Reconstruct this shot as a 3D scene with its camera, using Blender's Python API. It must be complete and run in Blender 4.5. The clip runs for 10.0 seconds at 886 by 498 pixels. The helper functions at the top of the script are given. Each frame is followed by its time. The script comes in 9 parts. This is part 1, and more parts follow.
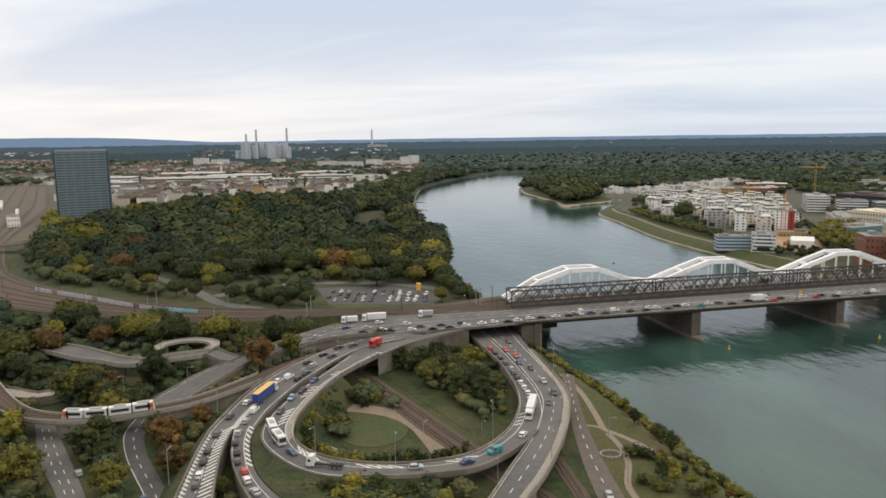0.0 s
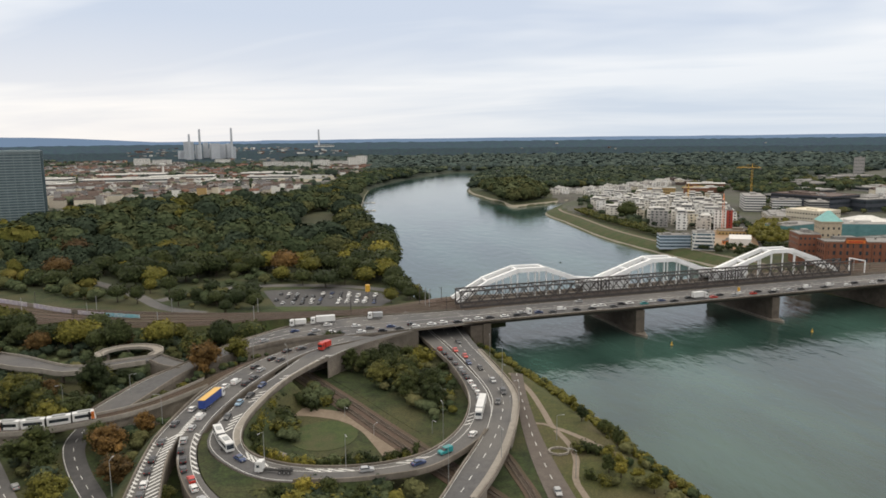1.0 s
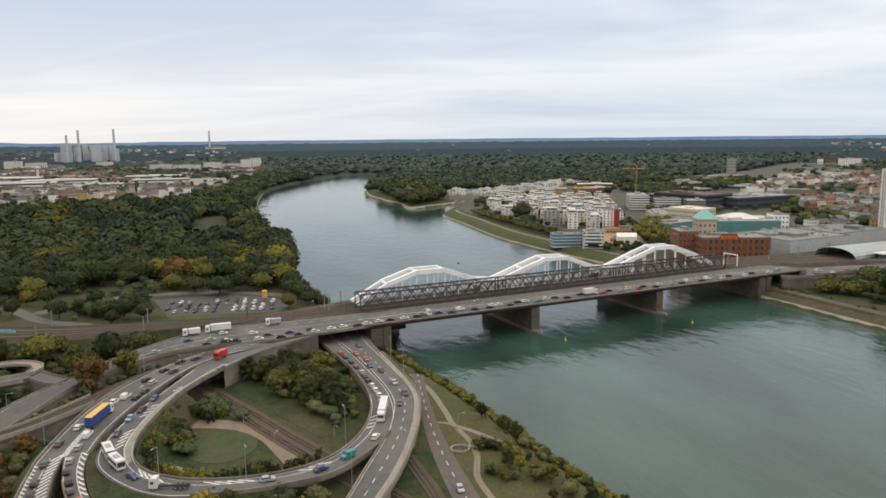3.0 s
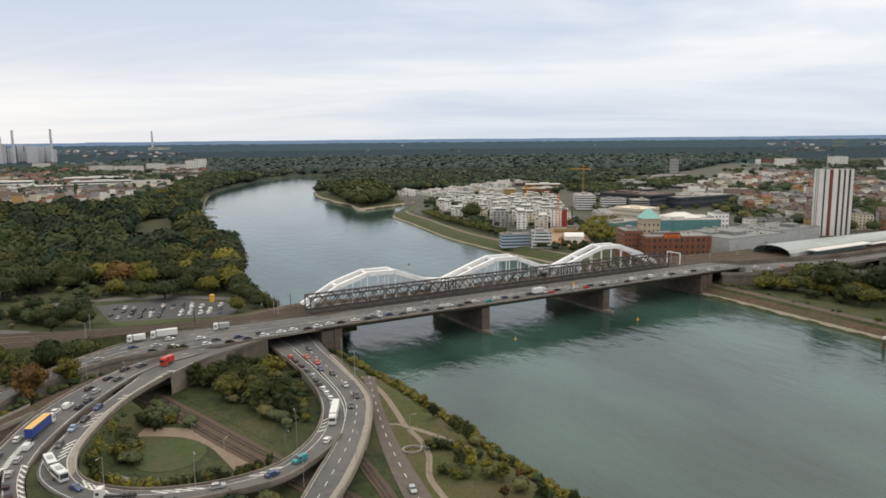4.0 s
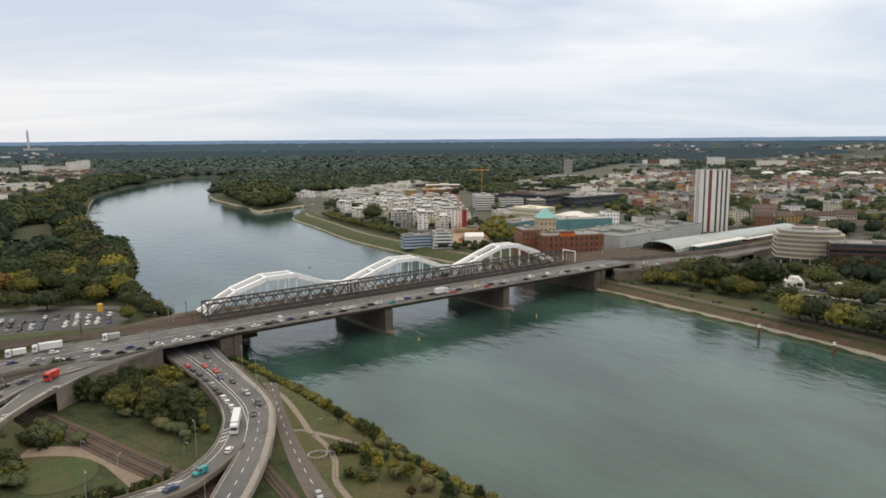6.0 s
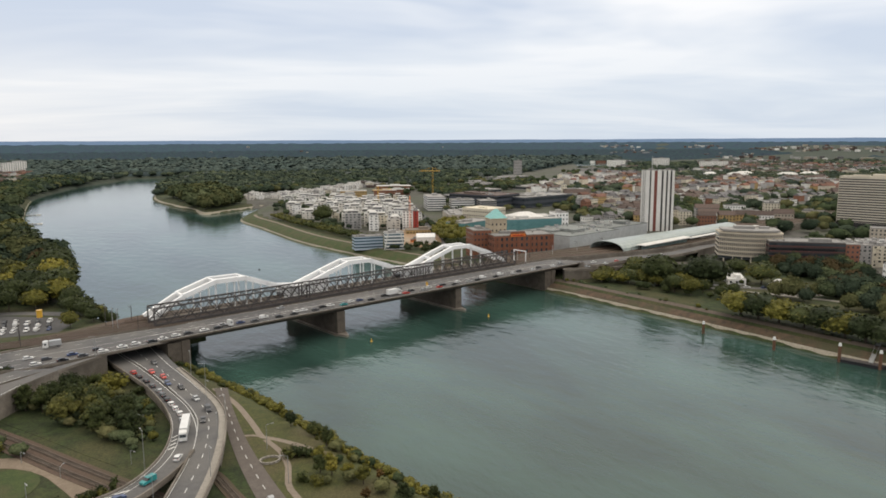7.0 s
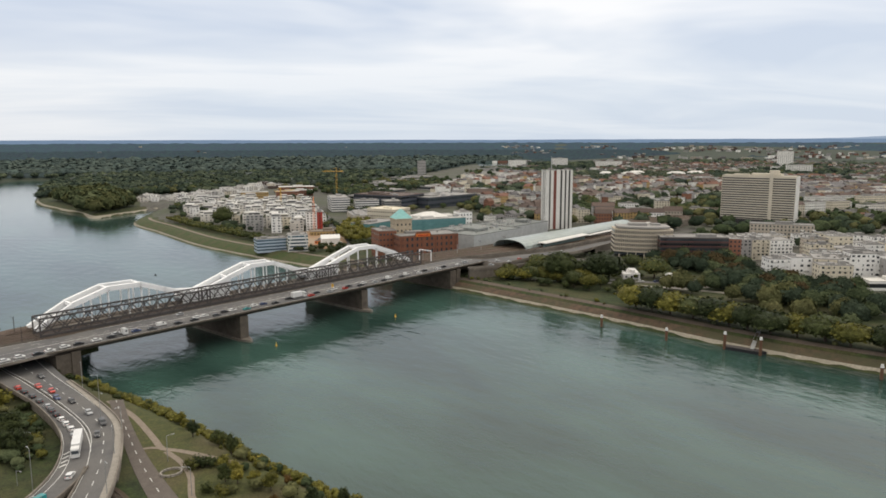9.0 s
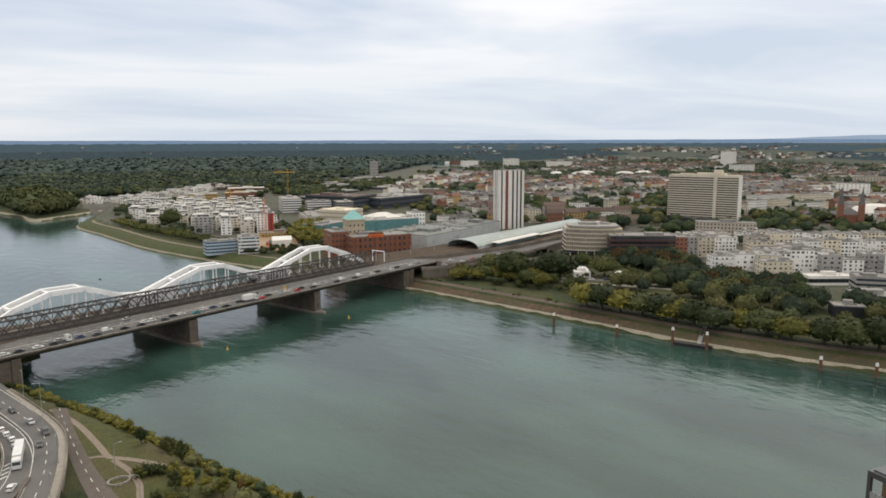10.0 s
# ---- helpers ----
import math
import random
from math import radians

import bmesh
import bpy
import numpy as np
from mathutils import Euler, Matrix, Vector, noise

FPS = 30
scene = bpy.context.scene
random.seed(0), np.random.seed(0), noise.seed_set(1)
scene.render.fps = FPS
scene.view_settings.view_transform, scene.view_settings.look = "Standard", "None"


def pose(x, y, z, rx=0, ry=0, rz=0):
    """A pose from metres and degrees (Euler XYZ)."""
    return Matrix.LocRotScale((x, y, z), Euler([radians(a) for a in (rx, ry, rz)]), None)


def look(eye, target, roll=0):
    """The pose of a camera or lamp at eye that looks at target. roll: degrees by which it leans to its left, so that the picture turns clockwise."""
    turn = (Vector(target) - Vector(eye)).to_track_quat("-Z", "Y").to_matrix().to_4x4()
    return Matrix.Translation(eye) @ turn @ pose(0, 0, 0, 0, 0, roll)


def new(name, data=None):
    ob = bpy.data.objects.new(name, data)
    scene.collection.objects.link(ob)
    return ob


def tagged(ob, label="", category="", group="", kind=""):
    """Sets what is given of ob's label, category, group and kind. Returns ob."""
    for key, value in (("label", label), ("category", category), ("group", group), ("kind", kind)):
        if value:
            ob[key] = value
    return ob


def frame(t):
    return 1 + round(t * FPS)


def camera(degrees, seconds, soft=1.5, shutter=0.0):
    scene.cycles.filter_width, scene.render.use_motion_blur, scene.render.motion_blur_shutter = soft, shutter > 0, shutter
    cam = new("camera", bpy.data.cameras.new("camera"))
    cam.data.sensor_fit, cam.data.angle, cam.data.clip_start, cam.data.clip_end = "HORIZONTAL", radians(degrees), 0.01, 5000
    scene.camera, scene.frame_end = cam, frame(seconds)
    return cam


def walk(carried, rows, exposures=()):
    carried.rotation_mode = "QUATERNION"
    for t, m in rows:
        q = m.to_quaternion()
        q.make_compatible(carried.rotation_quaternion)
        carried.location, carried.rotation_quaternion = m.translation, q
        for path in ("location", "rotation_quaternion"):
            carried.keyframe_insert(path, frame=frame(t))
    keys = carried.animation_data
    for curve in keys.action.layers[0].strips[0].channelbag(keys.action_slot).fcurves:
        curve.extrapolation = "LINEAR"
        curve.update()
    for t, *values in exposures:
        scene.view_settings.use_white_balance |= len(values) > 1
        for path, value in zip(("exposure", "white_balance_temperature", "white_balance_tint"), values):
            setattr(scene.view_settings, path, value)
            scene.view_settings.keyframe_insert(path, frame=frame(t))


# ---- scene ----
cam = camera(63.65, 10.0, soft=1.7)
walk(cam, [
    (0.0, pose(0.00, 0.00, 106.00, 90 - 8.768, 0.763, -0.001)),
    (0.5, pose(0.00, -0.33, 106.27, 90 - 8.782, 0.696, -2.074)),
    (1.0, pose(-0.01, -0.63, 106.47, 90 - 8.784, 0.653, -4.135)),
    (1.5, pose(-0.05, -0.94, 106.63, 90 - 8.778, 0.631, -6.189)),
    (2.0, pose(-0.07, -1.31, 106.75, 90 - 8.762, 0.619, -8.241)),
    (2.5, pose(-0.09, -1.79, 106.93, 90 - 8.748, 0.600, -10.285)),
    (3.0, pose(-0.14, -2.41, 107.19, 90 - 8.739, 0.577, -12.314)),
    (3.5, pose(-0.24, -3.26, 107.60, 90 - 8.735, 0.563, -14.322)),
    (4.0, pose(-0.37, -3.88, 107.91, 90 - 8.739, 0.548, -16.331)),
    (4.5, pose(-0.50, -4.35, 108.14, 90 - 8.745, 0.525, -18.337)),
    (5.0, pose(-0.66, -4.65, 108.26, 90 - 8.747, 0.491, -20.332)),
    (5.5, pose(-0.85, -4.83, 108.35, 90 - 8.745, 0.446, -22.315)),
    (6.0, pose(-1.09, -4.92, 108.44, 90 - 8.733, 0.388, -24.296)),
    (6.5, pose(-1.40, -4.91, 108.56, 90 - 8.704, 0.311, -26.286)),
    (7.0, pose(-1.62, -5.01, 108.65, 90 - 8.701, 0.259, -28.238)),
    (7.5, pose(-1.77, -5.16, 108.73, 90 - 8.707, 0.221, -30.164)),
    (8.0, pose(-1.90, -5.38, 108.80, 90 - 8.709, 0.181, -32.073)),
    (8.5, pose(-2.02, -5.62, 108.85, 90 - 8.710, 0.143, -33.976)),
    (9.0, pose(-2.14, -5.86, 108.86, 90 - 8.711, 0.121, -35.875)),
    (9.5, pose(-2.24, -6.04, 108.81, 90 - 8.701, 0.118, -37.774)),
    (10.0, pose(-2.33, -6.16, 108.71, 90 - 8.672, 0.119, -39.667)),
])

# ---- light: overcast sky with broken, streaky cloud and a weak, wide sun ----
world = bpy.data.worlds.new("overcast")
scene.world = world
world.use_nodes = True
wn, wl = world.node_tree.nodes, world.node_tree.links
wn.clear()


def wnode(kind, **kw):
    n = wn.new(kind)
    for k, val in kw.items():
        if k.startswith("in_"):
            n.inputs[int(k[3:])].default_value = val
    return n


sky = wn.new("ShaderNodeTexSky")
sky.sky_type = "NISHITA"
sky.sun_disc = False
sky.sun_elevation = radians(63)
sky.sun_rotation = radians(72)
co = wn.new("ShaderNodeTexCoord")
sep = wn.new("ShaderNodeSeparateXYZ")
wl.new(co.outputs["Generated"], sep.inputs[0])
up = wnode("ShaderNodeMath", in_1=0.10)
up.operation = "ADD"
mx = wnode("ShaderNodeMath", in_1=0.0)
mx.operation = "MAXIMUM"
wl.new(sep.outputs[2], mx.inputs[0])
wl.new(mx.outputs[0], up.inputs[0])
px_, py_ = wn.new("ShaderNodeMath"), wn.new("ShaderNodeMath")
for m_, o_ in ((px_, 0), (py_, 1)):
    m_.operation = "DIVIDE"
    wl.new(sep.outputs[o_], m_.inputs[0])
    wl.new(up.outputs[0], m_.inputs[1])
comb = wn.new("ShaderNodeCombineXYZ")
wl.new(px_.outputs[0], comb.inputs[0])
wl.new(py_.outputs[0], comb.inputs[1])
turn_ = wn.new("ShaderNodeMapping")
turn_.inputs["Rotation"].default_value = (0, 0, radians(20))
wl.new(comb.outputs[0], turn_.inputs[0])
stretch = wn.new("ShaderNodeMapping")
stretch.inputs["Location"].default_value = (3.1, 1.7, 0)
stretch.inputs["Scale"].default_value = (0.30, 0.52, 1)
wl.new(turn_.outputs[0], stretch.inputs[0])
cl = wnode("ShaderNodeTexNoise")
cl.inputs["Scale"].default_value = 1.0
cl.inputs["Detail"].default_value = 4
cl.inputs["Roughness"].default_value = 0.55
cl.inputs["Distortion"].default_value = 0.5
wl.new(stretch.outputs[0], cl.inputs["Vector"])
ramp = wn.new("ShaderNodeValToRGB")
ramp.color_ramp.elements[0].position, ramp.color_ramp.elements[0].color = 0.39, (0.63, 0.70, 0.82, 1)
ramp.color_ramp.elements[1].position, ramp.color_ramp.elements[1].color = 0.62, (0.985, 0.985, 0.995, 1)
e = ramp.color_ramp.elements.new(0.5)
e.color = (0.80, 0.84, 0.905, 1)
wl.new(cl.outputs["Fac"], ramp.inputs[0])
# paler, slightly warm band low over the horizon, warmer to the east
hz = wn.new("ShaderNodeMapRange")
hz.inputs[1].default_value, hz.inputs[2].default_value, hz.inputs[3].default_value, hz.inputs[4].default_value = 0.0, 0.16, 1.0, 0.0
wl.new(sep.outputs[2], hz.inputs[0])
east = wn.new("ShaderNodeMapRange")
east.inputs[1].default_value, east.inputs[2].default_value, east.inputs[3].default_value, east.inputs[4].default_value = -0.35, 0.35, 0.0, 1.0
wl.new(sep.outputs[0], east.inputs[0])
low = wn.new("ShaderNodeMix")
low.data_type = "RGBA"
low.inputs[6].default_value = (1.06, 0.99, 0.92, 1)
low.inputs[7].default_value = (0.635, 0.715, 0.815, 1)
wl.new(east.outputs[0], low.inputs[0])
hm = wn.new("ShaderNodeMix")
hm.data_type = "RGBA"
hf = wnode("ShaderNodeMath", in_1=0.75)
hf.operation = "MULTIPLY"
wl.new(hz.outputs[0], hf.inputs[0])
wl.new(hf.outputs[0], hm.inputs[0])
wl.new(ramp.outputs[0], hm.inputs[6])
wl.new(low.outputs[2], hm.inputs[7])
# an overcast sky is brightest overhead
zen = wn.new("ShaderNodeMapRange")
zen.inputs[1].default_value, zen.inputs[2].default_value, zen.inputs[3].default_value, zen.inputs[4].default_value = 0.20, 0.62, 0.97, 1.45
wl.new(sep.outputs[2], zen.inputs[0])
bg1, bg2, add = wn.new("ShaderNodeBackground"), wn.new("ShaderNodeBackground"), wn.new("ShaderNodeAddShader")
# thinner, whiter and warmer cloud overhead
warm = wn.new("ShaderNodeMix")
warm.data_type = "RGBA"
wf = wn.new("ShaderNodeMapRange")
wf.inputs[1].default_value, wf.inputs[2].default_value = 0.22, 0.6
wl.new(sep.outputs[2], wf.inputs[0])
wl.new(wf.outputs[0], warm.inputs[0])
wl.new(hm.outputs[2], warm.inputs[6])
warm.inputs[7].default_value = (0.95, 0.88, 0.78, 1)
wl.new(warm.outputs[2], bg1.inputs[0])
west = wn.new("ShaderNodeMapRange")
west.inputs[1].default_value, west.inputs[2].default_value, west.inputs[3].default_value, west.inputs[4].default_value = 0.1, 0.8, 0.0, 0.45
wl.new(sep.outputs[0], west.inputs[0])
glow = wn.new("ShaderNodeMath")
glow.operation = "MULTIPLY_ADD"
wl.new(west.outputs[0], glow.inputs[0])
wl.new(wf.outputs[0], glow.inputs[1])
wl.new(zen.outputs[0], glow.inputs[2])
wl.new(glow.outputs[0], bg1.inputs[1])
wl.new(sky.outputs[0], bg2.inputs[0])
bg2.inputs[1].default_value = 0.006
wout = wn.new("ShaderNodeOutputWorld")
wl.new(bg1.outputs[0], add.inputs[0])
wl.new(bg2.outputs[0], add.inputs[1])
wl.new(add.outputs[0], wout.inputs[0])
sun = new("sun", bpy.data.lights.new("sun", "SUN"))
sun.data.energy, sun.data.angle, sun.data.color = 0.35, radians(60), (1.0, 0.90, 0.76)
sun.matrix_world = look((190, 60, 330), (0, 0, 0))
scene.view_settings.exposure = 0.0


# ---- materials ----
def mat(name, c1, c2=None, scale=0.6, big=0.04, rough=0.85, metal=0.0, bump=0.15, rnd=0.0, island=0.0, where="Object", spec=0.4, third=None, grain=0.16):
    m = bpy.data.materials.new(name)
    m.use_nodes = True
    n, l = m.node_tree.nodes, m.node_tree.links
    b = n["Principled BSDF"]
    b.inputs["Roughness"].default_value = rough
    b.inputs["Metallic"].default_value = metal
    b.inputs["Specular IOR Level"].default_value = spec
    if where == "World":
        vec = n.new("ShaderNodeNewGeometry").outputs["Position"]
    else:
        vec = n.new("ShaderNodeTexCoord").outputs["Object"]
    c2 = c2 or tuple(x * 0.75 for x in c1)
    n1, n2 = n.new("ShaderNodeTexNoise"), n.new("ShaderNodeTexNoise")
    for q, s, d in ((n1, scale, 4), (n2, big, 3)):
        q.inputs["Scale"].default_value, q.inputs["Detail"].default_value = s, d
        l.new(vec, q.inputs["Vector"])
    r1 = n.new("ShaderNodeValToRGB")
    r1.color_ramp.elements[0].position, r1.color_ramp.elements[0].color = 0.3, (*c2, 1)
    r1.color_ramp.elements[1].position, r1.color_ramp.elements[1].color = 0.7, (*c1, 1)
    l.new(n1.outputs[0], r1.inputs[0])
    col = r1.outputs[0]
    mix = n.new("ShaderNodeMix")
    mix.data_type = "RGBA"
    mr = n.new("ShaderNodeMapRange")
    mr.inputs[1].default_value, mr.inputs[2].default_value, mr.inputs[4].default_value = 0.42, 0.62, 0.8 if third else 0.5
    l.new(n2.outputs[0], mr.inputs[0])
    l.new(mr.outputs[0], mix.inputs[0])
    l.new(col, mix.inputs[6])
    mix.inputs[7].default_value = (*(third or tuple((a + b_) / 2 * 0.85 for a, b_ in zip(c1, c2))), 1)
    col = mix.outputs[2]
    if grain and rough > 0.7:
        # fine mottling on rough surfaces
        n3, g3, h3 = n.new("ShaderNodeTexNoise"), n.new("ShaderNodeMapRange"), n.new("ShaderNodeHueSaturation")
        n3.inputs["Scale"].default_value, n3.inputs["Detail"].default_value, n3.inputs["Roughness"].default_value = scale * 4.5, 5, 0.7
        l.new(vec, n3.inputs["Vector"])
        g3.inputs[1].default_value, g3.inputs[2].default_value, g3.inputs[3].default_value, g3.inputs[4].default_value = 0.32, 0.68, 1 - grain, 1 + grain
        l.new(n3.outputs[0], g3.inputs[0])
        l.new(g3.outputs[0], h3.inputs["Value"])
        l.new(col, h3.inputs["Color"])
        col = h3.outputs[0]
    for amount, source in ((rnd, "object"), (island, "island")):
        if amount:
            rv = n.new("ShaderNodeObjectInfo").outputs["Random"] if source == "object" else n.new("ShaderNodeNewGeometry").outputs["Random Per Island"]
            hs = n.new("ShaderNodeHueSaturation")
            m2 = n.new("ShaderNodeMapRange")
            m2.inputs[3].default_value, m2.inputs[4].default_value = 1 - amount, 1 + amount
            l.new(rv, m2.inputs[0])
            l.new(m2.outputs[0], hs.inputs["Value"])
            l.new(col, hs.inputs["Color"])
            col = hs.outputs[0]
    l.new(col, b.inputs["Base Color"])
    if bump:
        bp = n.new("ShaderNodeBump")
        bp.inputs["Strength"].default_value, bp.inputs["Distance"].default_value = bump, 0.1 / max(scale, 0.05) * 0.3
        l.new(n1.outputs[0], bp.inputs["Height"])
        l.new(bp.outputs[0], b.inputs["Normal"])
    return m


def leaf(name, dark, mid, light, patch=0.0, speckle=0.42):
    """Foliage: colour differs tree by tree and clump by clump."""
    m = bpy.data.materials.new(name)
    m.use_nodes = True
    n, l = m.node_tree.nodes, m.node_tree.links
    b = n["Principled BSDF"]
    b.inputs["Roughness"].default_value = 0.7
    b.inputs["Specular IOR Level"].default_value = 0.0 if "far" in name or "distant" in name else 0.15
    ob_r = n.new("ShaderNodeObjectInfo").outputs["Random"]
    is_r = n.new("ShaderNodeNewGeometry").outputs["Random Per Island"]
    ns = n.new("ShaderNodeTexNoise")
    ns.inputs["Scale"].default_value = 0.09 if patch else 0.035
    l.new(n.new("ShaderNodeNewGeometry").outputs["Position"], ns.inputs["Vector"])
    a1, a2 = n.new("ShaderNodeMath"), n.new("ShaderNodeMath")
    a1.operation = a2.operation = "MULTIPLY_ADD"
    a1.inputs[1].default_value = 0.62
    l.new(ob_r, a1.inputs[0])
    if patch:
        # woods in one mesh: the patches stand for single trees
        wide = n.new("ShaderNodeMapRange")
        wide.inputs[1].default_value, wide.inputs[2].default_value, wide.inputs[3].default_value, wide.inputs[4].default_value = 0.3, 0.7, 0.25, 0.25 + patch
        l.new(ns.outputs[0], wide.inputs[0])
        l.new(wide.outputs[0], a1.inputs[2])
        a1.inputs[1].default_value = 0.0
    else:
        l.new(ns.outputs[0], a1.inputs[2])
    a2.inputs[1].default_value = 0.32
    l.new(is_r, a2.inputs[0])
    l.new(a1.outputs[0], a2.inputs[2])
    r = n.new("ShaderNodeValToRGB")
    r.color_ramp.elements[0].position, r.color_ramp.elements[0].color = 0.45, (*dark, 1)
    r.color_ramp.elements[1].position, r.color_ramp.elements[1].color = 1.0, (*mid, 1)
    e_ = r.color_ramp.elements.new(0.92)
    e_.color = (*mid, 1)
    r.color_ramp.elements[2].color = (*light, 1)
    half = n.new("ShaderNodeMath")
    half.operation = "MULTIPLY"
    half.inputs[1].default_value = 0.72
    l.new(a2.outputs[0], half.inputs[0])
    l.new(half.outputs[0], r.inputs[0])
    # leaf-sized speckle painted into the colour: lit leaves and shaded gaps
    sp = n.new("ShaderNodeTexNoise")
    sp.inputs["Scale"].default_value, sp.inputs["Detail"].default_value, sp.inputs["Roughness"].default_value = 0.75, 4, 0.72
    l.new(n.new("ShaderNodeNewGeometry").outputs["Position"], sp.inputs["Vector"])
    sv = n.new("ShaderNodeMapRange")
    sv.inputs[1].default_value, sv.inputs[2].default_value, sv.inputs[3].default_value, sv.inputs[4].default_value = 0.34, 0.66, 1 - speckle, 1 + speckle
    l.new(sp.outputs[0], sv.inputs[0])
    hs = n.new("ShaderNodeHueSaturation")
    if patch:
        # some trees lean to yellow or rust, others to cooler green
        hn, hr = n.new("ShaderNodeTexNoise"), n.new("ShaderNodeMapRange")
        hn.inputs["Scale"].default_value, hn.inputs["Detail"].default_value = 0.045, 2
        l.new(n.new("ShaderNodeNewGeometry").outputs["Position"], hn.inputs["Vector"])
        hr.inputs[1].default_value, hr.inputs[2].default_value, hr.inputs[3].default_value, hr.inputs[4].default_value = 0.35, 0.65, 0.525, 0.455
        l.new(hn.outputs[0], hr.inputs[0])
        l.new(hr.outputs[0], hs.inputs["Hue"])
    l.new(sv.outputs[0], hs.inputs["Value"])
    l.new(r.outputs[0], hs.inputs["Color"])
    l.new(hs.outputs[0], b.inputs["Base Color"])
    bp = n.new("ShaderNodeBump")
    bp.inputs["Strength"].default_value, bp.inputs["Distance"].default_value = 1.0, 1.1
    l.new(sp.outputs[0], bp.inputs["Height"])
    l.new(bp.outputs[0], b.inputs["Normal"])
    return m


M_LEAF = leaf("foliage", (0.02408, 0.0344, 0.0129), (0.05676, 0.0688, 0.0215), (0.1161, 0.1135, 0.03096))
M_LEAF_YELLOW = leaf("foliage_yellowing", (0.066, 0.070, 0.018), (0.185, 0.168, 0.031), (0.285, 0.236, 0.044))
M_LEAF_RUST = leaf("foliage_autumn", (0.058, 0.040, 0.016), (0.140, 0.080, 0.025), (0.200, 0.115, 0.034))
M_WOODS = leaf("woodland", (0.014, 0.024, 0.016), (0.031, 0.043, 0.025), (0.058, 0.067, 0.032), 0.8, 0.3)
# the far, blue and horizon woods have distance haze painted into their colours
M_WOODS_FAR = leaf("haze_tinted_far_woodland", (0.038, 0.054, 0.055), (0.064, 0.085, 0.087), (0.088, 0.109, 0.104), 0.8, 0.3)
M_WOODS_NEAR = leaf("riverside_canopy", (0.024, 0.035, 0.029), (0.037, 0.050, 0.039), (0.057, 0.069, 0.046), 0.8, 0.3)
M_WOODS_HAZE = leaf("haze_tinted_distant_woodland", (0.038, 0.054, 0.068), (0.056, 0.078, 0.094), (0.080, 0.102, 0.114), 0.7, 0.2)
M_HORIZON = leaf("haze_blue_distant_woodland", (0.052, 0.076, 0.102), (0.066, 0.094, 0.123), (0.086, 0.116, 0.144), 0.6, 0.12)
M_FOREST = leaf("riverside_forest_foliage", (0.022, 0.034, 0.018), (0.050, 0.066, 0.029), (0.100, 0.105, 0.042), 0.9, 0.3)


def canopy_leaf(name, base, vary_=0.22, speckle=0.3):
    """Foliage of joined woods of one kind: differs in broad patches and clump by clump, with lit leaves and dark gaps
    painted as speckle.
    """
    m = bpy.data.materials.new(name)
    m.use_nodes = True
    n, l = m.node_tree.nodes, m.node_tree.links
    b = n["Principled BSDF"]
    b.inputs["Roughness"].default_value, b.inputs["Specular IOR Level"].default_value = 0.8, 0.0
    pos = n.new("ShaderNodeNewGeometry")
    rgb = n.new("ShaderNodeRGB")
    rgb.outputs[0].default_value = (*base, 1)
    col = rgb.outputs[0]
    obr = n.new("ShaderNodeObjectInfo").outputs["Random"]
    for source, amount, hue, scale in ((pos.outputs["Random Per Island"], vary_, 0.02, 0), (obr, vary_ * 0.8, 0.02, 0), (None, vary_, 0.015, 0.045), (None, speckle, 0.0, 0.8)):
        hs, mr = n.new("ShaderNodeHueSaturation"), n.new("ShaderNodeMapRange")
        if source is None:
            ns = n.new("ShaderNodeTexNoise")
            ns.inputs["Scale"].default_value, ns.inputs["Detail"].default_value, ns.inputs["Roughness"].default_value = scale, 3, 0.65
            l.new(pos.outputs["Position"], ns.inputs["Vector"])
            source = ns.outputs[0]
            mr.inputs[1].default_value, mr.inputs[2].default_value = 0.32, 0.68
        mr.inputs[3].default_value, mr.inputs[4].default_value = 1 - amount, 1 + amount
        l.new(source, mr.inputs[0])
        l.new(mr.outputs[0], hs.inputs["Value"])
        if hue:
            hm_r = n.new("ShaderNodeMapRange")
            hm_r.inputs[1].default_value, hm_r.inputs[2].default_value = mr.inputs[1].default_value, mr.inputs[2].default_value
            hm_r.inputs[3].default_value, hm_r.inputs[4].default_value = 0.5 + hue * 0.6, 0.5 - hue
            l.new(source, hm_r.inputs[0])
            l.new(hm_r.outputs[0], hs.inputs["Hue"])
        l.new(col, hs.inputs["Color"])
        col = hs.outputs[0]
    l.new(col, b.inputs["Base Color"])
    bp = n.new("ShaderNodeBump")
    bp.inputs["Strength"].default_value, bp.inputs["Distance"].default_value = 1.0, 0.9
    l.new(ns.outputs[0], bp.inputs["Height"])
    l.new(bp.outputs[0], b.inputs["Normal"])
    return m


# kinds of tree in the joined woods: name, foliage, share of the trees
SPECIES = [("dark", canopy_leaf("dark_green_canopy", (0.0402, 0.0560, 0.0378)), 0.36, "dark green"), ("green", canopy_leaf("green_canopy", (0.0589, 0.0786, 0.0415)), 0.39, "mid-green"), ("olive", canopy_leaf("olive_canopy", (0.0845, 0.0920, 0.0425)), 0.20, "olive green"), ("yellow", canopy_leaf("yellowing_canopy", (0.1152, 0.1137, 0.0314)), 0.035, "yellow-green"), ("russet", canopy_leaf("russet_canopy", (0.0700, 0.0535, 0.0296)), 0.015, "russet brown")]
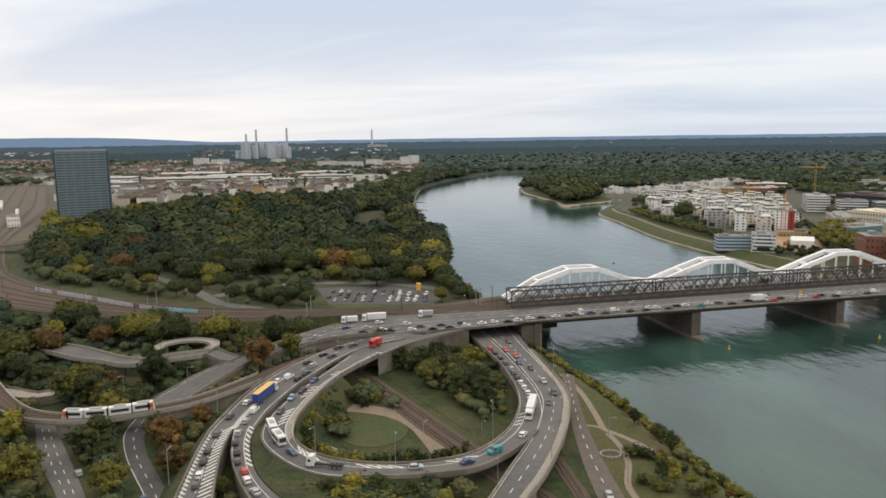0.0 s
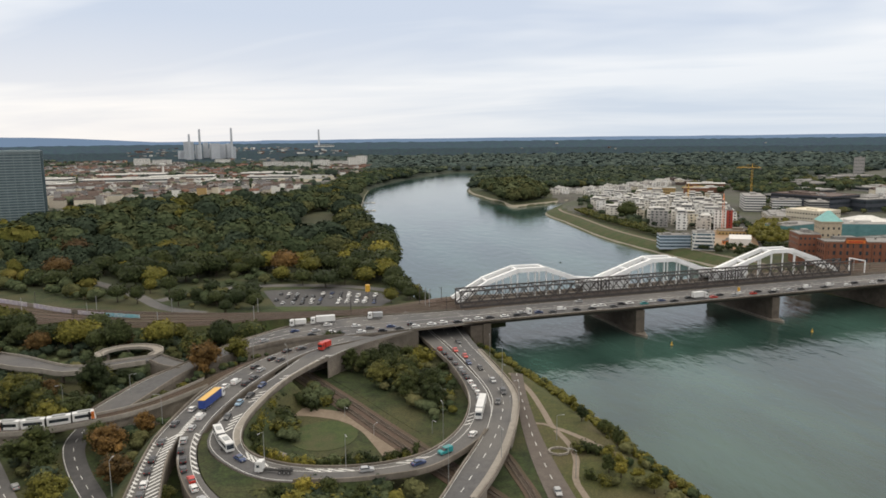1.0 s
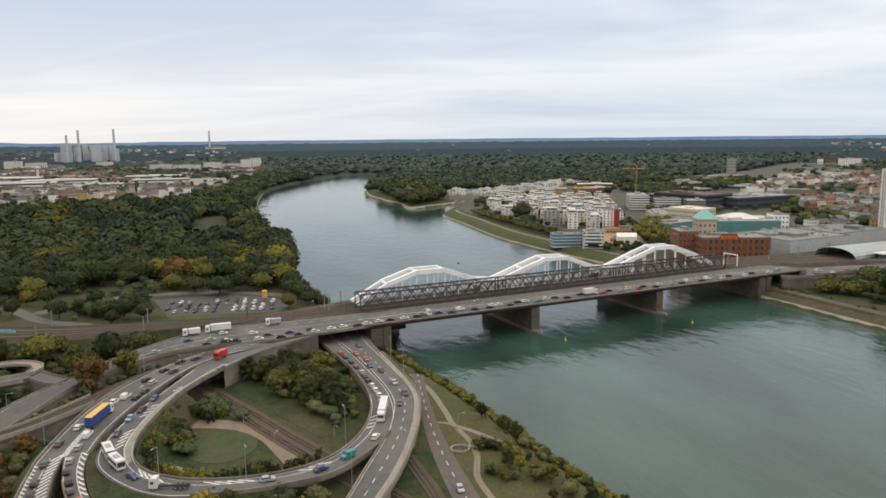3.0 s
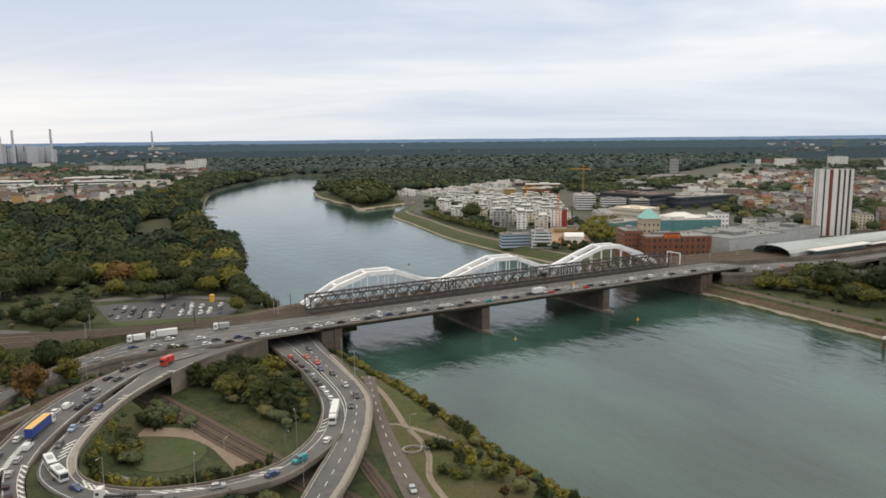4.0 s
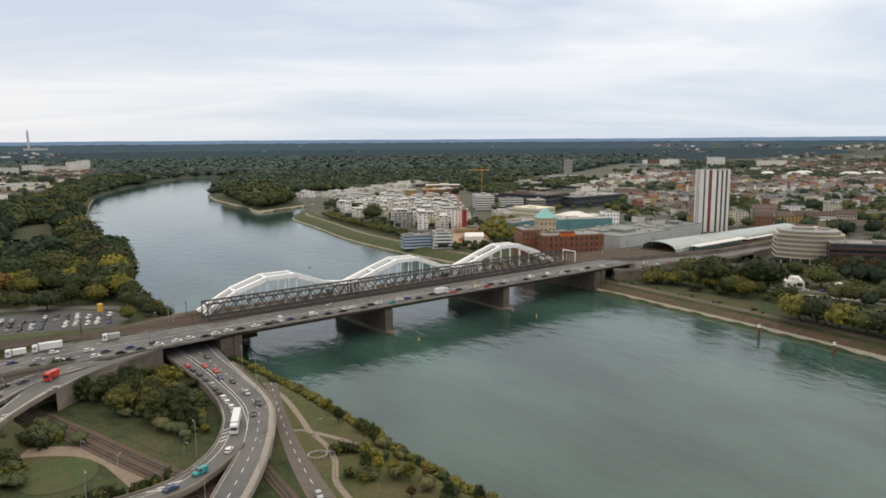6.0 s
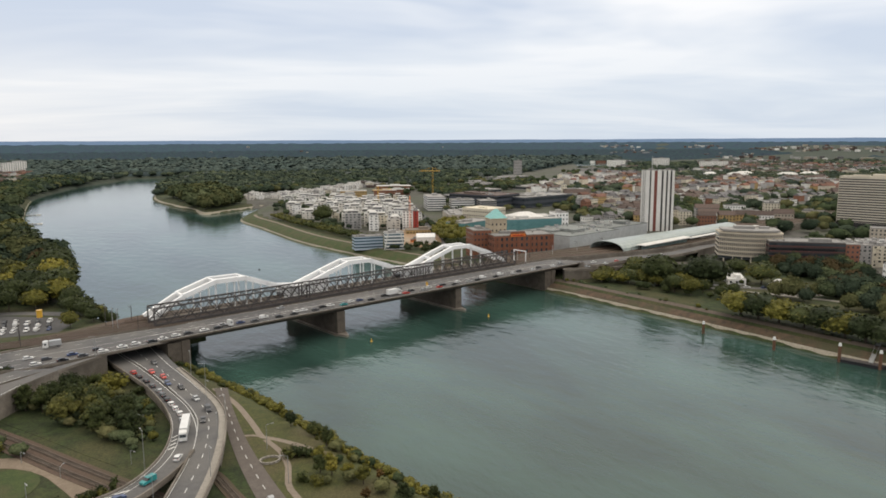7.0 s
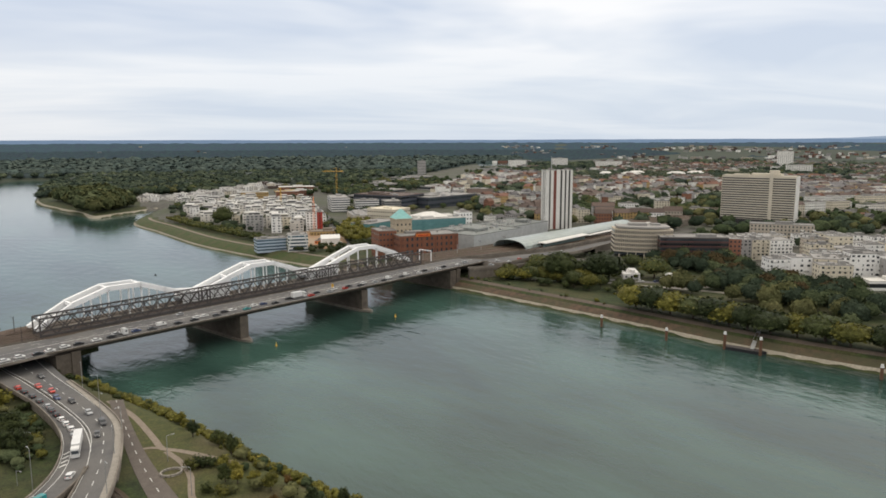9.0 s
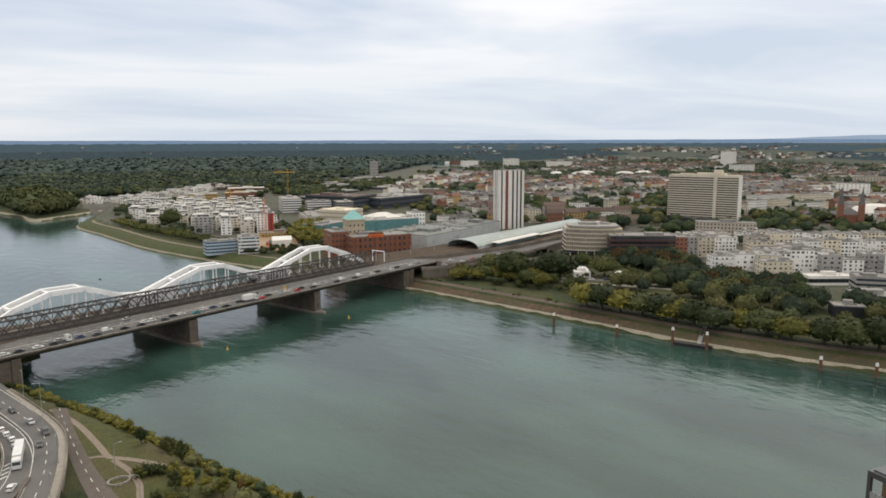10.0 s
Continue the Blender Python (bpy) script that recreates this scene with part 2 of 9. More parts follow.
# kinds for far woods: distance haze is mixed into these greens
FAR_SPECIES = [("dark", canopy_leaf("dark_far_haze_canopy", (0.045, 0.061, 0.048), 0.25, 0.25), 0.45, "dark green"), ("green", canopy_leaf("green_far_haze_canopy", (0.062, 0.081, 0.056), 0.25, 0.25), 0.37, "mid-green"), ("olive", canopy_leaf("olive_far_haze_canopy", (0.084, 0.104, 0.065), 0.25, 0.25), 0.18, "olive green")]
HAZY_SPECIES = [("dark", canopy_leaf("dark_haze_tinted_canopy", (0.062, 0.083, 0.079), 0.25, 0.2), 0.5, "haze-tinted dark green"), ("green", canopy_leaf("green_haze_tinted_canopy", (0.085, 0.108, 0.096), 0.25, 0.2), 0.5, "haze-tinted green")]
M_BARK = mat("bark", (0.10, 0.08, 0.06), (0.05, 0.04, 0.03), 3)
M_GRASS = mat("meadow", (0.036, 0.053, 0.0136), (0.0135, 0.0215, 0.0065), 0.28, 0.05, 0.95, where="World", third=(0.058, 0.055, 0.021), grain=0.5)
M_DRY_GRASS = mat("dry_riverside_grass", (0.0731, 0.0765, 0.0221), (0.0391, 0.0476, 0.0136), 0.4, 0.06, 0.95, where="World", third=(0.0782, 0.0663, 0.0306), grain=0.45)
M_LAWN = mat("lawn", (0.051, 0.0714, 0.01955), (0.03145, 0.0493, 0.0136), 0.5, 0.12, 0.95, where="World", third=(0.0663, 0.0646, 0.0289), grain=0.38)
M_FLOOR = mat("woodland_floor", (0.035, 0.045, 0.018), (0.02, 0.028, 0.012), 0.3, 0.01, 0.95, where="World", third=(0.05, 0.05, 0.022))
M_TOWN = mat("town_ground", (0.092, 0.086, 0.076), (0.055, 0.056, 0.045), 0.06, 0.012, 0.9, where="World", third=(0.050, 0.060, 0.030), grain=0.4)
M_SHORE = mat("shore_stones", (0.34, 0.31, 0.25), (0.20, 0.18, 0.14), 0.9, 0.06, 0.9, where="World", bump=0.5)
M_FIELDS = mat("distant_land", (0.034, 0.047, 0.029), (0.020, 0.031, 0.021), 0.02, 0.0022, 0.95, where="World", bump=0, third=(0.036, 0.044, 0.028))
M_BALLAST = mat("track_ballast", (0.1056, 0.07216, 0.0528), (0.066, 0.044, 0.03344), 1.2, 0.06, 0.95, where="World", third=(0.0704, 0.05808, 0.0352))
M_ASPHALT = mat("asphalt", (0.1104, 0.1088, 0.1104), (0.08, 0.0792, 0.0816), 0.5, 0.05, 0.9, where="World", third=(0.132, 0.1264, 0.12))
M_YARD = mat("yard_gravel", (0.1215, 0.1008, 0.0864), (0.0765, 0.0639, 0.054), 0.4, 0.03, 0.95, where="World", third=(0.09, 0.081, 0.054))
M_ASPHALT_DARK = mat("fresh_asphalt", (0.085, 0.083, 0.085), (0.06, 0.06, 0.062), 0.5, 0.05, 0.9, where="World")
M_ROAD_BROWN = mat("brown_worn_asphalt", (0.1275, 0.1088, 0.0952), (0.0935, 0.07905, 0.0697), 0.5, 0.05, 0.9, where="World")
M_PATH = mat("gravel_path", (0.243, 0.2025, 0.162), (0.18, 0.1485, 0.117), 0.8, 0.06, 0.95, where="World")
M_CONC = mat("weathered_concrete", (0.258, 0.2279, 0.1935), (0.1634, 0.1419, 0.1204), 0.35, 0.05, 0.9, where="World", third=(0.1118, 0.09632, 0.07912))
M_CONC_DARK = mat("stained_concrete", (0.1318, 0.1105, 0.08925), (0.07225, 0.0595, 0.04845), 0.3, 0.06, 0.9, where="World")
M_PAVE = mat("paving", (0.324, 0.297, 0.261), (0.234, 0.216, 0.189), 0.5, 0.06, 0.9, where="World")
M_PAINT = mat("road_paint", (0.75, 0.75, 0.73), (0.5, 0.5, 0.48), 0.8, 0.1, 0.7, where="World", bump=0)
M_STEEL_DARK = mat("painted_dark_steel", (0.075, 0.068, 0.066), (0.045, 0.04, 0.04), 0.6, 0.1, 0.65)
M_WHITE_STEEL = mat("white_painted_steel", (0.87, 0.88, 0.89), (0.79, 0.80, 0.81), 0.3, 0.05, 0.5, bump=0.02)
M_RAIL = mat("rail_steel", (0.20, 0.15, 0.12), (0.12, 0.09, 0.07), 2, 0.2, 0.5, metal=0.6)
M_GALV = mat("galvanised_steel", (0.42, 0.43, 0.43), (0.32, 0.33, 0.33), 2, 0.3, 0.5, metal=0.5, bump=0)
M_GLASS = mat("window_glass", (0.045, 0.055, 0.065), (0.02, 0.025, 0.03), 0.2, 0.05, 0.12, bump=0, rnd=0.5, spec=0.6)
M_GLASS_BLUE = mat("blue_tinted_glazing", (0.075, 0.125, 0.165), (0.045, 0.085, 0.12), 0.12, 0.03, 0.15, bump=0, rnd=0.35, spec=0.7)
M_RUBBER = mat("black_rubber", (0.02, 0.02, 0.02), (0.03, 0.03, 0.03), 4, rough=0.8, bump=0)


M_WIN_DARK = mat("dark_matt_glazing", (0.050, 0.049, 0.050), (0.030, 0.030, 0.032), 0.2, 0.05, 0.45, bump=0, spec=0.3)


def plain(name, c, rough=0.8, var=0.8, rnd=0.0, scale=0.5, metal=0.0):
    return mat(name, c, tuple(x * var for x in c), scale, 0.05, rough, metal, 0.05, rnd=rnd)


WALLS = [plain("render_" + k, c, rnd=0.12) for k, c in (("white", (0.78, 0.77, 0.73)), ("cream", (0.68, 0.62, 0.50)), ("grey", (0.36, 0.35, 0.34)), ("ochre", (0.46, 0.32, 0.14)), ("sand", (0.47, 0.42, 0.35)), ("brick", (0.26, 0.12, 0.075)))]
ROOFS = [plain("tiles_" + k, c, rnd=0.25, var=0.7) for k, c in (("brown", (0.112, 0.080, 0.068)), ("red", (0.185, 0.090, 0.062)), ("grey", (0.140, 0.135, 0.138)))]
M_ROOF_FLAT = mat("gravel_roof", (0.32, 0.31, 0.295), (0.215, 0.21, 0.205), 0.4, 0.08, 0.9, rnd=0.25)
M_ROOF_GREEN = mat("weathered_grey_green_roof", (0.23, 0.245, 0.235), (0.15, 0.16, 0.155), 0.25, 0.06, 0.85, rnd=0.15)
M_ROOF_PALE = mat("pale_roof_sheet", (0.62, 0.61, 0.58), (0.48, 0.47, 0.45), 0.3, 0.05, 0.7, rnd=0.15)
M_APT_WARM = plain("warm_white_render", (0.66, 0.63, 0.58), 0.8, 0.9, rnd=0.1)
M_WHITE_APT = plain("bright_white_render", (0.80, 0.79, 0.77), 0.8, 0.92, rnd=0.06)

# water: green, gently rippled, glossy at grazing angles
M_WATER = bpy.data.materials.new("river_water")
M_WATER.use_nodes = True
n_, l_ = M_WATER.node_tree.nodes, M_WATER.node_tree.links
b_ = n_["Principled BSDF"]
b_.inputs["Roughness"].default_value = 0.09
b_.inputs["IOR"].default_value = 1.33
b_.inputs["Specular IOR Level"].default_value = 0.6
g_ = n_.new("ShaderNodeNewGeometry")
mp_ = n_.new("ShaderNodeMapping")
mp_.inputs["Rotation"].default_value = (0, 0, radians(20))
mp_.inputs["Scale"].default_value = (1.0, 0.45, 1)
l_.new(g_.outputs["Position"], mp_.inputs[0])
w1, w2, w3 = (n_.new("ShaderNodeTexNoise") for _ in range(3))
for w_, s_ in ((w1, 0.7), (w2, 0.14), (w3, 0.018)):
    w_.inputs["Scale"].default_value, w_.inputs["Detail"].default_value = s_, 4
    l_.new(mp_.outputs[0], w_.inputs["Vector"])
cr = n_.new("ShaderNodeValToRGB")
cr.color_ramp.elements[0].position, cr.color_ramp.elements[0].color = 0.35, (0.016, 0.036, 0.030, 1)
cr.color_ramp.elements[1].position, cr.color_ramp.elements[1].color = 0.65, (0.042, 0.088, 0.073, 1)
l_.new(w3.outputs[0], cr.inputs[0])
l_.new(cr.outputs[0], b_.inputs["Base Color"])
hs_ = n_.new("ShaderNodeMath")
hs_.operation = "MULTIPLY_ADD"
hs_.inputs[1].default_value = 5.0
l_.new(w2.outputs[0], hs_.inputs[0])
l_.new(w1.outputs[0], hs_.inputs[2])
bu = n_.new("ShaderNodeBump")
bu.inputs["Distance"].default_value = 0.5
# the wide reach above the bridge lies calmer
ws_, wr_ = n_.new("ShaderNodeSeparateXYZ"), n_.new("ShaderNodeMapRange")
wr_.inputs[1].default_value, wr_.inputs[2].default_value, wr_.inputs[3].default_value, wr_.inputs[4].default_value = 380, 620, 0.20, 0.14
l_.new(g_.outputs["Position"], ws_.inputs[0])
l_.new(ws_.outputs[1], wr_.inputs[0])
l_.new(wr_.outputs[0], bu.inputs["Strength"])
l_.new(hs_.outputs[0], bu.inputs["Height"])
l_.new(bu.outputs[0], b_.inputs["Normal"])


# ---- mesh tools ----
class MB:
    """Collects boxes, prisms and quads into one mesh."""

    def __init__(self):
        self.v, self.f, self.mi = [], [], []

    def add(self, verts, faces, mi=0):
        k = len(self.v)
        self.v += [tuple(p) for p in verts]
        self.f += [tuple(i + k for i in fc) for fc in faces]
        self.mi += [mi] * len(faces)
        return self

    def box(self, x, y, z, sx, sy, sz, rot=0.0, mi=0):
        """A box that stands on z, centred on x, y."""
        c, s = math.cos(radians(rot)), math.sin(radians(rot))
        pts = []
        for zz in (z, z + sz):
            for a, b in ((-1, -1), (1, -1), (1, 1), (-1, 1)):
                dx, dy = a * sx / 2, b * sy / 2
                pts.append((x + dx * c - dy * s, y + dx * s + dy * c, zz))
        return self.add(pts, [(3, 2, 1, 0), (4, 5, 6, 7), (0, 1, 5, 4), (1, 2, 6, 5), (2, 3, 7, 6), (3, 0, 4, 7)], mi)

    def prism(self, poly, z0, z1, mi=0, taper=1.0):
        k = len(poly)
        cx, cy = sum(p[0] for p in poly) / k, sum(p[1] for p in poly) / k
        pts = [(p[0], p[1], z0) for p in poly] + [(cx + (p[0] - cx) * taper, cy + (p[1] - cy) * taper, z1) for p in poly]
        return self.add(pts, [tuple(range(k - 1, -1, -1)), tuple(range(k, 2 * k))] + [(i, (i + 1) % k, (i + 1) % k + k, i + k) for i in range(k)], mi)

    def cyl(self, x, y, z, r, h, r2=None, k=10, mi=0):
        r2 = r if r2 is None else r2
        return self.prism([(x + r * math.cos(6.28318 * i / k), y + r * math.sin(6.28318 * i / k)) for i in range(k)], z, z + h, mi, r2 / r if r else 1)

    def beam(self, a, b, w, h=None, mi=0):
        """A square bar from a to b."""
        a, b, h = Vector(a), Vector(b), h or w
        t = (b - a).normalized()
        s = t.cross(Vector((0, 0, 1)))
        s = s.normalized() if s.length > 1e-4 else Vector((1, 0, 0))
        q = s.cross(t).normalized()
        pts = [p + s * (i * w / 2) + q * (j * h / 2) for p in (a, b) for i, j in ((-1, -1), (1, -1), (1, 1), (-1, 1))]
        return self.add(pts, [(3, 2, 1, 0), (4, 5, 6, 7), (0, 1, 5, 4), (1, 2, 6, 5), (2, 3, 7, 6), (3, 0, 4, 7)], mi)

    def gable(self, w, d, z, h, over=0.4, mi=0, hip=0.0):
        """A pitched roof on a w x d house, ridge along x, with eaves of some thickness."""
        a, b, e_ = w / 2 + over, d / 2 + over, 0.3
        r = a - hip
        pts = [(-a, -b, z), (a, -b, z), (a, b, z), (-a, b, z), (-a, -b, z + e_), (a, -b, z + e_), (a, b, z + e_), (-a, b, z + e_), (-r, 0, z + h), (r, 0, z + h)]
        return self.add(pts, [(3, 2, 1, 0), (0, 1, 5, 4), (1, 2, 6, 5), (2, 3, 7, 6), (3, 0, 4, 7), (4, 5, 9, 8), (6, 7, 8, 9), (5, 6, 9), (7, 4, 8)], mi)

    def mesh(self, name, mats, smooth=False):
        me = bpy.data.meshes.new(name)
        me.from_pydata(self.v, [], self.f)
        for m in mats if isinstance(mats, (list, tuple)) else [mats]:
            me.materials.append(m)
        me.polygons.foreach_set("material_index", self.mi)
        if smooth:
            me.polygons.foreach_set("use_smooth", [True] * len(self.f))
        me.update()
        return me


def np_mesh(name, verts, faces, mats, smooth=False):
    """A mesh from numpy arrays; all faces have the same number of corners."""
    me = bpy.data.meshes.new(name)
    nf, k = faces.shape
    me.vertices.add(len(verts))
    me.vertices.foreach_set("co", verts.astype(np.float32).ravel())
    me.loops.add(nf * k)
    me.loops.foreach_set("vertex_index", faces.astype(np.int32).ravel())
    me.polygons.add(nf)
    me.polygons.foreach_set("loop_start", np.arange(0, nf * k, k, dtype=np.int32))
    for m in mats:
        me.materials.append(m)
    if smooth:
        me.polygons.foreach_set("use_smooth", np.ones(nf, dtype=bool))
    me.update(calc_edges=True)
    return me


def part(name, mb, mats, parent, label="", at=None):
    ob = new(name, mb if isinstance(mb, bpy.types.Mesh) else mb.mesh(name, mats))
    ob.parent = parent
    if at is not None:
        ob.matrix_basis = at
    if label:
        ob["label"] = label
    return ob


def thing(name, label, category, x=0, y=0, z=0, rot=0, group="", kind=""):
    ob = new(name)
    ob.empty_display_size = 0.5
    ob.matrix_basis = pose(x, y, z, 0, 0, rot)
    return tagged(ob, label, category, group, kind)


def struct(name, mb, mats, label, category):
    ob = new(name, mb if isinstance(mb, bpy.types.Mesh) else mb.mesh(name, mats))
    return tagged(ob, label, category, kind="structure")


def curve_pts(pts, step=4.0):
    """A smooth line through a few points (Catmull-Rom), about evenly spaced."""
    P = [np.array(p, float) for p in pts]
    P = [2 * P[0] - P[1]] + P + [2 * P[-1] - P[-2]]
    out = []
    for i in range(1, len(P) - 2):
        k = max(1, int(np.linalg.norm(P[i + 1][:2] - P[i][:2]) / step))
        for j in range(k):
            t = j / k
            out.append(0.5 * (2 * P[i] + (P[i + 1] - P[i - 1]) * t + (2 * P[i - 1] - 5 * P[i] + 4 * P[i + 1] - P[i + 2]) * t * t + (3 * P[i] - P[i - 1] - 3 * P[i + 1] + P[i + 2]) * t ** 3))
    out.append(P[-2])
    return np.array(out)


def evenly(line, k):
    d = np.concatenate([[0], np.cumsum(np.linalg.norm(np.diff(line[:, :2], axis=0), axis=1))])
    s = np.linspace(0, d[-1], k)
    return np.stack([np.interp(s, d, line[:, i]) for i in range(line.shape[1])], 1)


def along(line, s, off=0.0):
    """The place s metres along a line, off metres to its right, and the heading in degrees."""
    d = np.concatenate([[0], np.cumsum(np.linalg.norm(np.diff(line[:, :2], axis=0), axis=1))])
    p = np.array([np.interp(s, d, line[:, i]) for i in range(3)])
    q = np.array([np.interp(min(s + 1, d[-1]), d, line[:, i]) for i in range(3)]) - np.array([np.interp(max(s - 1, 0), d, line[:, i]) for i in range(3)])
    t = q / (np.linalg.norm(q[:2]) + 1e-9)
    return p + np.array([t[1], -t[0], 0]) * off, math.degrees(math.atan2(t[1], t[0])), t


def length(line):
    return float(np.linalg.norm(np.diff(line[:, :2], axis=0), axis=1).sum())


# ---- ground and river ----
LEFT_BANK = [(260, -1500), (180, -250), (150, -60), (125, 60), (105, 140), (92, 186), (85, 210), (78, 246), (68, 285), (57, 318), (48, 352), (40, 390), (25, 440), (12, 480), (5, 522), (3, 590), (5, 655), (-14, 738), (-33, 870), (-47, 1110), (-48, 1480), (-20, 1680), (60, 1950), (190, 2250)]
RIGHT_BANK = [(330, 2250), (240, 1950), (165, 1540), (149, 1380), (161, 1255), (176, 1170), (185, 1090), (237, 1122), (295, 1165), (258, 1095), (213, 985), (215, 870), (219, 745), (233, 657), (252, 577), (280, 490), (303, 404), (315, 332), (324, 272), (333, 200), (346, 147), (360, 108), (380, 40), (410, -60), (450, -250), (540, -1500)]
RIVER = np.array(curve_pts(LEFT_BANK, 25).tolist() + curve_pts(RIGHT_BANK, 25).tolist())
GROUND = 6.5


def river_distance(x, y):
    """Metres from the river's edge: above 0 on land, below 0 in the water."""
    x, y = np.atleast_1d(np.asarray(x, float)), np.atleast_1d(np.asarray(y, float))
    best, inside = np.full(x.shape, 1e9), np.zeros(x.shape, bool)
    for a, b in zip(RIVER, np.roll(RIVER, -1, axis=0)):
        d = b - a
        t = np.clip(((x - a[0]) * d[0] + (y - a[1]) * d[1]) / (d @ d + 1e-9), 0, 1)
        best = np.minimum(best, np.hypot(x - a[0] - t * d[0], y - a[1] - t * d[1]))
        cross = (a[1] > y) != (b[1] > y)
        if d[1] != 0:
            inside ^= cross & (x < d[0] * (y - a[1]) / d[1] + a[0])
    return np.where(inside, -best, best)


def ground_z(x, y):
    """The land lies flat above the river, slopes down at its banks and rises far off."""
    d = river_distance(x, y)
    z = np.clip(d * 0.5 + 0.2 * np.sin(np.asarray(x) * 0.4) * np.cos(np.asarray(y) * 0.37), -3, GROUND)
    r = np.hypot(x, y)
    return z + 80 * np.clip((r - 3000) / 1900, 0, 1) ** 1.6


def inside(poly, x, y):
    x, y = np.asarray(x, float), np.asarray(y, float)
    r = np.zeros(x.shape, bool)
    for (ax, ay), (bx, by) in zip(poly, poly[1:] + poly[:1]):
        if ay != by:
            r ^= ((ay > y) != (by > y)) & (x < (bx - ax) * (y - ay) / (by - ay) + ax)
    return r


TOWN_LEFT = [(-600, 1090), (-500, 1000), (-300, 1020), (-230, 1150), (-100, 1450), (-90, 1900), (-60, 2900), (-1900, 3200), (-1500, 1500), (-760, 1060)]
TOWN_RIGHT = [(330, 620), (290, 690), (240, 940), (250, 1060), (300, 1330), (620, 1480), (900, 1500), (1900, 2400), (3200, 2300), (3300, 400), (1500, -300), (560, -60), (520, 130), (475, 170), (490, 260), (520, 330), (470, 390), (400, 440)]
WOOD_LEFT = [(-383, 660), (-330, 570), (-250, 505), (-170, 492), (-133, 520), (-107, 545), (-40, 520), (-5, 500), (-2, 600), (-2, 655), (-22, 738), (-42, 870), (-56, 1110), (-58, 1560), (-108, 1350), (-165, 1200), (-225, 1125), (-330, 1070), (-405, 975), (-432, 910), (-440, 850), (-430, 790)]
YARD = [(-300, 500), (-440, 640), (-420, 760), (-740, 1330), (-1600, 2900), (-1900, 2900), (-900, 1200), (-520, 600), (-300, 430)]
az = np.radians(np.concatenate([np.arange(-42, 85, 0.4), np.arange(85, 318, 5.0)]))
rad = np.concatenate([[0.02, 4, 20], 40 * 1.0175 ** np.arange(0, 290)])
rad = np.append(rad[rad < 4850], 4900)
A, R = np.meshgrid(az, rad)
X, Y = R * np.sin(A), R * np.cos(A)
Z = ground_z(X.ravel(), Y.ravel()).reshape(X.shape)
na, nr = len(az), len(rad)
idx = np.arange(na * nr).reshape(nr, na)
nxt = np.roll(idx, -1, axis=1)
quads = np.stack([idx[:-1], nxt[:-1], nxt[1:], idx[1:]], -1).reshape(-1, 4)
gm = np_mesh("ground", np.stack([X.ravel(), Y.ravel(), Z.ravel()], 1), quads[:, ::-1], [M_GRASS, M_FLOOR, M_TOWN, M_SHORE, M_FIELDS, M_YARD, M_LAWN, M_DRY_GRASS])
fx, fy = X.ravel()[quads].mean(1), Y.ravel()[quads].mean(1)
fd, fr = river_distance(fx, fy), np.hypot(fx, fy)
mi = np.where(fr > 1500, 4, 0)
mi[inside(TOWN_RIGHT, fx, fy) | inside(TOWN_LEFT, fx, fy)] = 2
mi[(fr > 2900)] = 4
mi[inside(WOOD_LEFT, fx, fy)] = 1
mi[(fd < 26) & (fy > 480) & (fy < 1010) & (fx > 150)] = 6
mi[inside([(46, 350), (52, 292), (48, 230), (50, 60), (140, 60), (100, 190), (60, 330)], fx, fy)] = 7
mi[inside(YARD, fx, fy)] = 5
gm.polygons.foreach_set("material_index", mi.astype(np.int32))
gm.polygons.foreach_set("use_smooth", np.ones(len(mi), bool))
tagged(new("ground", gm), "grassy banks, woodland floor, paved town and far flat land", "ground", kind="structure")
wv = np.array([(-900, -1600, 0), (1200, -1600, 0), (1200, 2600, 0), (-900, 2600, 0)], float)
struct("water", np_mesh("water", wv, np.array([[0, 1, 2, 3]]), [M_WATER]), None, "wide calm green river with faint ripples and eddies", "river")

# ---- the bridges: along u from the near left deck corner, n points upstream ----
BA = radians(13.4)
BU, BN = Vector((math.cos(BA), math.sin(BA), 0)), Vector((-math.sin(BA), math.cos(BA), 0))
BO = Vector((48, 346, 0))


def br(s, n, z):
    p = BO + BU * s + BN * n
    return (p.x, p.y, z)


def bridge_frame(name, label, category):
    return thing(name, label, category, BO.x, BO.y, 0, 13.4)


road_bridge = bridge_frame("road_bridge", "long grey concrete road bridge on piers in the river", "bridge")
mb = MB()
prof = [(-1.0, 15.6), (-1.0, 16.25), (0.0, 16.25), (0.0, 16.0), (25.5, 16.0), (25.5, 16.25), (26.5, 16.25), (26.5, 15.6), (23, 13.9), (2.5, 13.4)]
rings = [[(s, n, z) for n, z in prof] for s in (-14, 30, 87, 132, 177, 220, 262, 306)]
k = len(prof)
mb.add([p for r in rings for p in r], [(i * k + j, i * k + (j + 1) % k, (i + 1) * k + (j + 1) % k, (i + 1) * k + j) for i in range(len(rings) - 1) for j in range(k)] + [tuple(range(k)), tuple(range(len(rings) * k - 1, (len(rings) - 1) * k - 1, -1))])
part("deck", mb, M_CONC_DARK, road_bridge)
mb = MB()
mb.add([(-14, 0.4, 16.03), (306, 0.4, 16.03), (306, 25.1, 16.03), (-14, 25.1, 16.03)], [(0, 1, 2, 3)])
part("carriageway", mb, M_ASPHALT, road_bridge)
post_me = MB().box(0, 0, 16.25, 0.08, 0.08, 1.0).mesh("railing_post", [M_STEEL_DARK])
rail_me = MB().box(146, 0, 17.2, 318, 0.1, 0.08).box(146, 0, 16.75, 318, 0.05, 0.05).mesh("handrail", [M_STEEL_DARK])
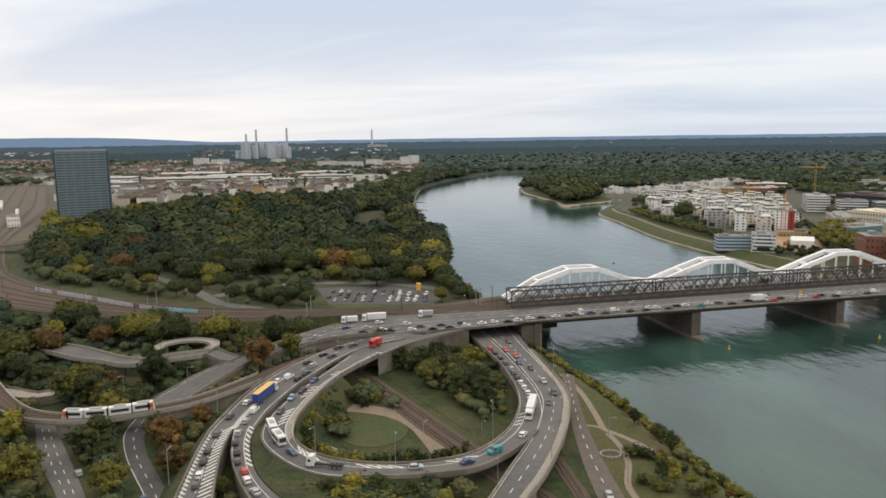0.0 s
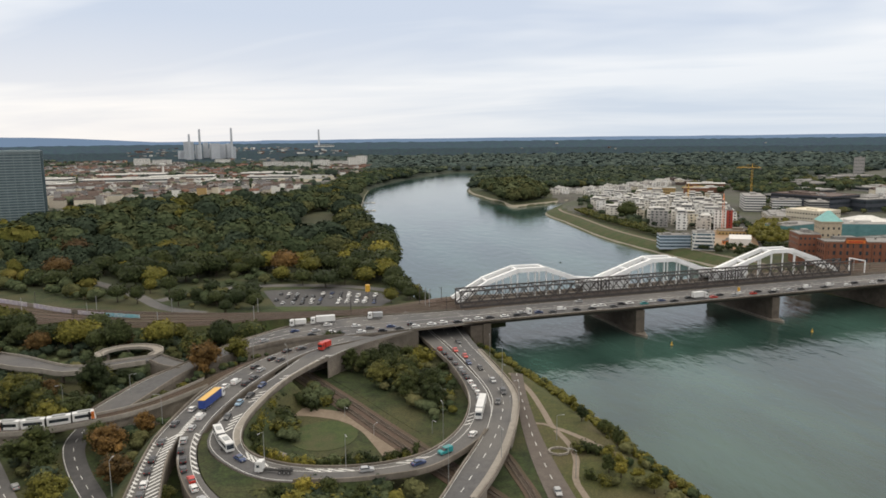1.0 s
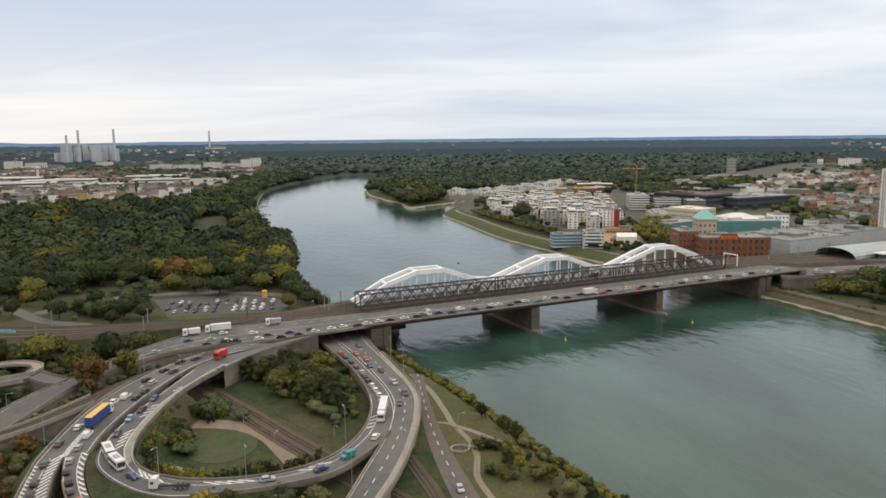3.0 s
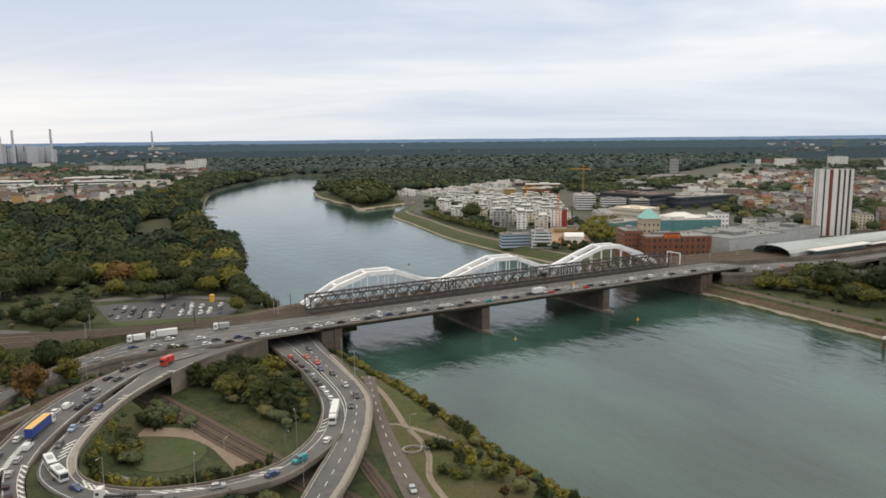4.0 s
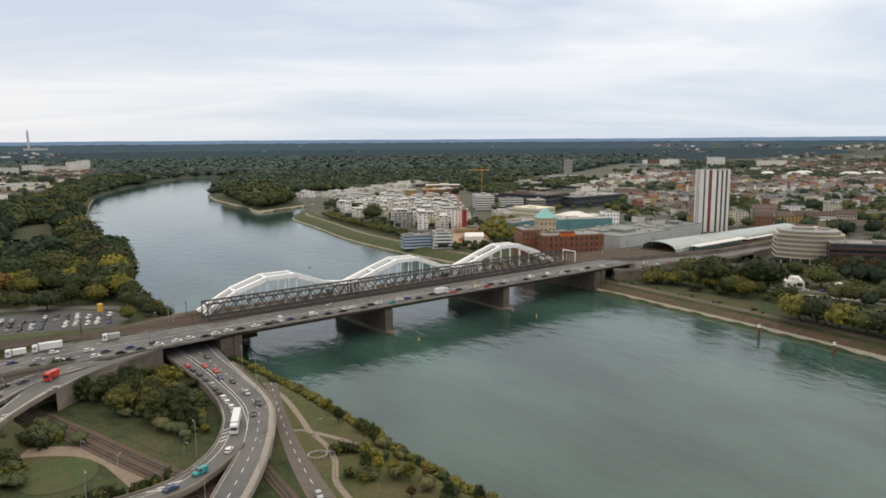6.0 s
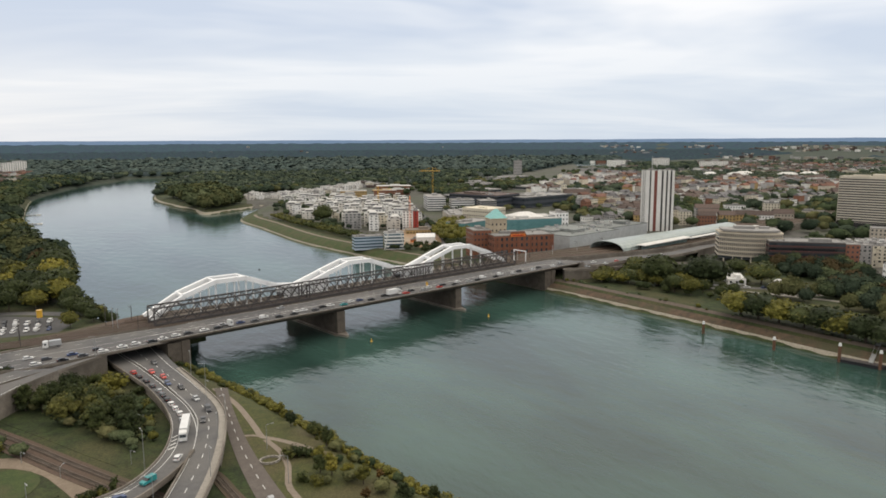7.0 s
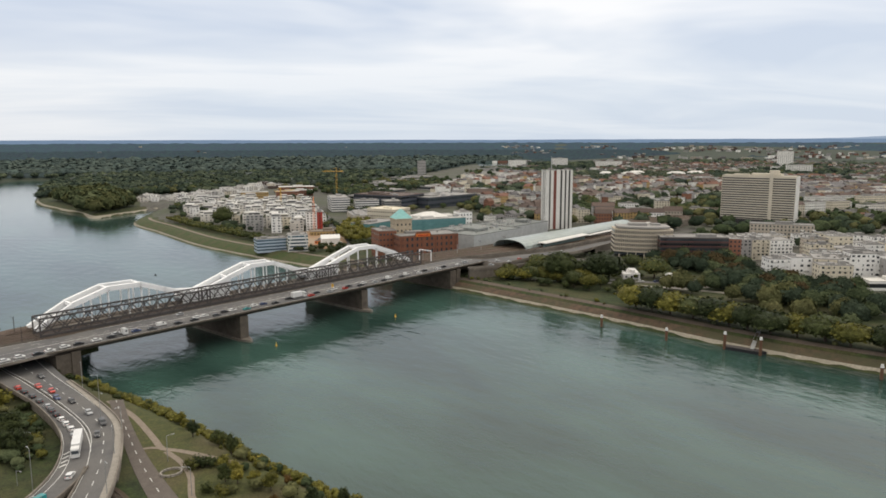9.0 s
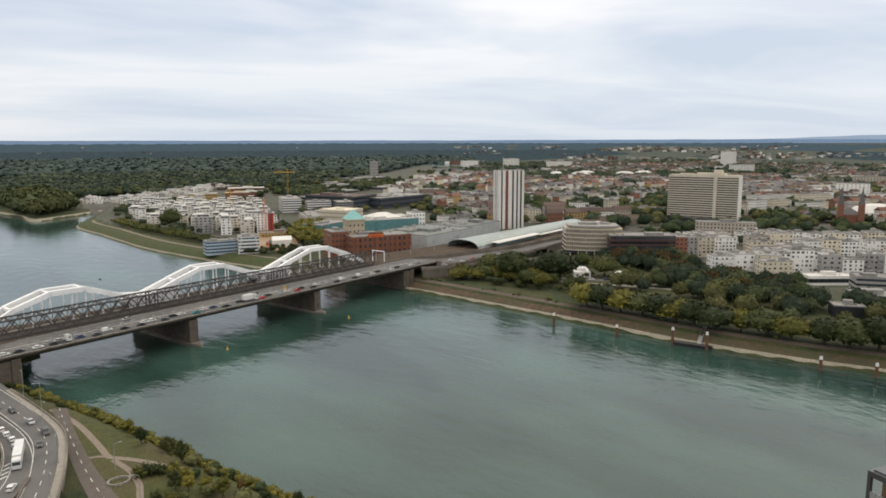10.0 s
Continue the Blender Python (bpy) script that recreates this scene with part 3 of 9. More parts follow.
for n in (-0.8, 26.3):
    part("handrail", rail_me, None, road_bridge, at=pose(0, n, 0))
    for i in range(106):
        part("railing_post", post_me, None, road_bridge, at=pose(-12 + i * 3, n, 0))
for s in (87.0, 177.0):
    p = MB()
    p.prism([(s - 2.6, 0.5), (s + 2.6, 0.5), (s + 2.6, 58), (s - 2.6, 58)], -3, 13.6)
    pier = part("pier", p, M_CONC_DARK, road_bridge, "stained concrete pier with a pointed footing")
    f = MB().prism([(s - 4, 2), (s - 0.6, -6), (s + 0.6, -6), (s + 4, 2), (s + 4, 58), (s, 64), (s - 4, 58)], -3, 1.2)
    part("footing", f, M_CONC, pier)
# abutment towers and wing walls
for s0, s1, nm in ((-10.5, -0.5, "abutment"), (262, 272, "abutment")):
    a = MB().prism([(s0, 0), (s1, 0), (s1, 60), (s0, 60)], -1, 13.8)
    a.box((s0 + s1) / 2 + 3.5, 1.4, -1, 4, 4, 15.3)
    part(nm, a, M_CONC_DARK, road_bridge, "weathered stone-faced abutment")
mk = MB()
for n in (9.3, 17.0):
    for i in range(52):
        mk.box(-10 + i * 6, n, 16.04, 2.6, 0.18, 0.02)
for n in (0.9, 12.6, 13.4, 24.6):
    mk.box(146, n, 16.04, 318, 0.16, 0.02)
tagged(part("lane_marking", mk, M_PAINT, road_bridge), kind="stuff")

# dark truss bridge for the railway
truss = bridge_frame("truss_bridge", "dark brown steel lattice truss railway bridge in three spans", "bridge")
TZ0, TZ1, TN0, TN1 = 16.2, 25.2, 28.5, 37.5
bay = 267.0 / 36
for n in (TN0, TN1):
    for z, nm, h in ((TZ1, "top_chord", 0.75), (TZ0 + 0.6, "bottom_chord", 0.95), (TZ0 + 2.6, "walkway_rail", 0.3)):
        part(nm, MB().beam((-6, n, z), (261, n, z), 0.7 if h > 0.5 else 0.2, h), M_STEEL_DARK, truss)
d1 = MB().beam((0, 0, TZ0 + 0.6), (bay, 0, TZ1), 0.36, 0.42).mesh("diagonal", [M_STEEL_DARK])
d2 = MB().beam((0, 0, TZ1), (bay, 0, TZ0 + 0.6), 0.36, 0.42).mesh("diagonal", [M_STEEL_DARK])
pm = MB().beam((0, 0, TZ0 + 0.6), (0, 0, TZ1), 0.55, 0.5).mesh("post", [M_STEEL_DARK])
hm_ = MB().beam((0, 0, (TZ0 + TZ1) / 2 + 1), (0, 0, TZ1), 0.22, 0.22).mesh("hanger", [M_STEEL_DARK])
xb = MB().beam((0, TN0, TZ1), (0, TN1, TZ1), 0.4, 0.4).beam((0, TN0, TZ1), (bay * 2, TN1, TZ1), 0.2, 0.2).mesh("top_brace", [M_STEEL_DARK])
for i in range(36):
    s = -6 + i * bay
    for n in (TN0, TN1):
        part("diagonal", d1, None, truss, at=pose(s, n, 0))
        part("diagonal", d2, None, truss, at=pose(s, n, 0))
        part("hanger", hm_, None, truss, at=pose(s + bay / 2, n, 0))
    if i % 2 == 0:
        part("top_brace", xb, None, truss, at=pose(s, 0, 0))
for i in range(4):
    for n in (TN0, TN1):
        for o in (-0.9, 0.9) if 0 < i < 3 else (0,):
            part("post", pm, None, truss, at=pose(-6 + i * 89 + o, n, 0))
part("track_bed", MB().box(127.5, 33, 15.4, 267, 9.5, 0.9), M_STEEL_DARK, truss)

# white arch bridge: two ribs that dip to the deck over each pier
arch = bridge_frame("arch_bridge", "white steel arch railway bridge with three linked arches", "bridge")
PROFILE = [(-3, 16.6), (15, 26.3), (33, 31.9), (50.5, 31.6), (64, 26.6), (75, 22.6), (87, 21.2), (105, 27.2), (121, 32.2), (138, 31.8), (152, 26.6), (163, 22.6), (174, 21.0), (191, 26.6), (210, 32.5), (227, 32.1), (246, 25.4), (264, 16.8)]
for n in (42.5, 52.0):
    mb = MB()
    for (s0, z0), (s1, z1) in zip(PROFILE, PROFILE[1:]):
        mb.beam((s0 - 0.3, n, z0), (s1 + 0.3, n, z1), 2.1, 2.5)
    part("rib", mb, M_WHITE_STEEL, arch)
    for s in (24, 33, 44, 51, 60, 112, 121, 130, 139, 148, 200, 210, 219, 228, 238):
        z = np.interp(s, [p[0] for p in PROFILE], [p[1] for p in PROFILE])
        if z > 24:
            part("hanger", MB().beam((s, n, 16.5), (s, n, z - 0.6), 0.62, 0.62), M_WHITE_STEEL, arch)
for s, z in ((15, 26.3), (33, 31.9), (50.5, 31.6), (64, 26.6), (105, 27.2), (121, 32.2), (138, 31.8), (152, 26.6), (191, 26.6), (210, 32.5), (227, 32.1), (246, 25.4)):
    part("cross_beam", MB().beam((s, 42.5, z), (s, 52.0, z), 1.5, 1.5), M_WHITE_STEEL, arch)
for s in (87, 174):
    part("saddle_plate", MB().prism([(s - 13, 43.2), (s + 9, 43.2), (s + 9, 51.3), (s - 13, 51.3)], 19.6, 20.9), M_WHITE_STEEL, arch)
    for n in (42.5, 52.0):
        # solid web under the ribs where two arches meet
        web = MB()
        for (s0, z0), (s1, z1) in zip(PROFILE, PROFILE[1:]):
            if abs((s0 + s1) / 2 - s) < 15:
                web.add([(s0, n + o_, z_) for o_ in (-0.4, 0.4) for z_ in (16.4, z0)] + [(s1, n + o_, z_) for o_ in (-0.4, 0.4) for z_ in (16.4, z1)], [(0, 1, 5, 4), (2, 6, 7, 3), (0, 4, 6, 2), (1, 3, 7, 5), (0, 2, 3, 1), (4, 5, 7, 6)])
        part("web_plate", web, M_WHITE_STEEL, arch)
part("deck_girder", MB().box(130, 47.2, 15.2, 267, 11, 1.3), M_CONC, arch)

# ---- roads of the interchange: each between two edges ----
ROADS, EDGES = [], {}


def road(name, label, near, far, thick=1.1, mats=None, parapet=(1, 1), ph=0.8, solid=True, gaps=(), mats_side=None, par_mat=None):
    """A road deck between two edge lines, with parapets, standing on walls except over the gaps (x, y, radius)."""
    a, b = curve_pts(near, 4), curve_pts(far, 4)
    k = max(len(a), len(b))
    a, b = evenly(a, k), evenly(b, k)
    ROADS.append((a + b) / 2)
    mb = MB()
    z = np.array([0, 0, 1.0])
    pts = []
    for p, q in zip(a, b):
        pts += [p, q, q - z * thick, p - z * thick]
    mb.add(pts, [(4 * i, 4 * i + 1, 4 * i + 5, 4 * i + 4) for i in range(k - 1)], 0)
    mb.add(pts, [f for i in range(k - 1) for f in ((4 * i + 1, 4 * i + 2, 4 * i + 6, 4 * i + 5), (4 * i + 2, 4 * i + 3, 4 * i + 7, 4 * i + 6), (4 * i + 3, 4 * i, 4 * i + 4, 4 * i + 7))], 1)
    def inset(line, other, by):
        q = other - line
        return line + q / (np.linalg.norm(q, axis=1)[:, None] + 1e-6) * by

    if solid:
        for line, other in ((a, b), (b, a)):
            top = inset(line, other, 0.6) - z * (thick - 0.01)
            foot = np.column_stack([top[:, :2], np.full(k, 3.5)])
            keep_ = []
            for i in range(k - 1):
                m = (line[i] + line[i + 1]) / 2
                if not any(math.hypot(m[0] - gx, m[1] - gy) < gr for gx, gy, gr in gaps):
                    keep_.append((i, i + 1, k + i + 1, k + i))
            mb.add(np.concatenate([top, foot]).tolist(), keep_, 1)
    ob = struct(name, mb, [mats or M_ASPHALT, mats_side or M_CONC], label, "road")
    for use, line, other in ((parapet[0], a, b), (parapet[1], b, a)):
        if not use:
            continue
        pb = MB()
        run = [i for i in range(k) if not isinstance(use, tuple) or use[0] <= i / (k - 1) <= use[1]]
        out_, in_ = inset(line, other, -0.1)[run], inset(line, other, 0.35)[run]
        n_ = len(run)
        pb.add(np.concatenate([out_ - z * 0.6, out_ + z * ph, in_ + z * ph, in_ - z * 0.6]).tolist(), [(j * n_ + i, j * n_ + i + 1, (j + 1) * n_ + i + 1, (j + 1) * n_ + i) for j in range(3) for i in range(n_ - 1)])
        part("parapet", pb, par_mat or M_CONC, ob)
    EDGES[name] = (ob, a, b)
    return ob


# main carriageway west of the bridge, running down to the left
road("road_main", "wide grey main road with light traffic leaving the bridge", [br(-10, -0.3, 16), (9, 334, 16), (-24, 326, 16), (-43, 324, 15.7), (-59, 317, 15.1), (-72, 304, 14.4), (-85, 288, 13.2), (-95, 263, 11), (-100, 250, 9.6)],
                     [br(-10, 26.5, 16), (5, 364, 16), (-22, 360, 15.9), (-48, 350, 15.5), (-66, 331, 15.2), (-77, 317.5, 14.6), (-87, 302, 13.6), (-95, 292, 12.4), (-102, 283, 11.4), (-109, 266, 10.1), (-114, 250, 9.2)], parapet=((0.35, 1), 1), gaps=((24, 338, 14), (20, 360, 22), (-45, 285, 12)))
# the ramp that fans off to the left of the loop
road("road_ramp_outer", "busy two-lane exit ramp curving away beside the loop", [(-10, 322, 16.02), (-37, 303, 15.62), (-53, 269, 15.02), (-61, 239, 14.3), (-62.5, 222, 13.9)],
                    [(-24, 326, 16.02), (-43, 312, 15.75), (-59, 290, 15.5), (-71, 260, 15), (-75.5, 232, 14.2), (-76.5, 218, 13.9)], parapet=(0, (0.35, 1)), gaps=((-48, 296, 13),))
road("road_ramp_left", "exit ramp with broad white chevron hatching", [(-69.5, 222, 13.9), (-68, 204, 13.6), (-62, 176, 13.2), (-56, 150, 12.8), (-50, 125, 12.4)],
                  [(-76.5, 218, 13.9), (-75, 200, 13.6), (-72, 177, 13.2), (-68, 150, 12.8), (-63, 124, 12.4)], parapet=((0.12, 1), 1))
road("road_ramp_right", "exit ramp with queueing cars beside a grass verge", [(-62.5, 222, 13.9), (-61, 209, 13.55), (-54, 190, 13.1), (-42, 174, 12.6), (-25, 158, 12.0), (-5, 146, 11.5)],
                  [(-69.5, 222, 13.9), (-67.5, 212, 13.55), (-63, 197, 13.1), (-53, 177, 12.6), (-36, 155, 12.0), (-12, 136, 11.5)], parapet=(0, (0.15, 1)))
# the loop, over the railway, round and down under the bridge
road("road_loop", "curving loop ramp with white hatched edges, descending under the bridge", [(9, 332, 16.05), (-10, 316, 15.9), (-24, 300, 15.55), (-40, 272, 15.05), (-47, 248, 14.5), (-50, 224, 14), (-45, 207, 13.5), (-32, 198, 13), (-15, 196, 12.5), (1, 200, 12), (12, 209, 11.5), (22, 228, 11), (27, 256, 10.5), (24, 292, 10), (16, 327, 9.5), (10, 352, 9.3), (6, 372, 9.3)],
                     [(-8, 324, 16.05), (-22, 312, 15.9), (-37, 302, 15.55), (-48, 272, 15.05), (-56, 248, 14.5), (-60, 226, 14), (-57, 209, 13.5), (-40, 191, 13), (-22, 188, 12.5), (-4, 190, 12), (12, 197, 11.5), (30, 222, 11), (35, 256, 10.5), (30.5, 292, 10), (24, 327, 9.5), (18, 352, 9.3), (14, 372, 9.3)],
                     parapet=((0.14, 1), (0.42, 0.62)), gaps=((-40, 285, 13), (8, 202, 17), (20, 335, 30)))
# the road along the river, beside and above the low road
road("road_river", "two-lane grey road with dashed centre line and pale pavement", [(14, 372, 9.3), (18, 352, 9.3), (24.5, 327, 9.52), (31, 292, 10.02), (35.2, 256, 10.5), (31.5, 232, 10.9), (26.5, 215, 11.2), (18, 194, 11.6), (11, 176, 12), (0, 150, 12.5), (-14, 120, 13)],
                      [(34, 372, 9.3), (36, 352, 9.3), (38, 327, 9.5), (43, 292, 10), (46, 258, 10.5), (42, 233, 10.9), (35.5, 210, 11.2), (28, 190, 11.6), (21, 175, 12), (10, 148, 12.5), (-4, 117, 13)], parapet=((0.58, 1), (0.2, 1)), gaps=((20, 335, 30), (22, 198, 16), (34, 205, 10)))
road("road_low", "narrow lower grey road with dashed line along the river park", [(49, 292, 6.6), (46.6, 265, 6.62), (43.4, 233, 6.62), (42, 210, 6.62), (41.8, 185, 6.62), (43, 140, 6.62), (46, 90, 6.62)],
                    [(54, 290, 6.6), (51, 265, 6.62), (48.8, 233, 6.62), (48.6, 210, 6.62), (49.4, 185, 6.62), (52, 140, 6.62), (58, 90, 6.62)], thick=0.12, mats=M_ROAD_BROWN, parapet=(0, 0), solid=False)
PARK_WIDE = [[(x, y, 6.64) for x, y in q] for q in ([(-146, 252), (-139, 241), (-124.3, 220.4), (-112.9, 204.2), (-102.7, 189.4), (-84, 160), (-68, 130)], [(-153, 253), (-146.5, 241.4), (-134, 220.7), (-122.5, 204.4), (-111.1, 189.6), (-93, 160), (-77, 128)])]
PARK_NARROW = [[(x, y, 6.62) for x, y in q] for q in ([(-108, 262), (-106.5, 248), (-103.3, 231), (-94.2, 213.3), (-85.4, 199.8), (-78.7, 188.8), (-62, 160), (-50, 130)], [(-114.5, 262), (-113.5, 248), (-111.6, 233.5), (-103, 215.6), (-93.1, 200), (-86, 189), (-70, 160), (-58, 128)])]
road("road_park_wide", "three-lane grey road passing under the tramway", PARK_WIDE[0], PARK_WIDE[1], thick=0.12, parapet=(0, 0), solid=False)
road("road_park_narrow", "two-lane dark road curving out from under the tramway", PARK_NARROW[0], PARK_NARROW[1], thick=0.12, mats=M_ASPHALT_DARK, parapet=(0, 0), solid=False)
road("pavement_river", "pale pavement along the river road", [(40, 318, 9.75), (43.5, 290, 10.2), (46.2, 258, 10.7), (42.2, 233, 11.1), (35.7, 210, 11.4), (28.2, 190, 11.8), (21.2, 175, 12.2)], [(37.6, 318, 9.75), (41, 290, 10.2), (43.5, 258, 10.7), (39.6, 233.8, 11.1), (33.3, 211.3, 11.4), (25.8, 191.3, 11.8), (18.8, 176.2, 12.2)], thick=0.25, mats=M_PAVE, parapet=(0, 0), solid=False)
# tramway viaduct
road("tramway", "ballasted tram line on a low concrete viaduct", [(-30, 316, 15.9), (-60, 283, 15), (-74, 262, 14.2), (-89, 245, 13.3), (-105, 236.5, 12.7), (-120, 231.5, 12.5), (-135, 231, 12.5), (-151, 236, 12.5), (-168, 250, 12.5), (-190, 275, 12)],
                  [(-34, 320, 15.9), (-65, 288, 15), (-79, 267, 14.2), (-92, 251, 13.3), (-107, 243, 12.7), (-120, 238, 12.5), (-134, 237.5, 12.5), (-147, 242, 12.5), (-162, 255, 12.5), (-184, 280, 12)], mats=M_BALLAST, gaps=((-110, 240, 10), (-143, 237, 12)), ph=0.9, parapet=((0.3, 1), (0.3, 1)), par_mat=M_PAVE)
# viaduct over the park on the left
road("road_viaduct", "pale concrete flyover among trees", [(-108, 305.5, 12.46), (-122, 299.5, 12.2), (-136, 294, 12), (-150, 300, 12), (-162, 304, 12), (-176, 313, 11.5), (-196, 328, 10)], [(-106, 314, 12.46), (-122, 308.5, 12.2), (-137, 303, 12), (-165, 320, 12), (-179, 328, 11.5), (-200, 343, 10)], parapet=(1, 1), ph=1.0, solid=False, mats_side=M_PAVE, par_mat=M_PAVE)
ring = [(-120 + 11 * math.cos(t), 320 + 8.5 * math.sin(t), 12.5) for t in np.linspace(-0.5, 3.7, 10)]
ring2 = [(-120 + 15 * math.cos(t), 321 + 12.5 * math.sin(t), 12.5) for t in np.linspace(-0.5, 3.7, 10)]
road("road_spiral", "curved pale concrete ramp", ring, ring2, 0.6, parapet=(1, 1), mats=M_PAVE, ph=0.6, solid=False, mats_side=M_PAVE, par_mat=M_PAVE)
road("road_spiral_lower", "short grey link road", [(-90, 294, 12.6), (-98, 298, 12.55), (-107, 307, 12.5)], [(-91, 303, 12.6), (-97, 308, 12.55), (-104, 315, 12.5)], parapet=(1, 1))
for nm_, spots in (("road_viaduct", ((-140, 299), (-152, 305.5), (-166, 313), (-182, 323))), ("road_spiral", ((-107.5, 322), (-113, 329.5), (-124, 330.5), (-131.5, 325)))):
    for x, y in spots:
        part("column", MB().cyl(x, y, 5.5, 0.8, 5.6 if nm_ == "road_viaduct" else 6.0, 0.8, 10), M_CONC, EDGES[nm_][0])
road("ramp_low_pale", "pale curved service ramp below the trees", [(-180, 268, 8.6), (-169, 265, 8.8), (-159, 262, 9.0), (-150, 266, 9.2)], [(-186, 280, 8.6), (-172, 275, 8.8), (-161, 270, 9.0), (-153, 274, 9.2)], parapet=(1, 1), mats=M_PAVE, mats_side=M_PAVE)
# park roads and footpaths, laid on the ground
def path(name, label, pts, w, material, z=0.06, category="path"):
    c = curve_pts([(*p, 0) for p in pts], 4)
    t = np.gradient(c, axis=0)
    nrm = np.stack([-t[:, 1], t[:, 0]], 1) / np.linalg.norm(t[:, :2], axis=1)[:, None]
    mb = MB()
    v = []
    for sgn in (1, -1):
        e_ = c[:, :2] + nrm * w / 2 * sgn
        zz = ground_z(e_[:, 0], e_[:, 1]) + z
        v.append(np.column_stack([e_, zz]))
    k = len(c)
    mb.add(np.concatenate(v).tolist() + (np.concatenate(v) - [0, 0, 0.3]).tolist(), [f for i in range(k - 1) for f in ((i, k + i, k + i + 1, i + 1), (i, i + 1, 2 * k + i + 1, 2 * k + i), (k + i + 1, k + i, 3 * k + i, 3 * k + i + 1))])
    ROADS.append(c)
    return struct(name, mb, material, label, category)


M_PAVE_OLD = mat("old_grey_paving", (0.24, 0.22, 0.20), (0.17, 0.155, 0.14), 0.6, 0.06, 0.9, where="World")
M_EARTH = mat("brown_gravel", (0.225, 0.18, 0.135), (0.16, 0.125, 0.092), 0.7, 0.07, 0.95, where="World")
path("path_bank", "pale gravel path through the riverside grass", [(49, 292), (53, 270), (54, 246), (54.2, 233), (58, 228.5), (62.5, 221.8), (67, 214), (72, 205)], 2.2, M_PATH)
path("path_bank_branch", "pale gravel path joining the low road", [(54.2, 233.5), (51.5, 236), (48.6, 237)], 1.4, M_PATH, 0.07)
path("path_bank_lower", "grey footpath beside a stone planting bed", [(54.6, 230), (56.4, 218), (55.6, 206), (52.4, 195), (52.4, 184), (56, 150)], 2.0, M_PATH, 0.075)
path("path_loop", "pale paved path along the inside of the loop", [(-44, 276), (-51, 258), (-48, 234), (-43, 224), (-33, 215.5)], 4.2, M_PAVE_OLD)
path("path_lawn", "broad brown gravel path curving round the lawn in the loop", [(-42, 257), (-31, 255), (-19, 249.5), (-10, 239), (-5, 227), (0, 213)], 7.5, M_EARTH, 0.07)
path("verge_track", "green grass strip beside the tracks in the loop", [(-24, 296), (-20, 289), (-11, 274), (3, 249), (12, 234)], 9, M_GRASS, 0.09, category="verge")
path("road_park_far", "grey road along the edge of the park woods", [(-262, 560), (-213, 520), (-170, 474), (-141, 436), (-112, 418)], 8, M_ASPHALT, category="road")
path("road_park_cross", "grey park road leading to the car park", [(-150, 455), (-124, 484), (-91, 495), (-40, 488), (-6, 470), (6, 448)], 9, M_ASPHALT, 0.05, category="road")
mb = MB()
c_ = [(-25 + 11.5 * math.cos(t), 233.5 + 12.5 * math.sin(t)) for t in np.linspace(0, 6.1, 28)]
mb.prism(c_, 6.3, 6.62)
struct("lawn", mb, M_LAWN, "round mown lawn inside the loop", "lawn")
mb = MB().prism([(-88, 478), (-72, 430), (-8, 424), (4, 452), (-38, 482)], 6.3, 6.56)
struct("car_park", mb, M_ASPHALT_DARK, "grey asphalt car park beside the railway", "car park")
struct("lawn_car_park", MB().prism([(-74, 430), (-66, 417), (-38, 417), (-42, 427)], 6.3, 6.62), M_LAWN, "green lawn beside the car park", "lawn")

# grassy slopes where the ramps stand on earth
def slope(name, label, line, off, z_end, material=None):
    """A strip that falls from a road's edge to the ground beside it; off > 0 lies to the right of the line."""
    c = curve_pts(line, 3)
    t = np.gradient(c[:, :2], axis=0)
    nn = np.stack([t[:, 1], -t[:, 0]], 1) / np.linalg.norm(t, axis=1)[:, None]
    k, rows = len(c), []
    for f, g in ((0.0, 0.0), (0.35, 0.25), (0.7, 0.75), (1.0, 1.0)):
        rows.append(np.column_stack([c[:, :2] + nn * off * f, (c[:, 2] - 0.25) * (1 - g) + z_end * g]))
    v = np.concatenate(rows)
    i = np.arange(k - 1)
    f_ = np.concatenate([np.stack([j * k + i, j * k + i + 1, (j + 1) * k + i + 1, (j + 1) * k + i], 1) for j in range(3)])
    me = np_mesh(name, v, f_ if off < 0 else f_[:, ::-1], [material or M_GRASS])
    me.polygons.foreach_set("use_smooth", np.ones(len(f_), bool))
    return struct(name, me, None, label, "verge")


slope("verge_loop_inner", "grassy slope inside the loop road", [(-40.5, 268, 14.6), (-46.5, 248, 14.4), (-49.5, 224, 13.9), (-44.5, 207.3, 13.4), (-32, 198.4, 12.9), (-15, 196.4, 12.4), (0, 200, 11.9)], -7.5, 6.4)
slope("verge_loop_outer", "grassy slope outside the loop road", [(-42, 192.5, 13.0), (-38, 189.6, 12.9), (-22, 187.6, 12.4), (-5, 189.5, 11.9)], 9.0, 6.4)
slope("verge_ramp_outer", "scrubby slope beside the exit ramp", [(-59.4, 290, 15.4), (-71.4, 260, 14.9), (-76, 232, 14.1), (-77, 218, 13.8), (-75.5, 200, 13.5), (-72.5, 177, 13.1), (-68.5, 150, 12.7), (-63.5, 124, 12.3)], 8.0, 6.3)
slope("verge_main_road", "grassy slope beside the main road", [(-48, 350.6, 15.4), (-66.5, 331.6, 15.1), (-77.6, 318, 14.5), (-87.6, 302.4, 13.5), (-102.6, 283.4, 11.3), (-109.6, 266, 10.0)], 7.0, 6.3)
a_ = evenly(curve_pts([(-60.3, 226, 13.9), (-57.4, 209, 13.4), (-48.5, 197.5, 13.1), (-40, 190.6, 12.9), (-30, 186, 11.5), (-14, 176, 9.0), (0, 160, 8.0)], 3), 40)
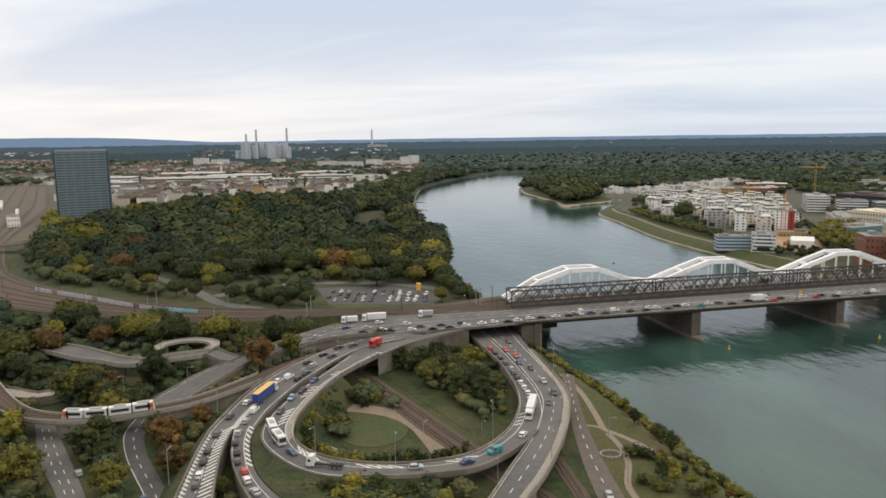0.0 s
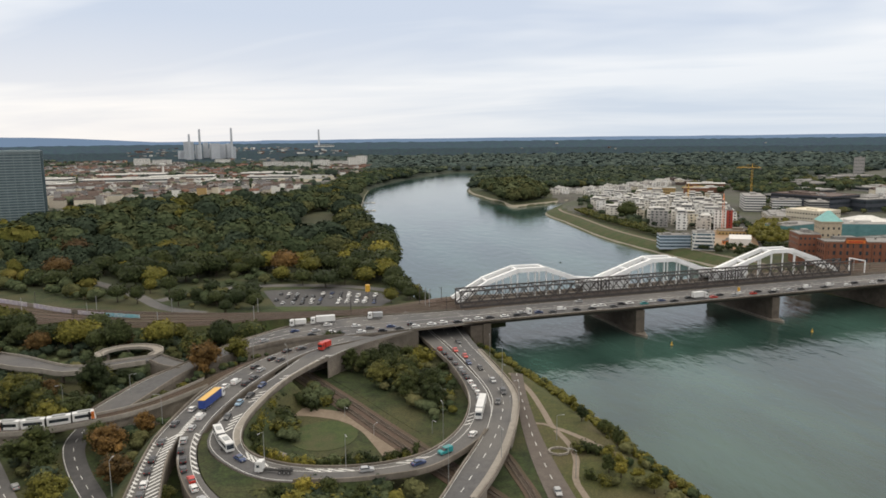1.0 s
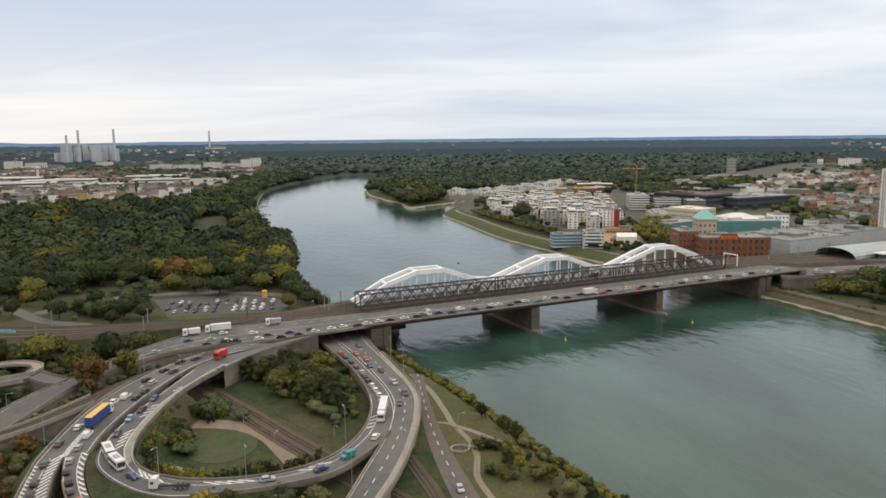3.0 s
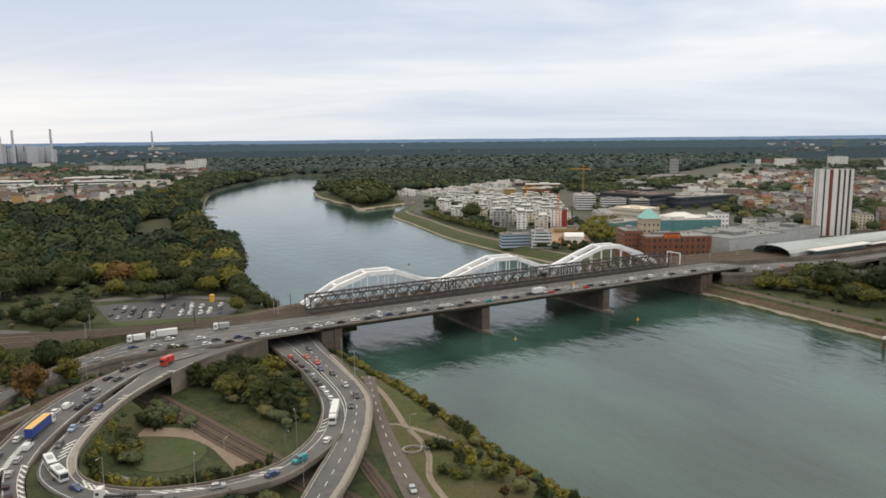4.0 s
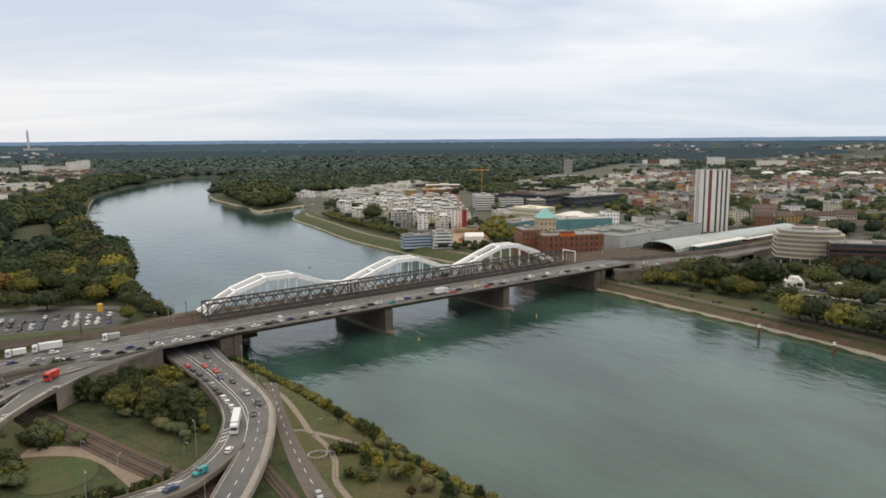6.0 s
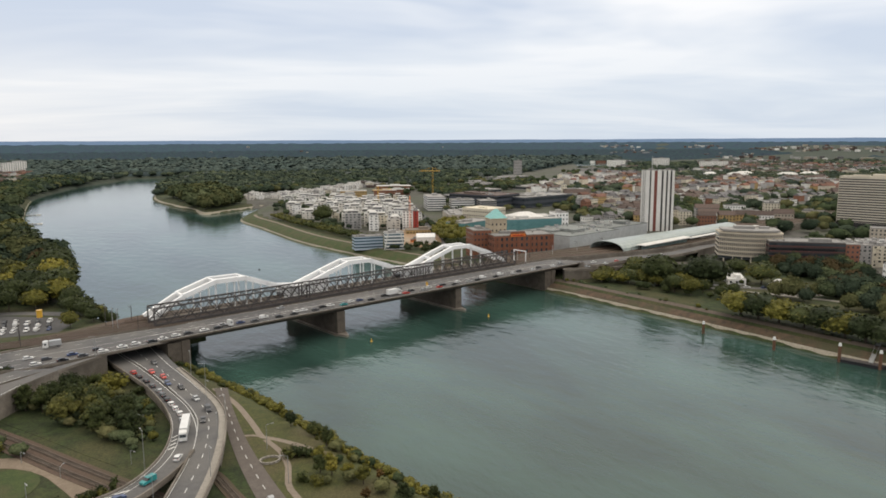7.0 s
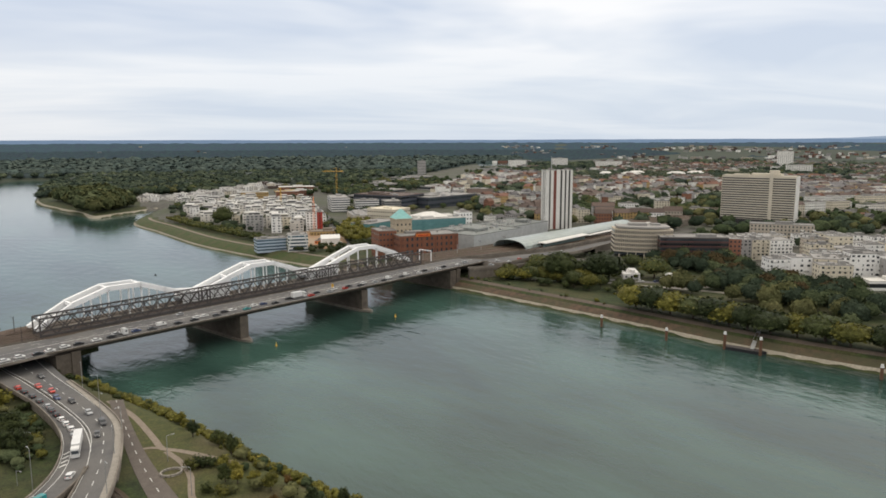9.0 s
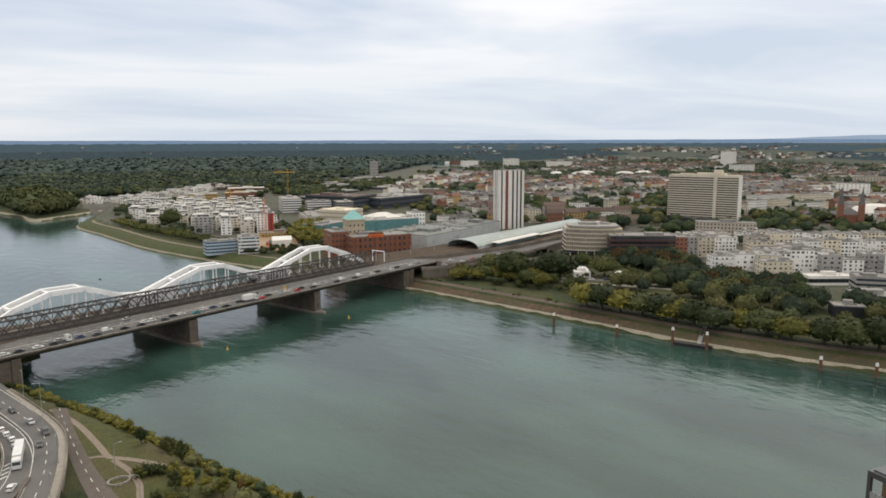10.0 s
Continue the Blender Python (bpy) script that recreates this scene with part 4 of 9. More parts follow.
b__ = evenly(curve_pts([(-62.2, 222, 13.8), (-60.6, 209, 13.45), (-53.6, 190, 13.0), (-41.6, 174, 12.5), (-33, 165, 12.2), (-24.6, 158, 11.9), (-8, 147, 11.4)], 3), 40)
mb = MB()
vv = []
for f in (0.0, 0.3, 0.6, 1.0):
    vv.append(a_ * (1 - f) + b__ * f + np.array([0, 0, -0.5 * math.sin(f * 3.14) - 0.06]))
i_ = np.arange(39)
vf = np.concatenate([np.stack([j * 40 + i_, (j + 1) * 40 + i_, (j + 1) * 40 + i_ + 1, j * 40 + i_ + 1], 1) for j in range(3)])
struct("verge_between", np_mesh("verge_between", np.concatenate(vv), vf, [M_GRASS]), None, "curved grass verge between the loop and the exit ramp", "verge")

# ---- railway embankment with many tracks ----
RN = curve_pts([(60, 398, 16), (30, 392, 16), (-27, 383, 14.2), (-108, 396, 12), (-184, 423, 10), (-232, 451, 9), (-298, 503, 8.5), (-350, 560, 8), (-430, 690, 7.6)], 6)
RS = curve_pts([(60, 375, 16), (30, 368, 16), (-56, 368, 14.2), (-101, 367, 12), (-149, 377, 10), (-205, 397, 9), (-271, 425, 8.5), (-340, 470, 8), (-470, 600, 7.6)], 6)
kr = 110
RN, RS = evenly(RN, kr), evenly(RS, kr)
RNW = evenly(curve_pts([(62, 406, 16), (30, 402, 16), (-27, 384, 14.2), (-108, 397, 12), (-184, 424, 10), (-232, 452, 9), (-298, 504, 8.5), (-350, 561, 8), (-430, 691, 7.6)], 6), kr)
mb = MB()
pts = []
for a, b in zip(RNW, RS):
    o = (a - b) / np.linalg.norm((a - b)[:2])
    pts += [tuple(a + o * 7 - [0, 0, max(0, a[2] - 6)]), tuple(a), tuple(b), tuple(b - o * 5 - [0, 0, max(0, b[2] - 6)])]
mb.add(pts, [f for i in range(kr - 1) for f in ((4 * i + 1, 4 * i + 2, 4 * i + 6, 4 * i + 5),)], 0)
mb.add(pts, [f for i in range(kr - 1) for f in ((4 * i, 4 * i + 1, 4 * i + 5, 4 * i + 4), (4 * i + 2, 4 * i + 3, 4 * i + 7, 4 * i + 6))], 1)
mb.f = [f[::-1] for f in mb.f]
struct("railway_embankment", mb, [M_BALLAST, M_GRASS], "brown ballast railway embankment with grassy slopes", "embankment")
ROADS.append((RN + RS) / 2)


def track(line, name="railway_track", label="rusty steel rails on dark sleepers", sleepers=True):
    tr = thing(name, label, "railway track", group="railway tracks")
    line = np.array(line)
    t = np.gradient(line, axis=0)
    nn = np.stack([-t[:, 1], t[:, 0]], 1) / np.linalg.norm(t[:, :2], axis=1)[:, None]
    for o in (-0.75, 0.75):
        mb = MB()
        v = []
        for w, zz in ((-0.09, 0.02), (-0.09, 0.22), (0.09, 0.22), (0.09, 0.02)):
            v.append(np.column_stack([line[:, :2] + nn * (o + w), line[:, 2] + zz]))
        k = len(line)
        mb.add(np.concatenate(v).tolist(), [(j * k + i + 1, j * k + i, (j + 1) * k + i, (j + 1) * k + i + 1) for j in range(3) for i in range(k - 1)])
        part("rail", mb, M_RAIL, tr)
    if sleepers:
        mb = MB()
        total, s = length(line), 0.4
        while s < total:
            p, h, _ = along(line, s)
            mb.box(p[0], p[1], p[2] - 0.05, 0.3, 2.5, 0.13, h)
            s += 0.75
        tagged(part("sleeper_bed", mb, M_CONC_DARK, tr), kind="stuff")
    return tr


for f in (0.04, 0.14, 0.34, 0.5, 0.68, 0.80, 0.93):
    track(RN * (1 - f) + RS * f + np.array([0, 0, 0.03]), sleepers=f < 0.9)
for n in (31, 35, 45, 49.5):
    track(np.array([br(s, n, 16.55) for s in (-14, 60, 130, 200, 275)]), sleepers=False)
# two tracks through the loop and one beside the low road
for off in (-2.2, 2.2):
    ln = curve_pts([(-46, 308, 6.75), (-36, 291, 6.75), (-20, 264, 6.75), (-6, 239, 6.75), (4, 222, 6.75), (15, 203, 6.75), (26, 184, 6.75), (44, 150, 6.75)], 5)
    t = np.gradient(ln, axis=0)
    nn = np.stack([-t[:, 1], t[:, 0]], 1) / np.linalg.norm(t[:, :2], axis=1)[:, None]
    ln[:, :2] += nn * off
    track(ln)
path("track_bed_loop", "brown ballast bed under two tracks", [(-46, 308), (-36, 291), (-20, 264), (-6, 239), (4, 222), (15, 203), (26, 184), (44, 150)], 10, M_BALLAST, 0.16, category="track bed")
path("track_bed_low", "brown ballast bed beside the low road", [(30, 222), (34, 211), (36, 198), (38, 180), (38, 140)], 4.5, M_BALLAST, 0.16, category="track bed")
track(curve_pts([(30, 222, 6.75), (34, 211, 6.75), (36, 198, 6.75), (38, 180, 6.75), (38, 140, 6.75)], 5))
ROADS.append(curve_pts([(-46, 308, 6.75), (-6, 239, 6.75), (26, 184, 6.75)], 5))
for off in range(9):
    x0, x1 = -432 - off * 9, -640 - off * 24
    path("track_bed_yard", "brown ballast bed in the railway yard", [(x0, 690 + off * 2), (x0 - 40, 770), (x1, 1150), (x1 - 300, 1700)], 3.6, M_BALLAST, 0.25, category="track bed")
    track(np.array([(x0, 690 + off * 2, 6.85), (x0 - 40, 770, 6.85), (x1, 1150, 6.85), (x1 - 300, 1700, 6.85)]), sleepers=False)


# ---- river banks ----
def offset_line(line, off):
    t = np.gradient(line[:, :2], axis=0)
    nn = np.stack([t[:, 1], -t[:, 0]], 1) / np.linalg.norm(t, axis=1)[:, None]
    return line[:, :2] + nn * off


def bank_strip(name, label, line, d0, d1, material, lift=0.45, category="bank"):
    a, b = offset_line(line, d0), offset_line(line, d1)
    k = len(line)
    za, zb = np.full(k, min(abs(d0) * 0.5, 6.5) * (1 if abs(d0) > 0.01 else 0) + lift), np.full(k, min(abs(d1) * 0.5, 6.5) + lift)
    if abs(d0) < 0.1:
        za[:] = -0.6
    v = np.concatenate([np.column_stack([a, za]), np.column_stack([b, zb])])
    i = np.arange(k - 1)
    return struct(name, np_mesh(name, v, np.stack([i, i + 1, k + i + 1, k + i], 1), [material]), None, label, category)


LB, RB = curve_pts([(*p, 0) for p in LEFT_BANK], 6), curve_pts([(*p, 0) for p in RIGHT_BANK], 6)
rb_near = RB[(RB[:, 1] < 520) & (RB[:, 1] > -300)]
rb_up = RB[(RB[:, 1] >= 500) & (RB[:, 1] < 1000) & (RB[:, 0] < 300)]
rb_spit = RB[(RB[:, 1] >= 1050) & (RB[:, 1] < 1500)]
lb_near = LB[(LB[:, 1] < 520) & (LB[:, 1] > -300)]
lb_far = LB[(LB[:, 1] > 520) & (LB[:, 1] < 1500)]
M_QUAY = mat("worn_quay_paving", (0.12, 0.095, 0.075), (0.08, 0.064, 0.052), 0.5, 0.06, 0.9, where="World")
M_MASON = mat("old_brown_masonry", (0.108, 0.070, 0.045), (0.054, 0.039, 0.027), 0.30, 0.055, 0.9, where="World", third=(0.052, 0.054, 0.026))
bank_strip("shore_right", "pale stones along the water's edge", rb_near, 0.0, -3.4, M_SHORE)
bank_strip("bank_wall_right", "sloping brown masonry embankment with patches of weeds", rb_near, -3.4, -8.6, M_MASON)
bank_strip("bank_verge_right", "weedy olive grass at the top of the embankment", rb_near, -8.6, -11.0, M_GRASS)
bank_strip("promenade_right", "pale riverside promenade above the embankment", rb_near, -11.0, -14.5, M_QUAY, 0.5)
bank_strip("shore_upstream", "pale stones along the water's edge upstream", rb_up, 0.0, -3.0, M_SHORE)
bank_strip("path_upstream", "pale gravel path on the grassy bank", rb_up, -19.0, -23.0, M_PATH, 0.3, "path")
bank_strip("beach", "pale sandy beach on the wooded spit", rb_spit, 0.0, -6.0, M_SHORE)
bank_strip("shore_left", "pale boulders along the water's edge", lb_near, 0.0, -2.6, M_SHORE)
bank_strip("shore_left_far", "stony edge below the park woods", lb_far, 0.0, -2.0, M_SHORE)
boulder = MB()
rs = np.random.RandomState(5)
for i in range(260):
    p = lb_near[rs.randint(len(lb_near))]
    if not 120 < p[1] < 345:
        continue
    s = rs.uniform(0.4, 1.3)
    boulder.prism([(p[0] - rs.uniform(0.2, 3.2) + s * math.cos(a) * rs.uniform(0.7, 1.1), p[1] + rs.uniform(-3, 3) * 0 + s * math.sin(a) * rs.uniform(0.7, 1.1)) for a in np.arange(0, 6, 1.05)], 0.0, 0.5 + s * 0.8, taper=0.6)
tagged(new("boulders", boulder.mesh("boulders", [M_SHORE])), "pale riprap boulders at the foot of the bank", "boulders", kind="stuff")


# ---- trees ----
def quad_sphere(k=2):
    """A ball of quads: the sides of a cube, k by k, blown up."""
    v, f = [], []
    g = np.linspace(-1, 1, k + 1)
    for ax in range(3):
        for sg in (-1, 1):
            k0 = len(v)
            for i in g:
                for j in g:
                    p = [0, 0, 0]
                    p[ax], p[(ax + 1) % 3], p[(ax + 2) % 3] = sg, i, j
                    v.append(np.array(p) / np.linalg.norm(p))
            for i in range(k):
                for j in range(k):
                    q = [k0 + (k + 1) * i + j, k0 + (k + 1) * (i + 1) + j, k0 + (k + 1) * (i + 1) + j + 1, k0 + (k + 1) * i + j + 1]
                    f.append(q if sg > 0 else q[::-1])
    # weld the corners shared by neighbouring sides
    v, f = np.array(v), np.array(f)
    _, first, back = np.unique(np.round(v, 4), axis=0, return_index=True, return_inverse=True)
    return v[first], back.reshape(-1)[f]


QS_V, QS_F = quad_sphere()
QS_FINE = {k: quad_sphere(k) for k in (3, 5, 7)}


def dome_crown(seed, cards, size, rx=5.2, rz=4.6, cz=5.6, fine=5, lobes=9, jit=0.8):
    """One full crown: a lobed, ragged body with leaf clumps standing out all over it."""
    r = np.random.RandomState(seed)
    L = r.normal(size=(lobes, 3))
    L[:, 2] = np.abs(L[:, 2]) * 0.9 - 0.15
    L /= np.linalg.norm(L, axis=1)[:, None]
    amp = r.uniform(0.08, 0.22, lobes)

    def reach(d):
        q = np.clip((d @ L.T - 0.55) / 0.45, 0, 1)
        return 0.78 + (amp * q * q * (3 - 2 * q)).max(axis=1)

    v, f = QS_FINE[fine]
    rr = reach(v) * (1 + r.uniform(-0.07, 0.07, len(v)))
    core = v * rr[:, None] * 0.94
    core[:, 2] = np.where(core[:, 2] < 0, core[:, 2] * 0.75, core[:, 2])
    V, F = [core * [rx, rx, rz] + [0, 0, cz]], [f]
    if cards:
        o = r.normal(size=(cards, 3))
        o[:, 2] += 0.45
        o /= np.linalg.norm(o, axis=1)[:, None]
        p = o * (reach(o) * r.uniform(0.88, 1.17, cards))[:, None] * [rx, rx, rz]
        p[:, 2] = np.where(p[:, 2] < 0, p[:, 2] * 0.75, p[:, 2]) + cz
        nrm = o + r.normal(size=(cards, 3)) * jit + [0, 0, 0.3]
        nrm /= np.linalg.norm(nrm, axis=1)[:, None]
        a = np.cross(nrm, r.normal(size=(cards, 3)))
        a /= np.linalg.norm(a, axis=1)[:, None]
        b = np.cross(nrm, a)
        sz = (size * r.uniform(0.55, 1.35, cards) * 0.5)[:, None]
        V.append(np.stack([p - a * sz, p - b * sz * 0.8, p + a * sz, p + b * sz * 0.9], 1).reshape(-1, 3))
        F.append(np.arange(cards * 4).reshape(-1, 4) + len(v))
    return np.concatenate(V), np.concatenate(F)


def crown(seed, lumps, cards, size, rx=5.2, rz=4.3, cz=5.9, cone=0.0, dome=False):
    """A crown of leafy lumps: small leaf clumps stand out all over ragged cores, with gaps between the lumps."""
    r = np.random.RandomState(seed)
    V, F, k = [], [], 0
    for i in range(lumps):
        d = r.normal(size=3)
        if dome:
            d[2] = abs(d[2]) * 0.8 - 0.15
        d /= np.linalg.norm(d)
        q = r.uniform(0.45, 0.72) if dome else r.uniform(0.2, 0.74)
        q = q if i else 0.0
        h = cz + d[2] * rz * q * 1.05
        sh = 1 - cone * max(0, (h - cz) / rz)
        c = np.array([d[0] * rx * q * sh, d[1] * rx * q * sh, h])
        rad_ = r.uniform(0.30, 0.46) * rx * (18.0 / (lumps + 6)) ** 0.28 * ((1.5 if dome else 1.25) if i == 0 else 1) * (0.6 + 0.4 * sh)
        core = QS_V * (rad_ * (0.86 if dome else 0.66)) * (1 + r.uniform(-0.16, 0.16, (len(QS_V), 1))) * [1, 1, 0.9] + c
        V.append(core)
        F.append(QS_F + k)
        k += len(core)
        for _ in range(cards):
            o = r.normal(size=3)
            o[2] += 0.35
            o /= np.linalg.norm(o)
            nrm = o + r.normal(size=3) * 0.45 + np.array([0, 0, 0.3])
            nrm /= np.linalg.norm(nrm)
            a = np.cross(nrm, r.normal(size=3))
            a /= np.linalg.norm(a)
            b = np.cross(nrm, a)
            s = size * r.uniform(0.6, 1.35) * 0.5
            p = c + o * rad_ * r.uniform(0.62, 1.25)
            V.append(np.array([p - a * s, p - b * s * 0.8, p + a * s, p + b * s * 0.9]))
            F.append(np.array([[k, k + 1, k + 2, k + 3]]))
            k += 4
    return np.concatenate(V), np.concatenate(F)


def trunk_mesh(seed):
    r = np.random.RandomState(seed)
    mb = MB()
    mb.cyl(0, 0, -0.5, 0.36, 3.0, 0.24, 6)
    mb.cyl(0, 0, 2.4, 0.24, 3.2, 0.10, 5)
    for i in range(3):
        a = i * 2.1 + r.uniform(0, 0.8)
        mb.beam((0, 0, 1.9 + i * 0.5), (1.9 * math.cos(a), 1.9 * math.sin(a), 4.2 + i * 0.5), 0.2)
    return mb.mesh("trunk", [M_BARK])


TRUNKS = [trunk_mesh(i) for i in range(3)]
SHAPES = [dict(), dict(rx=4.5, rz=4.7, cz=6.1), dict(rx=5.8, rz=3.9, cz=5.6), dict(rx=4.7, rz=4.5, cz=6.0, cone=0.5), dict(rx=5.3, rz=4.4, cz=5.9, cone=0.25)]
KINDS = (("green", M_LEAF, "dense green broadleaf tree"), ("yellow", M_LEAF_YELLOW, "yellowing green broadleaf tree"), ("rust", M_LEAF_RUST, "rust-brown autumn broadleaf tree"))
CROWNS = {}
for kn, km, kl in KINDS:
    for lod, (lu, ca, si) in (("near", (34, 44, 0.60)), ("mid", (0, 330, 1.0))):
        n_shapes = SHAPES if kn == "green" else SHAPES[:2]
        CROWNS[kn, lod] = [np_mesh("crown", *(crown(10 * i + len(kn), lu, ca, si, **sh) if lu else dome_crown(10 * i + len(kn), ca, si, sh.get("rx", 5.2), sh.get("rz", 4.3), sh.get("cz", 5.9), 7, 11)), [km], True) for i, sh in enumerate(n_shapes)]
BUSHES = [np_mesh("foliage", *crown(90 + i, 7, 24, 0.36, rx=1.5, rz=0.9, cz=0.75), [m], True) for i, m in enumerate((M_LEAF, M_LEAF_YELLOW, M_LEAF_YELLOW, M_LEAF))]
TREE_COUNT = [0]
R_T = np.random.RandomState(11)
ROAD_PTS = np.concatenate([evenly(c, max(2, int(length(c) / 3)))[:, :2] for c in ROADS])
RAIL_POLY = [tuple(p[:2]) for p in RNW[::4]] + [tuple(p[:2]) for p in RS[::-4]]


def clear_of_roads(x, y, r):
    return np.min(np.hypot(ROAD_PTS[:, 0] - x, ROAD_PTS[:, 1] - y)) > r and not inside(RAIL_POLY, np.array([x]), np.array([y]))[0]


def tree(x, y, h, kind="green", place="in the riverside park", group="park trees", z=None, lod=None, wide=1.0, low=0.0):
    r = R_T
    lod = lod or ("near" if math.hypot(x, y) < 340 else "mid")
    kl = {k: l for k, _, l in KINDS}[kind]
    z = float(ground_z(x, y)[0]) if z is None else z
    t = thing("tree", kl + " " + place, "tree", group=group)
    s = h / 10.6
    t.matrix_basis = pose(x, y, z, 0, 0, r.uniform(0, 360)) @ Matrix.Diagonal((s * r.uniform(0.9, 1.15) * wide, s * r.uniform(0.9, 1.15) * wide, s, 1))
    c = CROWNS[kind, lod]
    part("crown", c[r.randint(len(c))], None, t, at=pose(0, 0, -low))
    part("trunk", TRUNKS[r.randint(3)], None, t)
    TREE_COUNT[0] += 1
    return t


def bush(x, y, s, z=None, label="low leafy green shrub on the bank", group="shrubs", flat=1.0):
    z = float(ground_z(x, y)[0]) if z is None else z
    b = tagged(new("shrub", BUSHES[R_T.randint(len(BUSHES))]), label, "shrub", group)
    b.matrix_basis = pose(x, y, z - 0.1, 0, 0, R_T.uniform(0, 360)) @ Matrix.Diagonal((s * R_T.uniform(0.8, 1.3), s * R_T.uniform(0.8, 1.3), s * flat * R_T.uniform(0.8, 1.2), 1))
    return b


def pick(yellow=0.12, rust=0.03):
    u = R_T.uniform()
    return "rust" if u < rust else "yellow" if u < rust + yellow else "green"


def grove(poly, step, h0, h1, place, group, keep=1.0, road_gap=9.0, yellow=0.12, rust=0.03, seed=1, z=None, bank=4.0, open_poly=None):
    """Trees on a jittered grid inside an outline, clear of roads and water."""
    r = np.random.RandomState(seed)
    xs, ys = [p[0] for p in poly], [p[1] for p in poly]
    for gx in np.arange(min(xs), max(xs), step):
        for gy in np.arange(min(ys), max(ys), step):
            x, y = gx + r.uniform(-0.42, 0.42) * step, gy + r.uniform(-0.42, 0.42) * step
            if r.uniform() > keep or not inside(poly, np.array([x]), np.array([y]))[0]:
                continue
            if open_poly and inside(open_poly, np.array([x]), np.array([y]))[0]:
                continue
            if river_distance(x, y)[0] < bank or not clear_of_roads(x, y, road_gap):
                continue
            tree(x, y, r.uniform(h0, h1), pick(yellow, rust), place, group, z)


# open ground before the flyover
FLYOVER_VIEW = [(-190, 300), (-160, 285), (-100, 280), (-96, 335), (-200, 335)]
# wood and shrubs inside the loop
grove([(-22, 338), (2, 306), (15, 268), (18, 243), (9, 243), (-4, 270), (-24, 304), (-32, 326)], 7.0, 9.0, 13.0, "on the slope inside the loop", "trees inside the loop", 0.95, 6.5, 0.04, 0.0, 2)
for x, y, s in ((-36, 263, 3.2), (-31, 259, 2.6), (-27, 262, 2.2), (-40, 245, 3.0), (-37, 240, 2.6), (-41, 237, 2.4), (-37, 234, 2.2), (-33, 266, 2.4), (-41, 251, 2.6), (-12, 217, 1.2), (20, 300, 2.6), (13, 312, 3.6), (11, 318, 3.0), (4, 320, 3.0), (21, 282, 2.0), (22, 268, 1.8), (20, 262, 2.2), (17, 290, 2.0), (10, 300, 2.0)):
    bush(x, y, s, label="rounded green shrub inside the loop")
inner = curve_pts([(-44, 258, 0), (-46.5, 240, 0), (-46.5, 224, 0), (-42, 211.5, 0), (-31, 203.5, 0), (-16, 201, 0), (-3, 204, 0), (5, 209, 0)], 1.7)
for p in inner:
    bush(p[0] + R_T.uniform(-0.8, 0.8), p[1] + R_T.uniform(-0.8, 0.8), R_T.uniform(1.0, 1.8), z=9.6, label="clipped hedge shrub along the loop road", group="hedge shrubs", flat=1.6)
# verge outside the loop
for x, y, s in ((-33, 183, 2.4), (-28, 181, 3.0), (-24, 178, 3.2), (-18, 180, 3.4), (-13, 177, 3.2), (-8, 181, 3.0), (-20, 172, 3.4), (-30, 174, 2.8), (-10, 172, 3.0), (-3, 178, 2.0), (-36, 178, 1.8)):
    bush(x, y, s, z=8.0, label="tall leafy shrub on the verge outside the loop")
# left of the ramps
for x, y, h, k in ((-79, 292, 17, "rust"), (-68.5, 306, 14, "yellow")):
    tree(x, y, h, k, "between the ramp and the tramway", "trees by the ramps", z=9.5, wide=1.1)
for x, y, w, k in ((-143, 270, 22, "yellow"), (-130, 259, 17, "yellow"), (-121, 285, 19, "yellow"), (-115, 219, 20, "green"), (-108, 212, 14, "green"), (-96, 191, 15, "yellow"), (-82, 204, 15, "rust"), (-92, 224, 16, "rust"), (-99, 232, 13, "green"), (-199, 315, 25, "yellow"), (-189, 328, 21, "rust"), (-201, 369, 20, "green"), (-170, 350, 19, "green"), (-185, 360, 17, "green"), (-150, 352, 16, "green"), (-113, 294, 10, "green"), (-130, 202, 18, "yellow"), (-152, 232, 17, "green"), (-172, 287, 15, "green"), (-186, 298, 16, "green"), (-118, 258, 15, "green"), (-138, 196, 13, "green"), (-145, 212, 14, "yellow"), (-180, 250, 15, "yellow"), (-150, 290, 9, "green"), (-132, 345, 14, "rust"), (-112, 343, 12, "green"), (-96, 335, 13, "green"), (-78, 338, 12, "green")):
    h = min(17.0, max(9.0, 0.74 * w))
    tree(x, y, h, k, "between the ramps and the tramway", "trees by the ramps", wide=w / (1.12 * h), low=0.8)
for x, y, h, k in ((-47, 484, 15, "green"), (-2, 432, 10, "yellow"), (10, 441, 9, "green"), (-84, 427, 10, "green"), (-64, 496, 12, "green"), (-80, 508, 12, "yellow"), (-20, 492, 13, "yellow"), (0, 468, 12, "green"), (6, 458, 11, "green"), (-90, 452, 9, "green"), (-94, 466, 10, "green")):
    tree(x, y, h, k, "at the edge of the car park", "trees by the car park", wide=1.25, low=0.8)
for x, y, h, k in ((-8, 540, 22, "green"), (-12, 518, 20, "green"), (-6, 502, 18, "yellow"), (0, 488, 16, "green"), (-10, 560, 23, "yellow"), (-7, 582, 22, "green"), (6, 474, 13, "green"), (12, 460, 11, "yellow"), (18, 448, 9, "green"), (-8, 604, 23, "green"), (-10, 630, 24, "green"), (-16, 660, 24, "green"), (-30, 735, 25, "green"), (-36, 770, 26, "green"), (-45, 830, 27, "green"), (-48, 870, 26, "yellow")):
    tree(x, y, h, k, "on the wooded river bank", "trees on the river bank", wide=1.15, low=1.0)
